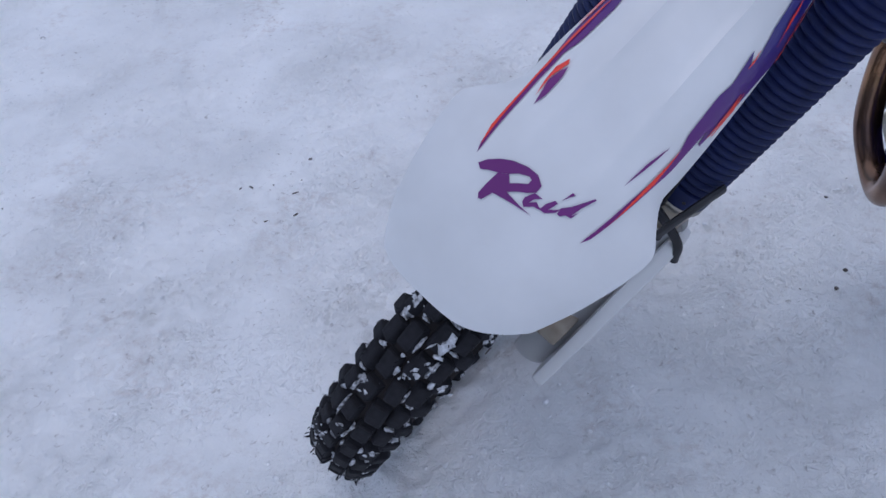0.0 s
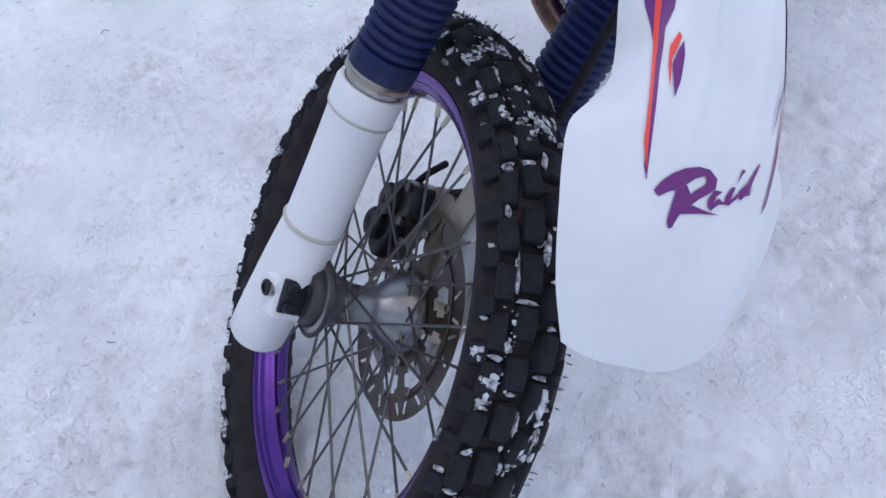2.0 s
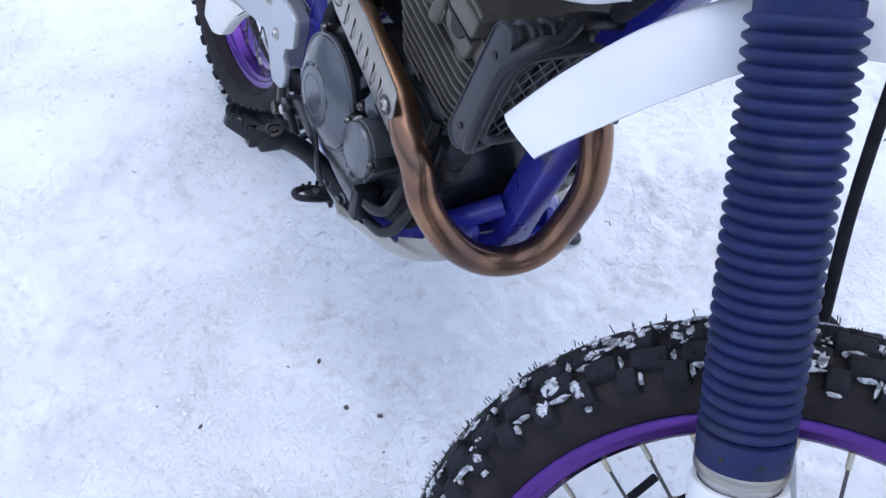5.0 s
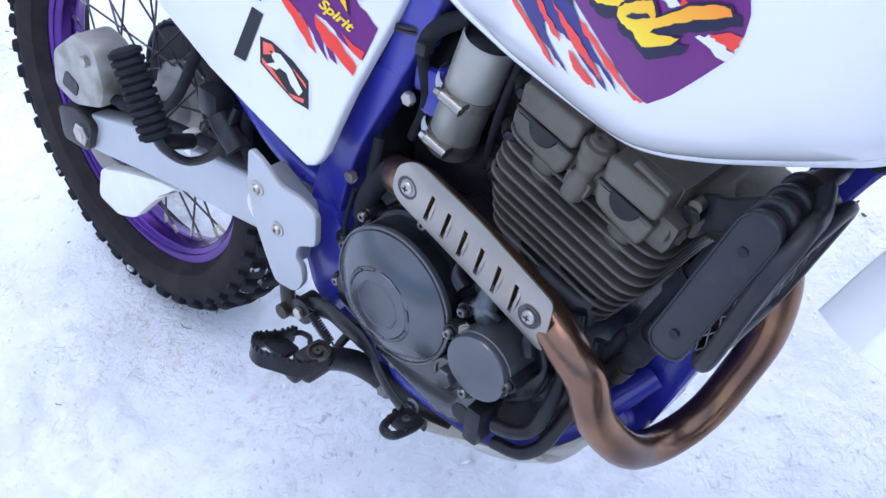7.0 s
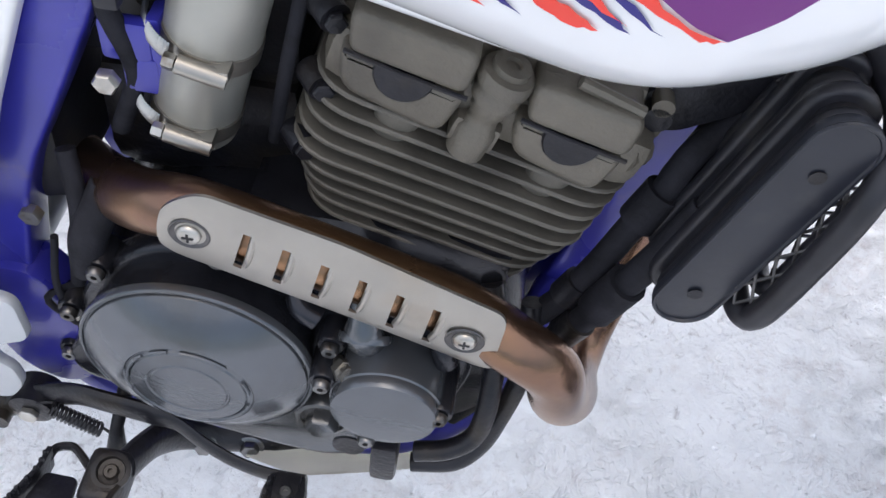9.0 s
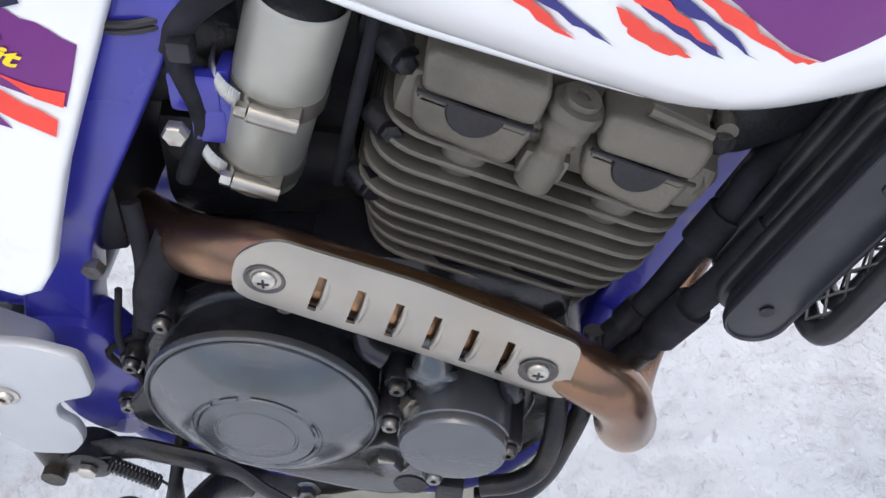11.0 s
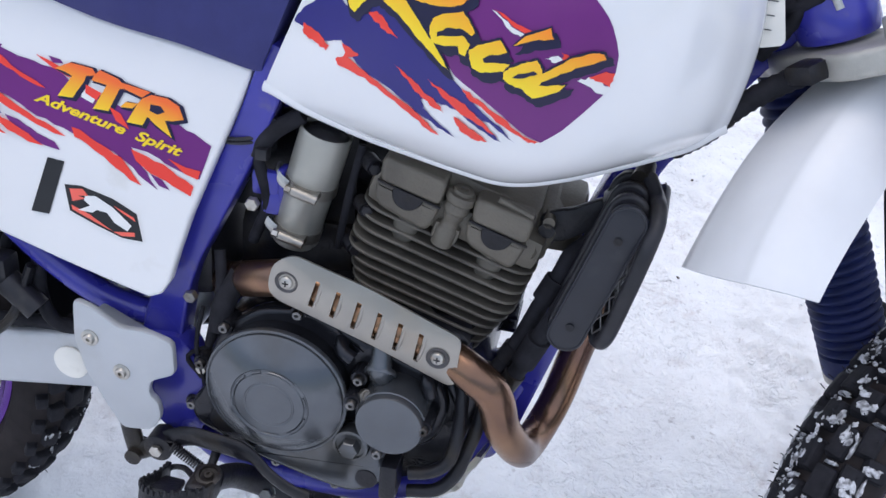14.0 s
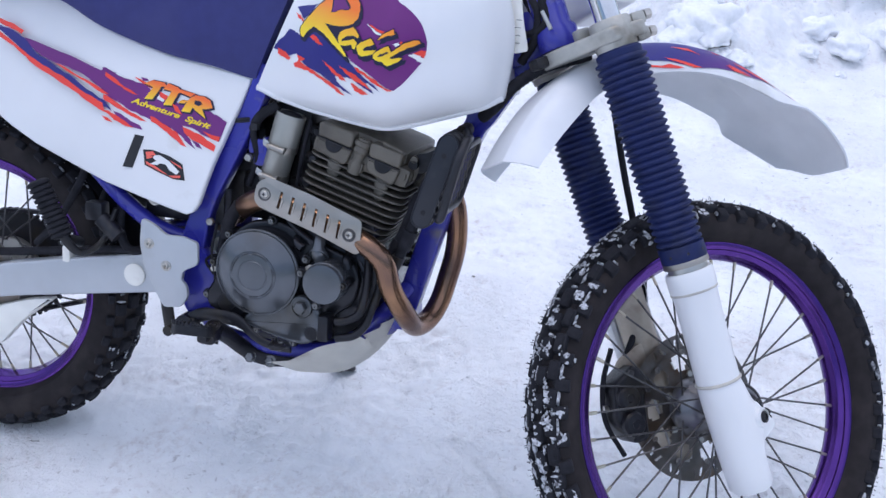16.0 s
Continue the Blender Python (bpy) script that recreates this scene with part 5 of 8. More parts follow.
HEX_W = [(0.4319, 0.6298), (0.4426, 0.6315), (0.4614, 0.6232), (0.482, 0.6082), (0.4777, 0.6019), (0.4636, 0.6081), (0.4555, 0.6167), (0.4447, 0.6178), (0.4402, 0.6143), (0.4309, 0.6142), (0.4247, 0.6146), (0.4369, 0.6208), (0.4305, 0.6254)]


def outline_grid(outline, step_x, step_y, place):
    """A flat outline cut into small faces and laid on a surface by place(a, b)."""
    c = bmesh.new()
    c.faces.new([c.verts.new((a, b, 0)) for a, b in outline])
    bmesh.ops.triangulate(c, faces=c.faces[:])
    for lo, hi, step, no in ((min(p[0] for p in outline), max(p[0] for p in outline), step_x, (1, 0, 0)), (min(p[1] for p in outline), max(p[1] for p in outline), step_y, (0, 1, 0))):
        k = math.ceil(lo / step) if step else 0
        while step and k * step < hi:
            bmesh.ops.bisect_plane(c, geom=c.verts[:] + c.edges[:] + c.faces[:], plane_co=[k * step * q for q in no], plane_no=no)
            k += 1
    for v in c.verts:
        v.co = place(v.co.x, v.co.y)
    return c


def ragged(outline, amount, seed, cuts=3):
    """Frays an outline the way brushed ink frays."""
    rng = random.Random(seed)
    out = []
    for i in range(len(outline)):
        a, b = Vector(outline[i]), Vector(outline[(i + 1) % len(outline)])
        out.append(tuple(a))
        n = Vector((-(b - a).y, (b - a).x))
        if n.length > 0.02:
            n.normalize()
            for k in range(1, cuts + 1):
                out.append(tuple(a + (b - a) * (k / (cuts + 1)) + n * rng.uniform(-amount, amount)))
    return out


def grown(outline, d, shift=(0, 0)):
    """The outline pushed out by d and shifted."""
    area = sum(a[0] * b[1] - b[0] * a[1] for a, b in zip(outline, outline[1:] + outline[:1]))
    w = 1 if area > 0 else -1
    out = []
    for i in range(len(outline)):
        a, b, c = Vector(outline[i - 1]), Vector(outline[i]), Vector(outline[(i + 1) % len(outline)])
        e, f = (b - a).normalized(), (c - b).normalized()
        n = Vector((e.y + f.y, -e.x - f.x))
        n = n.normalized() if n.length > 1e-6 else Vector((e.y, -e.x))
        out.append((b.x + w * n.x * d + shift[0], b.y + w * n.y * d + shift[1]))
    return out


def build_tank():
    b = bmesh.new()
    n, k = 72, 44
    rows = []
    for i in range(n + 1):
        u = i / n
        right = [Vector(tank_at(u, j / k)) for j in range(k + 1)]
        top = right[-1]
        ring = [Vector((q.x, q.y, q.z)) for q in right] + [Vector((top.x, top.y * f, top.z + 0.035 * math.sin((1 - f) * math.pi / 2))) for f in (0.7, 0.35, 0)]
        ring += [Vector((q.x, -q.y, q.z)) for q in ring[-2::-1]]
        rows.append([b.verts.new(q) for q in ring])
    for p, q in zip(rows, rows[1:]):
        for j in range(len(p) - 1):
            b.faces.new((p[j], p[j + 1], q[j + 1], q[j]))
        b.faces.new((p[-1], p[0], q[0], q[-1]))
    b.faces.new(rows[0])
    # rounded nose
    nose = rows[-1]
    mid = [b.verts.new(Vector((v.co.x + 0.003, v.co.y * 0.9, v.co.z))) for v in nose]
    for j in range(len(nose)):
        b.faces.new((nose[j], nose[(j + 1) % len(nose)], mid[(j + 1) % len(nose)], mid[j]))
    b.faces.new(mid)
    tank = part("fuel_tank", b, TANKW, bike, "glossy white fuel tank with purple and orange graphics", smooth=60)
    for s in (1, -1):
        b = bmesh.new()
        edge = [Vector(tank_at(i / 60, 0)) for i in range(61)]
        tube(b, [Vector((q.x, (q.y + 0.002) * s, q.z + 0.002)) for q in edge], 0.0062, 10, flat=0.75, up=(0, 0, 1))
        part("seam_lip", b, TANKW, tank)
    inks = {"field_purple": (INK_PURPLE, 0.0006, 0.0), "field_blue": (INK_BLUE, 0.0010, 0.004), "blue_top": (INK_BLUE, 0.0010, 0.003)}
    for i, (name, outline) in enumerate(TANK_FIELD.items()):
        ink, lift, fray = inks.get(name, (INK_WHITE if "white" in name else INK_RED, 0.0014 if "cut" not in name and "side" not in name else 0.0012 + 0.0003 * ("red" in name), 0.0035))
        c = outline_grid(ragged(outline, fray, i, 3) if "field_purple" not in name else outline, 0.025, 0.03, lambda u, v: tank_at(min(1, max(0.004, u)), min(1, max(0, v)), lift))
        part("printed_flash", c, ink, tank, {"field_purple": "purple printed field", "field_blue": "blue printed field"}.get(name, ""))
    for i, outline in enumerate(TANK_MARK):
        c = outline_grid(ragged(grown(outline, 0.007, (0.012, -0.017)), 0.004, 40 + i, 2), 0.025, 0.03, lambda u, v: tank_at(u, v, 0.0018))
        part("mark_shadow", c, INK_NAVY, tank, "navy shadow of the brush mark")
        c = outline_grid(ragged(grown(outline, 0.006), 0.002, 60 + i, 2), 0.025, 0.03, lambda u, v: tank_at(u, v, 0.0021))
        part("mark_shadow", c, INK_NAVY, tank)
        c = outline_grid(ragged(outline, 0.0018, 70 + i, 3), 0.025, 0.03, lambda u, v: tank_at(u, v, 0.0025))
        part("brush_mark", c, INK_FIRE, tank, "yellow to orange brush mark")
    for i, outline in enumerate(TANK_HOLE):
        c = outline_grid(ragged(outline, 0.002, 90 + i, 2), 0.025, 0.03, lambda u, v: tank_at(u, v, 0.0028))
        part("mark_shadow", c, INK_NAVY, tank)
        if i == 0:
            c = outline_grid(grown(outline, -0.008, (0.002, -0.004)), 0.025, 0.03, lambda u, v: tank_at(u, v, 0.0031))
            part("mark_shadow", c, INK_PURPLE, tank)


build_tank()

PANEL = [(-0.06, 0.776), (0.010, 0.722), (0.0742, 0.683), (0.1386, 0.6490), (0.195, 0.6240), (0.2561, 0.6030), (0.3378, 0.5750), (0.4133, 0.5562), (0.460, 0.5455), (0.4829, 0.5405), (0.5024, 0.5365),
         (0.5148, 0.5420), (0.5231, 0.5560), (0.5304, 0.5857), (0.5413, 0.6248), (0.5545, 0.6615), (0.5680, 0.6985), (0.5805, 0.7330), (0.5915, 0.765), (0.593, 0.774), (0.585, 0.779), (0.5255, 0.787), (0.439, 0.800), (0.315, 0.835), (0.226, 0.876), (0.10, 0.900), (-0.06, 0.905)]


def build_panel():
    out = [p for p in PANEL]

    def bend(x, y, z):
        return Vector((x, panel_y(x, z) + y, z))

    b = bmesh.new()
    slab(b, out, 0.0, 0.016, 0.0045, shape=bend, seg=3)
    panel = part("side_panel", b, WHITE, bike, "white plastic side panel with purple flashes and stickers", smooth=50)
    b = bmesh.new()
    slab(b, [(x, z) for x, z in out], 0.0, 0.016, 0.0045, shape=lambda x, y, z: Vector((x, -(panel_y(x, z) + y), z)))
    part("left_side_panel", b, WHITE, bike, "white plastic left side panel")

    def lay(name, outline, ink, lift, label="", fray=0.0, seed=0):
        c = outline_grid(ragged(outline, fray, seed, 2) if fray else outline, 0.04, 0.0, lambda x, z: Vector((x, panel_y(x, z) - lift, z)))
        return part(name, c, ink, panel, label)

    inks = {"purple": (INK_PURPLE, 0.0006), "blue": (INK_BLUE, 0.0009), "red": (INK_RED, 0.0012), "white": (INK_WHITE, 0.0009)}
    for i, (ink, outline) in enumerate(PANEL_FIELD):
        lay("printed_flash", outline, inks[ink][0], inks[ink][1] + 0.00002 * i, ink + " printed flash", 0.0012, i)
    for outline in PANEL_MARK:
        lay("mark_shadow", grown(outline, 0.0022, (0.0025, -0.0012)), INK_NAVY, 0.0015)
        lay("brush_mark", outline, INK_FIRE_S, 0.0019, "orange and yellow slanted mark")
    lay("mark_shadow", PANEL_HOLE, INK_NAVY, 0.0022)
    # no opening is cut: a flat black patch paints the shade inside the slot
    lay("slot_shade", BAR, INK_BLACK, 0.0008, "flat black patch for the shade in a panel slot")
    lay("hexagon_sticker", grown(HEX, 0.003), INK_WHITE, 0.0006, "white rim of a six-sided sticker")
    lay("hexagon_sticker", HEX, INK_BLACK, 0.0010, "black six-sided sticker")
    lay("sticker_bar", HEX_A, INK_PINK, 0.0014)
    lay("sticker_bar", HEX_B, INK_PINK, 0.0014)
    lay("sticker_bar", HEX_C, INK_PINK, 0.0014)
    lay("sticker_bar", HEX_W, INK_WHITE, 0.0016)
    # slogan under the mark
    font = bpy.data.curves.new("slogan", "FONT")
    font.body, font.size, font.shear, font.extrude, font.offset, font.space_character = "Adventure  Spirit", 1.0, 0.3, 0.0, 0.032, 1.0
    tmp = bpy.data.objects.new("slogan", font)
    scene.collection.objects.link(tmp)
    me = bpy.data.meshes.new_from_object(tmp.evaluated_get(bpy.context.evaluated_depsgraph_get()))
    bpy.data.objects.remove(tmp)
    wide = max(v.co.x for v in me.vertices)
    a, e = Vector((0.3775, 0.7148)), Vector((0.5301, 0.6848))
    across = (e - a) / wide
    up = Vector((-across.y, across.x)).normalized() * 0.0132 + Vector((0.0010, 0))
    for v in me.vertices:
        q = a + across * v.co.x + up * v.co.y
        v.co = (q.x, panel_y(q.x, q.y) - 0.0019, q.y)
    me.materials.append(INK_YELLOW)
    ob = new("slogan", me)
    ob.parent = panel
    tagged(ob, "yellow printed slogan")


build_panel()


def build_seat():
    b = bmesh.new()
    low = [(-0.06, 0.905), (0.10, 0.902), (0.226, 0.879), (0.315, 0.838), (0.439, 0.803), (0.5255, 0.790), (0.596, 0.776), (0.606, 0.782)]
    n = len(low)
    rows = []
    for i, (x, z) in enumerate(low):
        shift = 0.40 * max(0.0, (i - 4) / (n - 5))
        ring = []
        for f, w in ((0.0, 0.104), (0.05, 0.110), (0.3, 0.112), (0.7, 0.106), (0.9, 0.097), (1.0, 0.080), (1.02, 0.0)):
            top = 0.985
            zz = z + (top - z) * f
            ring.append(Vector((x + shift * (zz - z), -w, zz)))
        ring += [Vector((q.x, -q.y, q.z)) for q in ring[-2::-1]]
        rows.append(ring)
    fine = []
    for j in range(len(rows[0])):
        fine.append(spline([r[j] for r in rows], 5))
    vs = [[b.verts.new(fine[j][i]) for j in range(len(fine))] for i in range(len(fine[0]))]
    for p, q in zip(vs, vs[1:]):
        for j in range(len(p) - 1):
            b.faces.new((p[j], p[j + 1], q[j + 1], q[j]))
        b.faces.new((p[-1], p[0], q[0], q[-1]))
    b.faces.new(vs[0])
    b.faces.new(vs[-1])
    part("seat", b, SEATM, bike, "dark blue vinyl seat", smooth=45)
    b = bmesh.new()
    tube(b, spline([(x, panel_y(x, z) + 0.004, z + 0.0015) for x, z in low[:-1]], 5), 0.0042, 8)
    part("seat_piping", b, FLAPW, bike, "white rim under the seat edge")


build_seat()


# ---- frame ----
def box_tube(b, pts, wide, deep, up=(0, 1, 0), bevel=0.004):
    """A box section swept along points: deep along up, wide across it."""
    pts = [Vector(p) for p in pts]
    rings = []
    for i, p in enumerate(pts):
        d = (pts[min(i + 1, len(pts) - 1)] - pts[max(i - 1, 0)]).normalized()
        n = Vector(up)
        n = (n - d * n.dot(d)).normalized()
        s = d.cross(n)
        w, h = (wide[i] if isinstance(wide, (list, tuple)) else wide) / 2, deep / 2
        ring = []
        for a, c in rounded([(-w, -h), (w, -h), (w, h), (-w, h)], bevel, 3):
            ring.append(b.verts.new(p + s * a + n * c))
        rings.append(ring)
    for p, q in zip(rings, rings[1:]):
        for j in range(len(p)):
            b.faces.new((p[j], p[(j + 1) % len(p)], q[(j + 1) % len(p)], q[j]))
    b.faces.new(rings[0])
    b.faces.new(rings[-1])
    return b


def build_frame():
    b = bmesh.new()
    for s in (-1, 1):
        box_tube(b, spline([(0.622, s * 0.086, 0.800), (0.591, s * 0.087, 0.715), (0.558, s * 0.088, 0.642), (0.518, s * 0.092, 0.556), (0.499, s * 0.097, 0.490), (0.492, s * 0.100, 0.440)], 4), [0.032] * 12 + [0.034, 0.036, 0.039, 0.042, 0.044, 0.045, 0.046, 0.046, 0.046], 0.034)
        slab(b, rounded([(0.470, 0.470), (0.520, 0.475), (0.548, 0.430), (0.545, 0.355), (0.520, 0.335), (0.490, 0.350), (0.470, 0.400)], 0.015), s * 0.122, s * 0.090, 0.004)
        tube(b, spline([(0.500, s * 0.095, 0.480), (0.460, s * 0.100, 0.484), (0.415, s * 0.102, 0.498), (0.370, s * 0.102, 0.525), (0.325, s * 0.100, 0.560), (0.22, s * 0.095, 0.66)], 5), 0.0145, 14)
        tube(b, spline([(0.515, s * 0.100, 0.345), (0.560, s * 0.105, 0.315), (0.660, s * 0.108, 0.305), (0.760, s * 0.116, 0.322), (0.815, s * 0.104, 0.356), (0.848, s * 0.070, 0.392), (0.872, s * 0.020, 0.425)], 5), 0.0145, 14)
    frame_part = part("frame", b, BLUE, bike, "blue painted steel frame")
    b = bmesh.new()
    box_tube(b, spline([(1.040, 0, 0.870), (0.985, 0, 0.760), (0.950, 0, 0.680), (0.915, 0, 0.560), (0.884, 0, 0.440), (0.866, 0, 0.370)], 5), [0.075, 0.070, 0.064, 0.060, 0.056, 0.052, 0.048] + [0.040] * 19, 0.042)
    slab(b, rounded([(0.838, 0.396), (0.876, 0.402), (0.882, 0.380), (0.862, 0.345), (0.795, 0.340), (0.800, 0.366)], 0.010), -0.062, -0.050, 0.003)
    slab(b, rounded([(0.838, 0.396), (0.876, 0.402), (0.882, 0.380), (0.862, 0.345), (0.795, 0.340), (0.800, 0.366)], 0.010), 0.050, 0.062, 0.003)
    block(b, (0.838, -0.060, 0.356), (0.884, 0.060, 0.376), None, 0.006)
    part("down_tube", b, BLUE, frame_part, "blue box-section down tube")
    # steering head
    b = bmesh.new()
    ax = FRONT.to_3x3() @ Vector((0, 0, 1))
    lathe(b, [(0.020, 0.650), (0.033, 0.650), (0.035, 0.656), (0.035, 0.680), (0.029, 0.688), (0.029, 0.82), (0, 0.82)], along(FRONT @ Vector((-0.072, 0, 0)), ax), 32)
    for s in (-1, 1):
        slab(b, rounded([(0.960, 0.800), (1.030, 0.830), (1.075, 0.855), (1.090, 0.900), (1.060, 0.930), (0.980, 0.900)], 0.015), s * 0.030, s * 0.018, 0.003)
    part("steering_head", b, BLUE, frame_part, "blue painted steering head")
    # bracket that carries the reservoir
    b = bmesh.new()
    block(b, (0.592, -0.100, 0.648), (0.620, -0.090, 0.674), None, 0.004)
    block(b, (0.602, -0.100, 0.628), (0.622, -0.092, 0.652), None, 0.003)
    block(b, (0.618, -0.099, 0.610), (0.626, -0.080, 0.678), None, 0.003)
    part("reservoir_bracket", b, BLUE, frame_part)
    for p, r, w in (((0.597, -0.106, 0.642), 0.0072, 0), ((0.430, -0.128, 0.552), 0.0080, 0.012), ((0.545, -0.121, 0.441), 0.0065, 0), ((0.528, -0.106, 0.520), 0.0075, 0)):
        part("frame_bolt", bolt(bmesh.new(), p, (0, -1, 0), r, 0.008, washer=w), BOLT, frame_part)
    b = bmesh.new()
    for z in (0.702, 0.706):
        ring = [Vector((0.5795 + 0.0255 * math.cos(a) + 0.0, -0.087 + 0.0195 * math.sin(a), z + 0.2 * 0.02 * math.cos(a))) for a in [2 * math.pi * i / 24 for i in range(25)]]
        tube(b, ring, 0.0022, 6)
    block(b, (0.600, -0.112, 0.690), (0.612, -0.098, 0.702), None, 0.002)
    part("cable_tie", b, BLACKP, frame_part, "black cable tie round the frame tube")
    # white guard plate at the swingarm pivot
    b = bmesh.new()
    out = rounded([(0.422, 0.523), (0.419, 0.476), (0.428, 0.436), (0.450, 0.393), (0.466, 0.366), (0.500, 0.371), (0.513, 0.392), (0.510, 0.412), (0.500, 0.420), (0.503, 0.438), (0.531, 0.452), (0.530, 0.492), (0.500, 0.500), (0.470, 0.498), (0.445, 0.515)], 0.008, 3)
    slab(b, out, -0.160, -0.151, 0.003)
    slab(b, rounded([(0.430, 0.500), (0.440, 0.420), (0.480, 0.385), (0.495, 0.470)], 0.01), -0.152, -0.120, 0.002)
    guard = part("pivot_guard", b, SILVERP, bike, "silver white frame guard plate with two bolts")
    for x, z in ((0.438, 0.479), (0.471, 0.443)):
        part("guard_bolt", bolt(bmesh.new(), (x, -0.160, z), (0, -1, 0), 0.0062, 0.005, False, washer=0.0095), BOLT, guard)


build_frame()


def build_swingarm():
    b = bmesh.new()
    for s in (-1, 1):
        box_tube(b, [(-0.010, s * 0.094, 0.323), (0.03, s * 0.094, 0.331), (0.12, s * 0.094, 0.353), (0.25, s * 0.094, 0.378), (0.38, s * 0.094, 0.402), (0.46, s * 0.094, 0.416)], [0.056, 0.060, 0.066, 0.070, 0.073, 0.074], 0.034, bevel=0.006)
    tube(b, [(0.465, -0.115, 0.418), (0.465, 0.115, 0.418)], 0.026, 20)
    block(b, (0.36, -0.09, 0.385), (0.42, 0.09, 0.43), None, 0.01)
    arm = part("swingarm", b, SILVERP, bike, "silver box-section aluminium swingarm")
    b = bmesh.new()
    lathe(b, [(0, 0), (0.021, 0), (0.021, 0.002), (0.018, 0.0035), (0, 0.0035)], along((0.381, -0.1115, 0.401), (0, -1, 0)), 24)
    part("arm_plug", b, CREAM, arm, "cream round plug")
    # axle, nut and chain adjuster
    b = bmesh.new()
    tube(b, [(0, -0.128, 0.325), (0, 0.125, 0.325)], 0.0095, 14)
    bolt(b, (0, -0.113, 0.325), (0, -1, 0), 0.017, 0.014)
    part("rear_axle", b, BOLT, arm)
    for s in (-1, 1):
        b = bmesh.new()
        slab(b, rounded([(-0.060, 0.345), (-0.055, 0.292), (0.012, 0.300), (0.030, 0.350), (-0.010, 0.362)], 0.012), s * 0.122, s * 0.066, 0.004)
        part("chain_adjuster", b, GREASE, arm, "dark chain adjuster")
        part("adjuster_bolt", bolt(bmesh.new(), (-0.058, s * 0.094, 0.318), (-1, 0, 0), 0.007, 0.012), BOLT, arm)
    # cable guide on top of the arm
    b = bmesh.new()
    tube(b, spline([(0.43, -0.104, 0.448), (0.34, -0.100, 0.440), (0.24, -0.098, 0.425), (0.14, -0.096, 0.408), (0.05, -0.095, 0.395)], 5), 0.008, 10)
    part("brake_pipe", b, RUBBER, arm, "black brake pipe along the swingarm")
    b = bmesh.new()
    block(b, (0.231, -0.112, 0.404), (0.247, -0.092, 0.436), None, 0.004)
    part("pipe_clip", b, CREAM, arm, "cream pipe clip")
    # white guard under the arm
    b = bmesh.new()
    slab(b, rounded([(0.205, 0.326), (0.150, 0.316), (0.075, 0.290), (0.005, 0.262), (-0.010, 0.205), (0.040, 0.196), (0.085, 0.215), (0.140, 0.275)], 0.012), -0.104, -0.082, 0.004)
    part("disc_guard", b, CREAM, arm, "white plastic brake disc guard")
    # rear hub, disc and caliper
    b = bmesh.new()
    lathe(b, [(0.012, -0.07), (0.045, -0.07), (0.058, -0.062), (0.058, -0.050), (0.040, -0.040), (0.034, 0.0), (0.040, 0.035), (0.060, 0.045), (0.060, 0.058), (0.012, 0.065)], REAR @ SPIN, 36)
    part("rear_hub", b, CASTALU, bike, "grey cast rear wheel hub")
    b = bmesh.new()
    lathe(b, [(0.066, -0.074), (0.108, -0.074), (0.108, -0.070), (0.066, -0.070)], REAR @ SPIN, 56, close=True)
    part("rear_brake_disc", b, DISC, bike, "worn steel rear brake disc")
    b = bmesh.new()
    lathe(b, [(0.055, 0.066), (0.112, 0.066), (0.112, 0.073), (0.055, 0.073)], REAR @ SPIN, 44, close=True)
    for i in range(44):
        a = 2 * math.pi * i / 44
        block(b, (-0.004, -0.0035, 0.108), (0.004, 0.0035, 0.119), REAR @ SPIN @ Matrix.Translation((0, 0, 0.0695)) @ Matrix.Rotation(a, 4, "Z") @ Matrix.Rotation(radians(90), 4, "Y") @ Matrix.Rotation(radians(90), 4, "Z"), 0.0015, 1)
    part("sprocket", b, GREASE, bike, "dark rear sprocket")
    b = bmesh.new()
    loop = [(0.0 - 0.113 * math.sin(a), 0.0695, 0.325 + 0.113 * math.cos(a)) for a in [math.pi * i / 14 for i in range(15)]]
    loop += [(0.58 + 0.032 * math.sin(a), 0.0695, 0.435 - 0.032 * math.cos(a)) for a in [math.pi * i / 8 for i in range(9)]]
    tube(b, [*loop, loop[0]], 0.008, 8, flat=0.7, up=(0, 1, 0))
    part("drive_chain", b, GREASE, bike, "greasy drive chain")
    b = bmesh.new()
    slab(b, rounded([(-0.070, 0.372), (-0.062, 0.430), (0.000, 0.478), (0.048, 0.470), (0.062, 0.420), (0.050, 0.385), (-0.020, 0.360)], 0.014), -0.116, -0.060, 0.006)
    cal = part("rear_caliper", b, CASTALU, bike, "grey cast rear brake caliper")
    # the caliper stays solid; a black slab paints the shade of its window
    b = bmesh.new()
    slab(b, rounded([(-0.045, 0.385), (-0.030, 0.412), (0.000, 0.400), (-0.010, 0.378)], 0.006), -0.1175, -0.114, 0.0)
    part("caliper_window_shade", b, GREASE, cal)
    part("caliper_bolt", bolt(bmesh.new(), (0.030, -0.116, 0.450), (0, -1, 0), 0.008, 0.008), BOLT, cal)


build_swingarm()


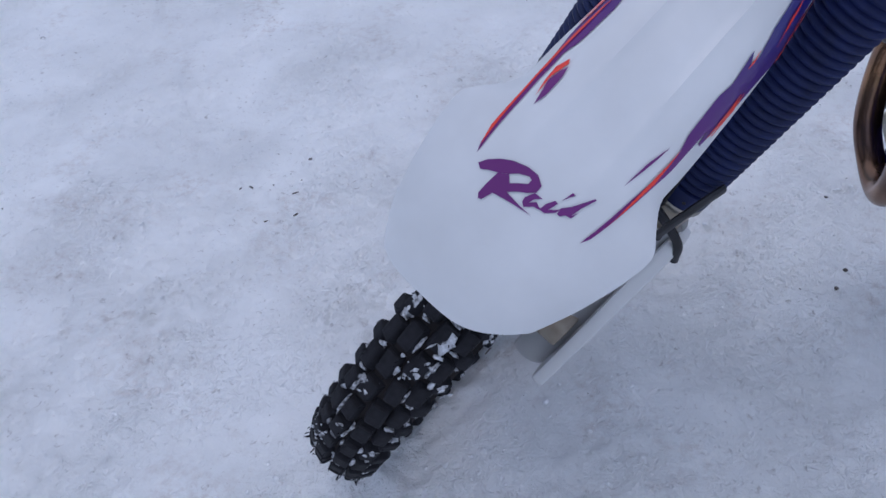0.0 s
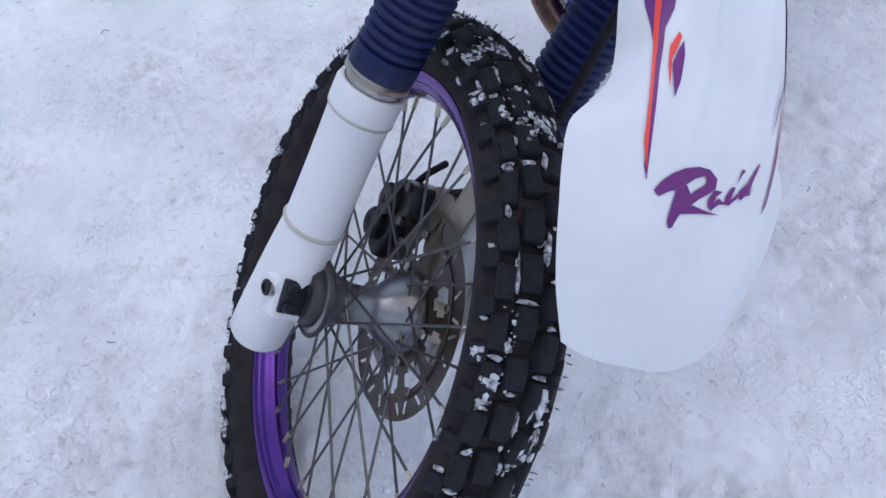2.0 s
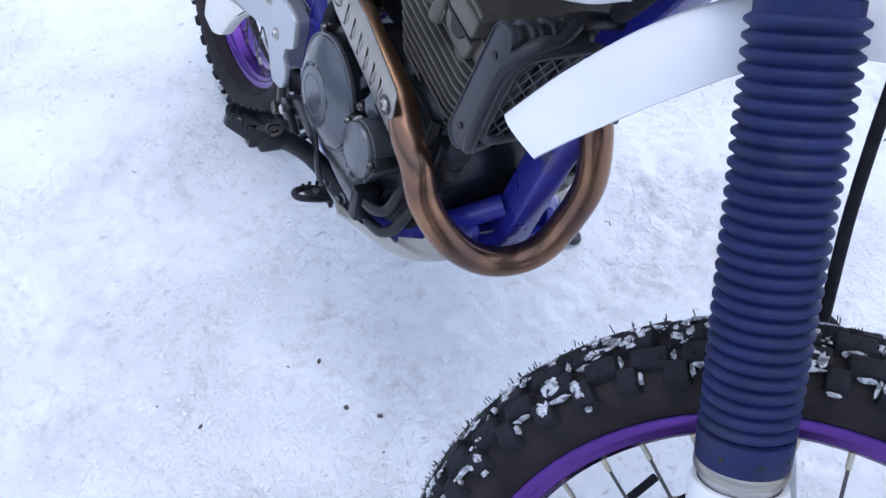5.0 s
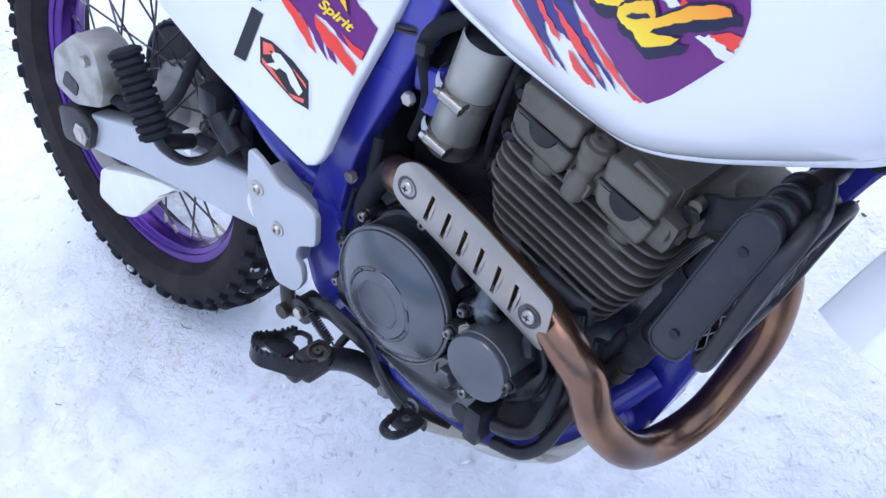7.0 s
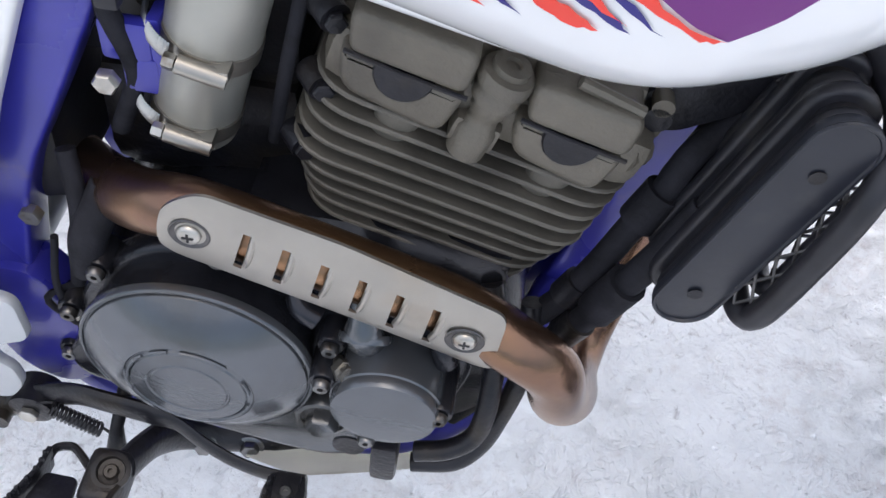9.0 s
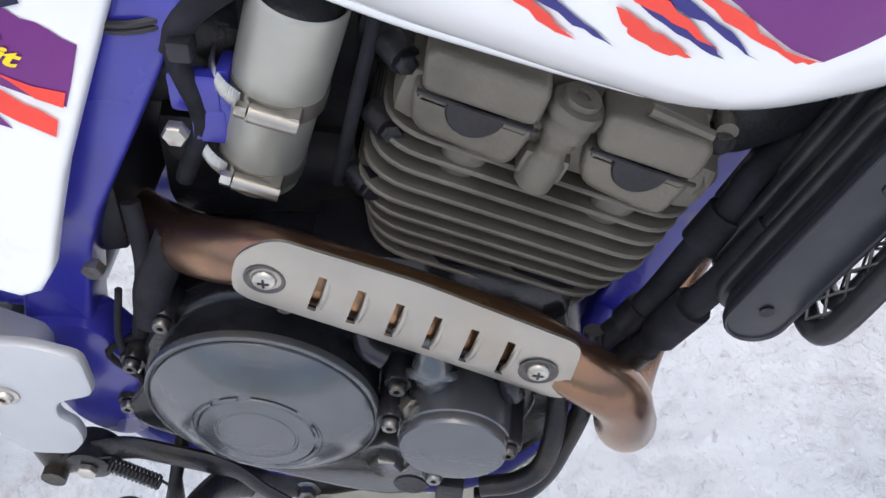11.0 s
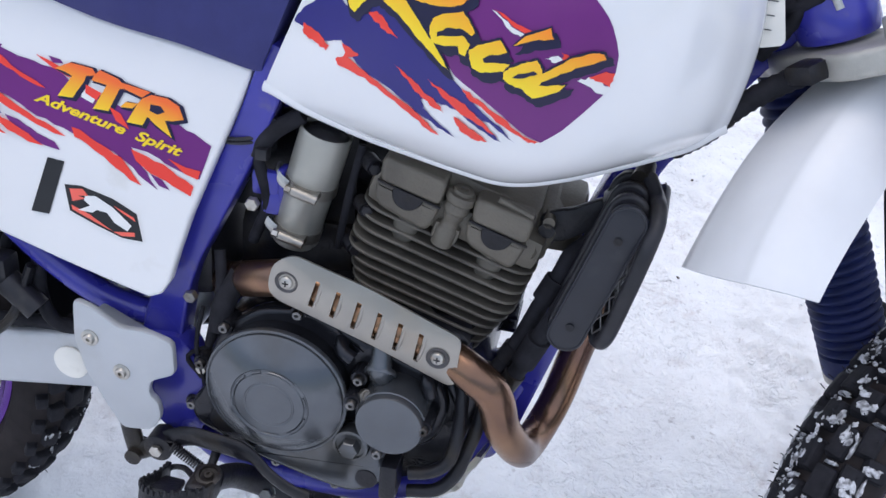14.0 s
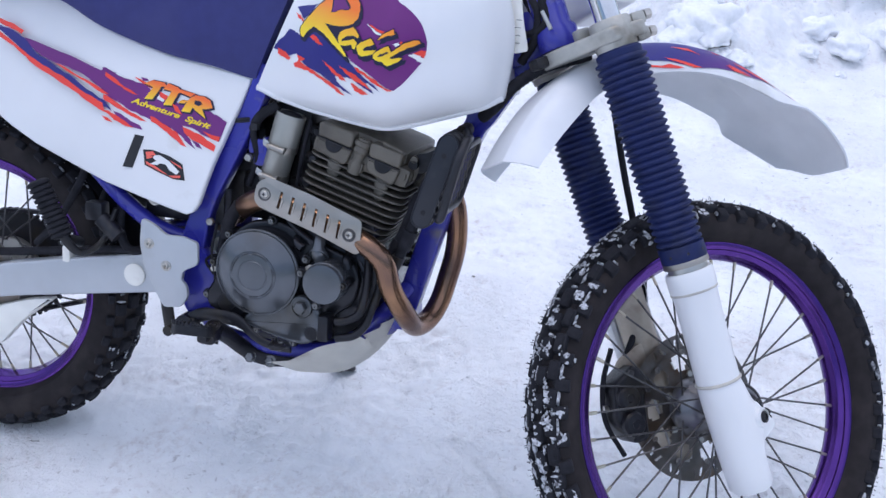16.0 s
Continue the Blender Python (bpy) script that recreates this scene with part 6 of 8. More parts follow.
def build_rear_fittings():
    # folded passenger footrest with ribbed rubber
    a, e = Vector((0.234, -0.182, 0.570)), Vector((0.282, -0.180, 0.476))
    b = bmesh.new()
    prof, h = [(0, 0), (0.012, 0), (0.016, 0.002)], 0.004
    while h < (e - a).length - 0.004:
        prof += [(0.0195, h), (0.0195, h + 0.0055), (0.016, h + 0.0065), (0.016, h + 0.0085)]
        h += 0.0095
    prof += [(0.012, h), (0, h)]
    lathe(b, prof, along(a, e - a), 20)
    rest = part("passenger_footrest", b, RUBBER, bike, "black ribbed rubber passenger footrest")
    b = bmesh.new()
    tube(b, spline([e - (e - a) * 0.2, e + Vector((0.006, 0.004, -0.012)), (0.300, -0.150, 0.440), (0.325, -0.125, 0.460), (0.345, -0.110, 0.520)], 5), 0.009, 10, flat=0.6)
    tube(b, [(0.285, -0.175, 0.47), (0.285, -0.135, 0.455)], 0.010, 10)
    part("footrest_bracket", b, GREASE, rest, "black footrest bracket")
    # inner mudguard over the rear wheel and the air box
    b = bmesh.new()
    n = 22
    rows = []
    for i in range(n + 1):
        a = radians(15 + 85 * i / n)
        r = 0.372
        rows.append([b.verts.new((0.0 + (r - 0.02 * abs(w) ** 3) * math.cos(a), 0.088 * w, 0.335 + (r - 0.02 * abs(w) ** 3) * math.sin(a))) for w in (-1, -0.8, -0.4, 0, 0.4, 0.8, 1)])
    for p, q in zip(rows, rows[1:]):
        for j in range(6):
            b.faces.new((p[j], p[j + 1], q[j + 1], q[j]))
    bmesh.ops.solidify(b, geom=b.faces[:], thickness=0.003)
    part("inner_mudguard", b, BLACKP, bike, "black inner rear mudguard")
    b = bmesh.new()
    block(b, (0.385, -0.088, 0.505), (0.545, 0.088, 0.760), None, 0.018)
    block(b, (0.535, -0.045, 0.600), (0.600, 0.045, 0.690), None, 0.016)
    part("air_box", b, BLACKP, bike, "black air box behind the side panel")
    # shock absorber
    b = bmesh.new()
    tube(b, [(0.400, 0, 0.38), (0.455, 0, 0.70)], 0.018, 16)
    part("shock_absorber", b, STEEL, bike, "rear shock absorber")
    b = bmesh.new()
    turns, pts = 7, []
    for i in range(turns * 16 + 1):
        a = 2 * math.pi * i / 16
        f = i / (turns * 16)
        pts.append((0.408 + 0.042 * f + 0.034 * math.cos(a), 0.034 * math.sin(a), 0.43 + 0.22 * f))
    tube(b, pts, 0.006, 8)
    part("shock_spring", b, BLUE, bike, "blue shock absorber spring")
    # hoses and brake parts behind the footrest
    for pts, r in (([(0.30, -0.105, 0.63), (0.27, -0.11, 0.56), (0.22, -0.105, 0.48), (0.17, -0.10, 0.43)], 0.007),
                   ([(0.36, -0.09, 0.60), (0.345, -0.10, 0.50), (0.36, -0.105, 0.45), (0.40, -0.10, 0.44)], 0.008),
                   ([(0.33, -0.07, 0.60), (0.30, -0.09, 0.52), (0.31, -0.10, 0.46)], 0.006)):
        b = bmesh.new()
        tube(b, spline(pts, 6), r, 10)
        part("rear_hose", b, RUBBER, bike, "black rubber hose by the rear wheel")
    b = bmesh.new()
    tube(b, [(0.318, -0.118, 0.500), (0.352, -0.118, 0.470)], 0.015, 16)
    block(b, (0.290, -0.128, 0.495), (0.325, -0.100, 0.530), None, 0.006)
    part("rear_master_cylinder", b, BLACKP, bike, "black rear brake master cylinder")
    b = bmesh.new()
    lathe(b, [(0, 0), (0.020, 0), (0.020, 0.006), (0.016, 0.009), (0, 0.009)], along((0.150, 0.075, 0.455), (0, -1, 0)), 24)
    part("reflector", b, AMBER, bike, "small amber reflector")


build_rear_fittings()


# ---- engine ----
ENG = Matrix(((0.961, 0, 0.276, 0.785), (0, 1, 0, 0), (-0.276, 0, 0.961, 0.620), (0, 0, 0, 1)))


def eng_slab(b, outline, y0, y1, bevel=0.003, seg=2):
    slab(b, outline, y0, y1, bevel, m=ENG, seg=seg)


def build_engine():
    # cylinder barrel and its fins
    b = bmesh.new()
    block(b, (-0.058, -0.085, -0.150), (0.062, 0.085, 0.03), ENG, 0.02)
    barrel = part("cylinder", b, FIN, bike, "grey brown finned engine cylinder")
    for i in range(13):
        v = 0.021 - 0.0125 * i
        short = 0.0050 * max(0, i - 4)
        b = bmesh.new()
        out = rounded([(-0.090 + short, -0.112 + short * 0.4), (0.093 - short * 0.6, -0.112 + short * 0.4), (0.093 - short * 0.6, 0.112 - short * 0.4), (-0.090 + short, 0.112 - short * 0.4)], 0.030, 6)
        c = bmesh.new()
        slab(c, out, -0.0017, 0.0017, 0.0009, seg=1)
        join(b, c, ENG @ Matrix.Translation((0.0, 0, v)) @ Matrix(((1, 0, 0, 0), (0, 0, 1, 0), (0, 1, 0, 0), (0, 0, 0, 1))))
        part("fin", b, FIN, barrel)
    # webs that tie the upper fins together
    for u in (-0.040, 0.048):
        b = bmesh.new()
        tube(b, [ENG @ Vector((u, -0.103, 0.028)), ENG @ Vector((u, -0.104, 0.016)), ENG @ Vector((u, -0.101, 0.002)), ENG @ Vector((u, -0.096, -0.012))], [0.014, 0.013, 0.011, 0.007], 14, flat=0.55, up=ENG.to_3x3() @ Vector((1, 0, 0)))
        part("fin_web", b, FIN, barrel)
    # head with two rocker boxes
    b = bmesh.new()
    block(b, (-0.088, -0.108, 0.024), (0.090, 0.108, 0.060), ENG, 0.012)
    block(b, (-0.070, -0.098, 0.050), (0.074, 0.098, 0.086), ENG, 0.014)
    head = part("cylinder_head", b, ENGINE, bike, "bronze grey cylinder head")
    for u0, u1, v0 in ((-0.084, -0.017, -0.002), (0.009, 0.071, -0.003)):
        b = bmesh.new()
        eng_slab(b, rounded([(u0, 0.084 + v0), (u1 - 0.002, 0.086 + v0), (u1, 0.057), (u0 + 0.006, 0.0565)], [0.010, 0.008, 0.008, 0.006], 4), -0.121, -0.060, 0.005, 3)
        part("rocker_cover", b, ENGINE, head, "bronze grey rocker cover")
        b = bmesh.new()
        eng_slab(b, rounded([(u0 + 0.002, 0.0555), (u1 + 0.001, 0.0545), (u1 - 0.002, 0.024), (u0 + 0.008, 0.030)], [0.006, 0.006, 0.010, 0.012], 4), -0.118, -0.060, 0.005, 3)
        part("head_block", b, ENGINE, head)
        # black half-round plug at the joint
        b = bmesh.new()
        mid = (u0 + u1) / 2 + 0.002
        arc = [(mid + 0.0155 * math.cos(a), 0.0555 + 0.0175 * math.sin(a)) for a in [math.pi + math.pi * i / 14 for i in range(15)]]
        eng_slab(b, arc, -0.1205, -0.105, 0.001, 1)
        part("half_moon_plug", b, GREASE, head, "black half-round rubber plug")
        b = bmesh.new()
        tube(b, [ENG @ Vector((u0 + 0.004, -0.1195, 0.0562)), ENG @ Vector(((u0 + u1) / 2, -0.1205, 0.0558)), ENG @ Vector((u1 + 0.001, -0.1195, 0.0556))], 0.0014, 6)
        part("gasket", b, GREASE, head)
    # bolt tower between the covers
    b = bmesh.new()
    f = ENG @ Matrix.Translation((-0.0025, -0.112, 0.0))
    lathe(b, [(0.0105, 0.018), (0.0110, 0.036), (0.0085, 0.040), (0.0080, 0.046), (0.0098, 0.049), (0.0098, 0.055), (0.0125, 0.057), (0.0130, 0.061), (0.0118, 0.0635), (0.0118, 0.066), (0.0142, 0.068), (0.0147, 0.073), (0.0135, 0.0755), (0.0100, 0.0765), (0.0098, 0.080), (0.0045, 0.0805), (0.0040, 0.0785), (0, 0.0785)], f, 26)
    block(b, (-0.013, -0.004, 0.022), (0.013, 0.018, 0.040), f, 0.004)
    part("banjo_tower", b, ENGINE, head, "bronze grey oil union tower")
    # ribs on the front cover and the front lump of the head
    b = bmesh.new()
    tube(b, [ENG @ Vector((0.030, -0.113, 0.086)), ENG @ Vector((0.066, -0.113, 0.083))], 0.0035, 8)
    tube(b, [ENG @ Vector((0.074, -0.100, 0.045)), ENG @ Vector((0.084, -0.090, 0.045))], 0.012, 12)
    block(b, (0.070, -0.085, 0.035), (0.098, 0.085, 0.076), ENG, 0.014)
    tube(b, [ENG @ Vector((0.083, -0.070, 0.074)), ENG @ Vector((0.083, -0.092, 0.074))], 0.006, 14)
    block(b, (0.088, -0.045, 0.035), (0.112, 0.010, 0.072), ENG, 0.012)
    part("head_front", b, ENGINE, head)
    # bracket from the head to the frame and the cooler
    b = bmesh.new()
    slab(b, rounded([(0.874, 0.668), (0.890, 0.678), (0.904, 0.681), (0.931, 0.698), (0.946, 0.690), (0.928, 0.664), (0.898, 0.645), (0.880, 0.644)], 0.006), -0.082, -0.072, 0.003)
    tube(b, [(0.884, -0.092, 0.660), (0.884, -0.06, 0.660)], 0.008, 14)
    slab(b, rounded([(0.928, 0.698), (0.944, 0.716), (0.958, 0.724), (0.978, 0.718), (0.984, 0.702), (0.974, 0.700), (0.956, 0.708), (0.944, 0.694)], 0.006), -0.096, -0.066, 0.004)
    part("head_bracket", b, GREASE, bike, "black engine bracket")
    b = bmesh.new()
    block(b, (0.862, -0.045, 0.612), (0.918, 0.035, 0.668), None, 0.014)
    part("exhaust_port", b, ENGINE, head)

    # crankcase
    b = bmesh.new()
    out = [(0.532, 0.372), (0.538, 0.440), (0.560, 0.494), (0.600, 0.524), (0.650, 0.542), (0.722, 0.536), (0.790, 0.525), (0.838, 0.500), (0.848, 0.450), (0.832, 0.390), (0.790, 0.340), (0.706, 0.314), (0.606, 0.322), (0.556, 0.345)]
    slab(b, rounded(out, 0.02, 3), -0.118, 0.125, 0.012)
    block(b, (0.66, -0.105, 0.50), (0.83, 0.105, 0.555), None, 0.015)
    case = part("crankcase", b, CASE, bike, "dark grey engine crankcase")
    b = bmesh.new()
    out = [(0.566, 0.360), (0.538, 0.372), (0.532, 0.396), (0.550, 0.424), (0.556, 0.470), (0.572, 0.504), (0.612, 0.536), (0.662, 0.546), (0.706, 0.530), (0.742, 0.514), (0.800, 0.496), (0.818, 0.460), (0.808, 0.414), (0.776, 0.392), (0.758, 0.350), (0.722, 0.326), (0.668, 0.330), (0.610, 0.348)]
    slab(b, rounded(out, 0.016, 4), -0.132, -0.112, 0.006, seg=3)
    part("clutch_case", b, CASE, case, "dark grey outer case")
    # lower flank of the case, swelling out under the clutch
    b = bmesh.new()
    slab(b, rounded([(0.600, 0.356), (0.690, 0.334), (0.728, 0.330), (0.764, 0.356), (0.752, 0.402), (0.716, 0.424), (0.640, 0.392)], 0.022, 4), -0.146, -0.120, 0.009, seg=4)
    part("case_flank", b, COVER, case)
    b = bmesh.new()
    f = along((0.6400, -0.124, 0.4542), (0, -1, 0))
    lathe(b, [(0.0730, 0.0), (0.0742, 0.0272)], f, 96)
    part("cover_wall", b, CASE, case, smooth=30)
    b = bmesh.new()
    lathe(b, [(0.0740, 0.0262), (0.0764, 0.0276), (0.0766, 0.0312), (0.0762, 0.0328), (0.0752, 0.0336), (0.0738, 0.0336), (0.0732, 0.0322), (0.0724, 0.0322), (0.0718, 0.0344), (0.066, 0.0388), (0.056, 0.0444), (0.047, 0.0490), (0.0418, 0.0508), (0.0408, 0.0500),
              (0.0374, 0.0506), (0.0364, 0.0518), (0.0270, 0.0526), (0.0262, 0.0518), (0.0250, 0.0518), (0.0242, 0.0526), (0, 0.0530)], f, 96)
    cover = part("clutch_cover", b, COVER, case, "round grey clutch cover with worn rings", smooth=30)
    # broken rings cast in the cover
    for r0, a0, a1 in ((0.0388, 48, 92), (0.0388, 104, 122), (0.0388, 132, 178), (0.0388, 5, 24), (0.0388, 196, 250), (0.0388, 262, 285), (0.0388, 300, 345)):
        pts = [f @ Vector((r0 * math.cos(radians(a)), r0 * math.sin(radians(a)), 0.0512)) for a in np.linspace(a0, a1, 12)]
        b = bmesh.new()
        tube(b, pts, 0.0011, 6)
        part("cast_ring", b, COVER, cover)
    # deep drum of the oil filter with a flat lid
    b = bmesh.new()
    f2 = along((0.7640, -0.118, 0.4555), (0, -1, 0))
    lathe(b, [(0.0385, 0.0), (0.0370, 0.020), (0.0365, 0.044), (0.0362, 0.0470), (0.0352, 0.0480)], f2, 48)
    lathe(b, [(0.0352, 0.0480), (0.0350, 0.0530), (0.0338, 0.0556), (0.0300, 0.0564), (0, 0.0566)], f2, 48)
    part("oil_filter_cover", b, COVER, case, "round grey oil filter cover", smooth=30)
    # cast union and pipe stub above the filter drum
    b = bmesh.new()
    tube(b, spline([(0.7440, -0.120, 0.540), (0.7450, -0.138, 0.524), (0.7455, -0.146, 0.504), (0.7470, -0.140, 0.488)], 5), [0.0105] * 9 + [0.0125] * 7, 18)
    lathe(b, [(0, 0), (0.0165, 0), (0.0175, 0.003), (0.0165, 0.006), (0, 0.006)], along((0.7460, -0.143, 0.500), (0.05, -0.75, -0.66)), 24)
    part("cast_union", b, COVER, case, "grey cast oil union")
    b = bmesh.new()
    tube(b, [(0.7300, -0.150, 0.4700), (0.7400, -0.163, 0.4780)], 0.0062, 12)
    tube(b, [(0.7335, -0.1545, 0.4728), (0.7368, -0.1590, 0.4755)], 0.0080, 6)
    part("union_nut", b, STEEL, case, "bright steel union nut")
    for pts, r0 in (([(0.700, -0.118, 0.524), (0.704, -0.138, 0.512), (0.716, -0.142, 0.505)], 0.0085), ([(0.790, -0.122, 0.500), (0.794, -0.140, 0.494), (0.798, -0.142, 0.480)], 0.0080), ([(0.676, -0.118, 0.548), (0.700, -0.126, 0.530), (0.726, -0.126, 0.512)], 0.0075)):
        b = bmesh.new()
        tube(b, spline(pts, 5), r0, 12)
        part("case_rib", b, CASE, case)
    b = bmesh.new()
    lathe(b, [(0, 0), (0.0195, 0), (0.0205, 0.006), (0.0205, 0.014), (0.0190, 0.017), (0.0160, 0.0175), (0.0156, 0.0155), (0, 0.0155)], along((0.7215, -0.138, 0.4040), (0, -1, 0)), 32)
    bolt(b, (0.7215, -0.152, 0.4040), (0, -1, 0), 0.0115, 0.012)
    part("drain_plug", b, COVER, case, "grey hexagon oil plug")
    # socket screws round the case, each at the end of a cast boss
    for x, y, z in ((0.5777, 0.1375, 0.5103), (0.6560, 0.1375, 0.5440), (0.7253, 0.1500, 0.4885), (0.7228, 0.1640, 0.4680), (0.7987, 0.1680, 0.4573), (0.7936, 0.1380, 0.4852), (0.7542, 0.1690, 0.4163),
                    (0.7020, 0.1330, 0.3300), (0.6340, 0.1330, 0.3440), (0.5332, 0.1260, 0.3922), (0.5480, 0.1330, 0.4550)):
        b = bmesh.new()
        lathe(b, [(0.0098, 0), (0.0090, y - 0.117), (0.0082, y - 0.115), (0, y - 0.115)], along((x, -0.115, z), (0, -1, 0)), 18)
        part("screw_boss", b, CASE, case)
        b = bmesh.new()
        bolt(b, (x, -y, z), (0, -1, 0), 0.0058, 0.006, False)
        part("case_screw", b, CASESCREW, case)
    # thin black discs on the surface paint the shade of two recesses
    for x, y, z, r in ((0.5735, 0.1322, 0.3845, 0.017), (0.7388, 0.1462, 0.3561, 0.012)):
        b = bmesh.new()
        lathe(b, [(0, 0), (r, 0), (r, 0.0008), (0, 0.0008)], along((x, -y, z), (0, -1, 0)), 24)
        part("recess_shade", b, GREASE, case)
    for pts, r in (([(0.800, -0.110, 0.500), (0.820, -0.115, 0.470), (0.835, -0.110, 0.430)], 0.007), ([(0.815, -0.10, 0.45), (0.83, -0.105, 0.40), (0.81, -0.11, 0.36)], 0.008)):
        b = bmesh.new()
        tube(b, spline(pts, 5), r, 10)
        part("case_rib", b, CASE, case)


build_engine()


def build_exhaust():
    run = [(0.500, -0.020, 0.500), (0.545, -0.062, 0.520), (0.580, -0.098, 0.546), (0.612, -0.124, 0.568), (0.648, -0.136, 0.580), (0.705, -0.1405, 0.568), (0.765, -0.1420, 0.550), (0.800, -0.1440, 0.539), (0.8360, -0.1535, 0.5260), (0.8615, -0.1500, 0.5009), (0.8745, -0.1357, 0.4514), (0.8920, -0.1002, 0.4009), (0.8990, -0.0539, 0.3673), (0.9106, -0.0130, 0.3662), (0.9231, 0.0139, 0.3910), (0.9330, 0.0283, 0.4362), (0.9433, 0.0329, 0.5018), (0.940, 0.018, 0.575), (0.915, 0.005, 0.625)]
    b = bmesh.new()
    tube(b, spline(run, 7), 0.0188, 22)
    pipe = part("exhaust_pipe", b, COPPER, bike, "heat-browned steel exhaust pipe", smooth=60)
    # slotted heat shield
    out = rounded([(0.634, 0.594), (0.639, 0.613), (0.657, 0.6235), (0.734, 0.6030), (0.826, 0.571), (0.8235, 0.517), (0.815, 0.5125), (0.740, 0.541), (0.642, 0.570), (0.634, 0.579)], [0.012, 0.012, 0.012, 0.01, 0.008, 0.006, 0.004, 0.01, 0.012, 0.010], 4)
    slots = []
    for i in range(6):
        top, low = Vector((0.6840 + 0.0207 * i, 0.6015 - 0.0066 * i)), Vector((0.6762 + 0.0214 * i, 0.5725 - 0.0073 * i))
        w = Vector((0.0023, -0.0007))
        slots.append([tuple(low - w), tuple(low + w), tuple(top + w), tuple(top - w)])

    def curl(x, y, z):
        mid = 0.597 - (x - 0.65) * 0.295
        off = (z - mid) / 0.027
        return Vector((x, y - 0.162 - (x - 0.65) * 0.035 + 0.0035 * max(0, abs(off) - 0.35) ** 2 * 2, z))

    b = bmesh.new()
    slab(b, out, -0.0015, 0.0005, 0, shape=curl, holes=slots)
    shield = part("heat_shield", b, STEEL, bike, "brushed steel heat shield with six slots", smooth=40)
    for i in range(6):
        b = bmesh.new()
        # raised louvre lip beside each slot
        x, z = 0.6838 + 0.02105 * i, 0.5865 - 0.00695 * i
        tube(b, spline([curl(x - 0.0032, 0.0008, z - 0.0140), curl(x, -0.0012, z - 0.002), curl(x + 0.0034, 0.0008, z + 0.0135)], 4), 0.0021, 8)
        part("louvre", b, STEEL, shield)
    for x, z in ((0.6521, 0.5942), (0.8050, 0.5456)):
        p = curl(x, -0.0015, z)
        f = along(p, (0, -1, 0))
        b = bmesh.new()
        lathe(b, [(0.0045, -0.002), (0.0112, -0.0006), (0.0115, 0.0004), (0.0106, 0.0010), (0.0094, 0.0002), (0.0078, -0.0004), (0.0055, 0.0000)], f, 28)
        part("washer", b, SPOKEM, shield, "dark dished washer")
        b = lathe(bmesh.new(), [(0.0070, -0.0004), (0.0068, 0.0008), (0.0062, 0.0022), (0.0048, 0.0032), (0, 0.0035)], f, 28)
        part("shield_screw", b, BOLT, shield, "zinc cross-head screw")
        # black bars on the uncut head paint the shade of its cross recess
        f = along(p + Vector((0, -0.0034, 0)), (0, -1, 0))
        b = bmesh.new()
        block(b, (-0.0032, -0.0007, -0.0004), (0.0032, 0.0007, 0.0004), f, 0)
        block(b, (-0.0007, -0.0032, -0.0004), (0.0007, 0.0032, 0.0004), f, 0)
        part("cross_recess_shade", b, GREASE, shield)


build_exhaust()


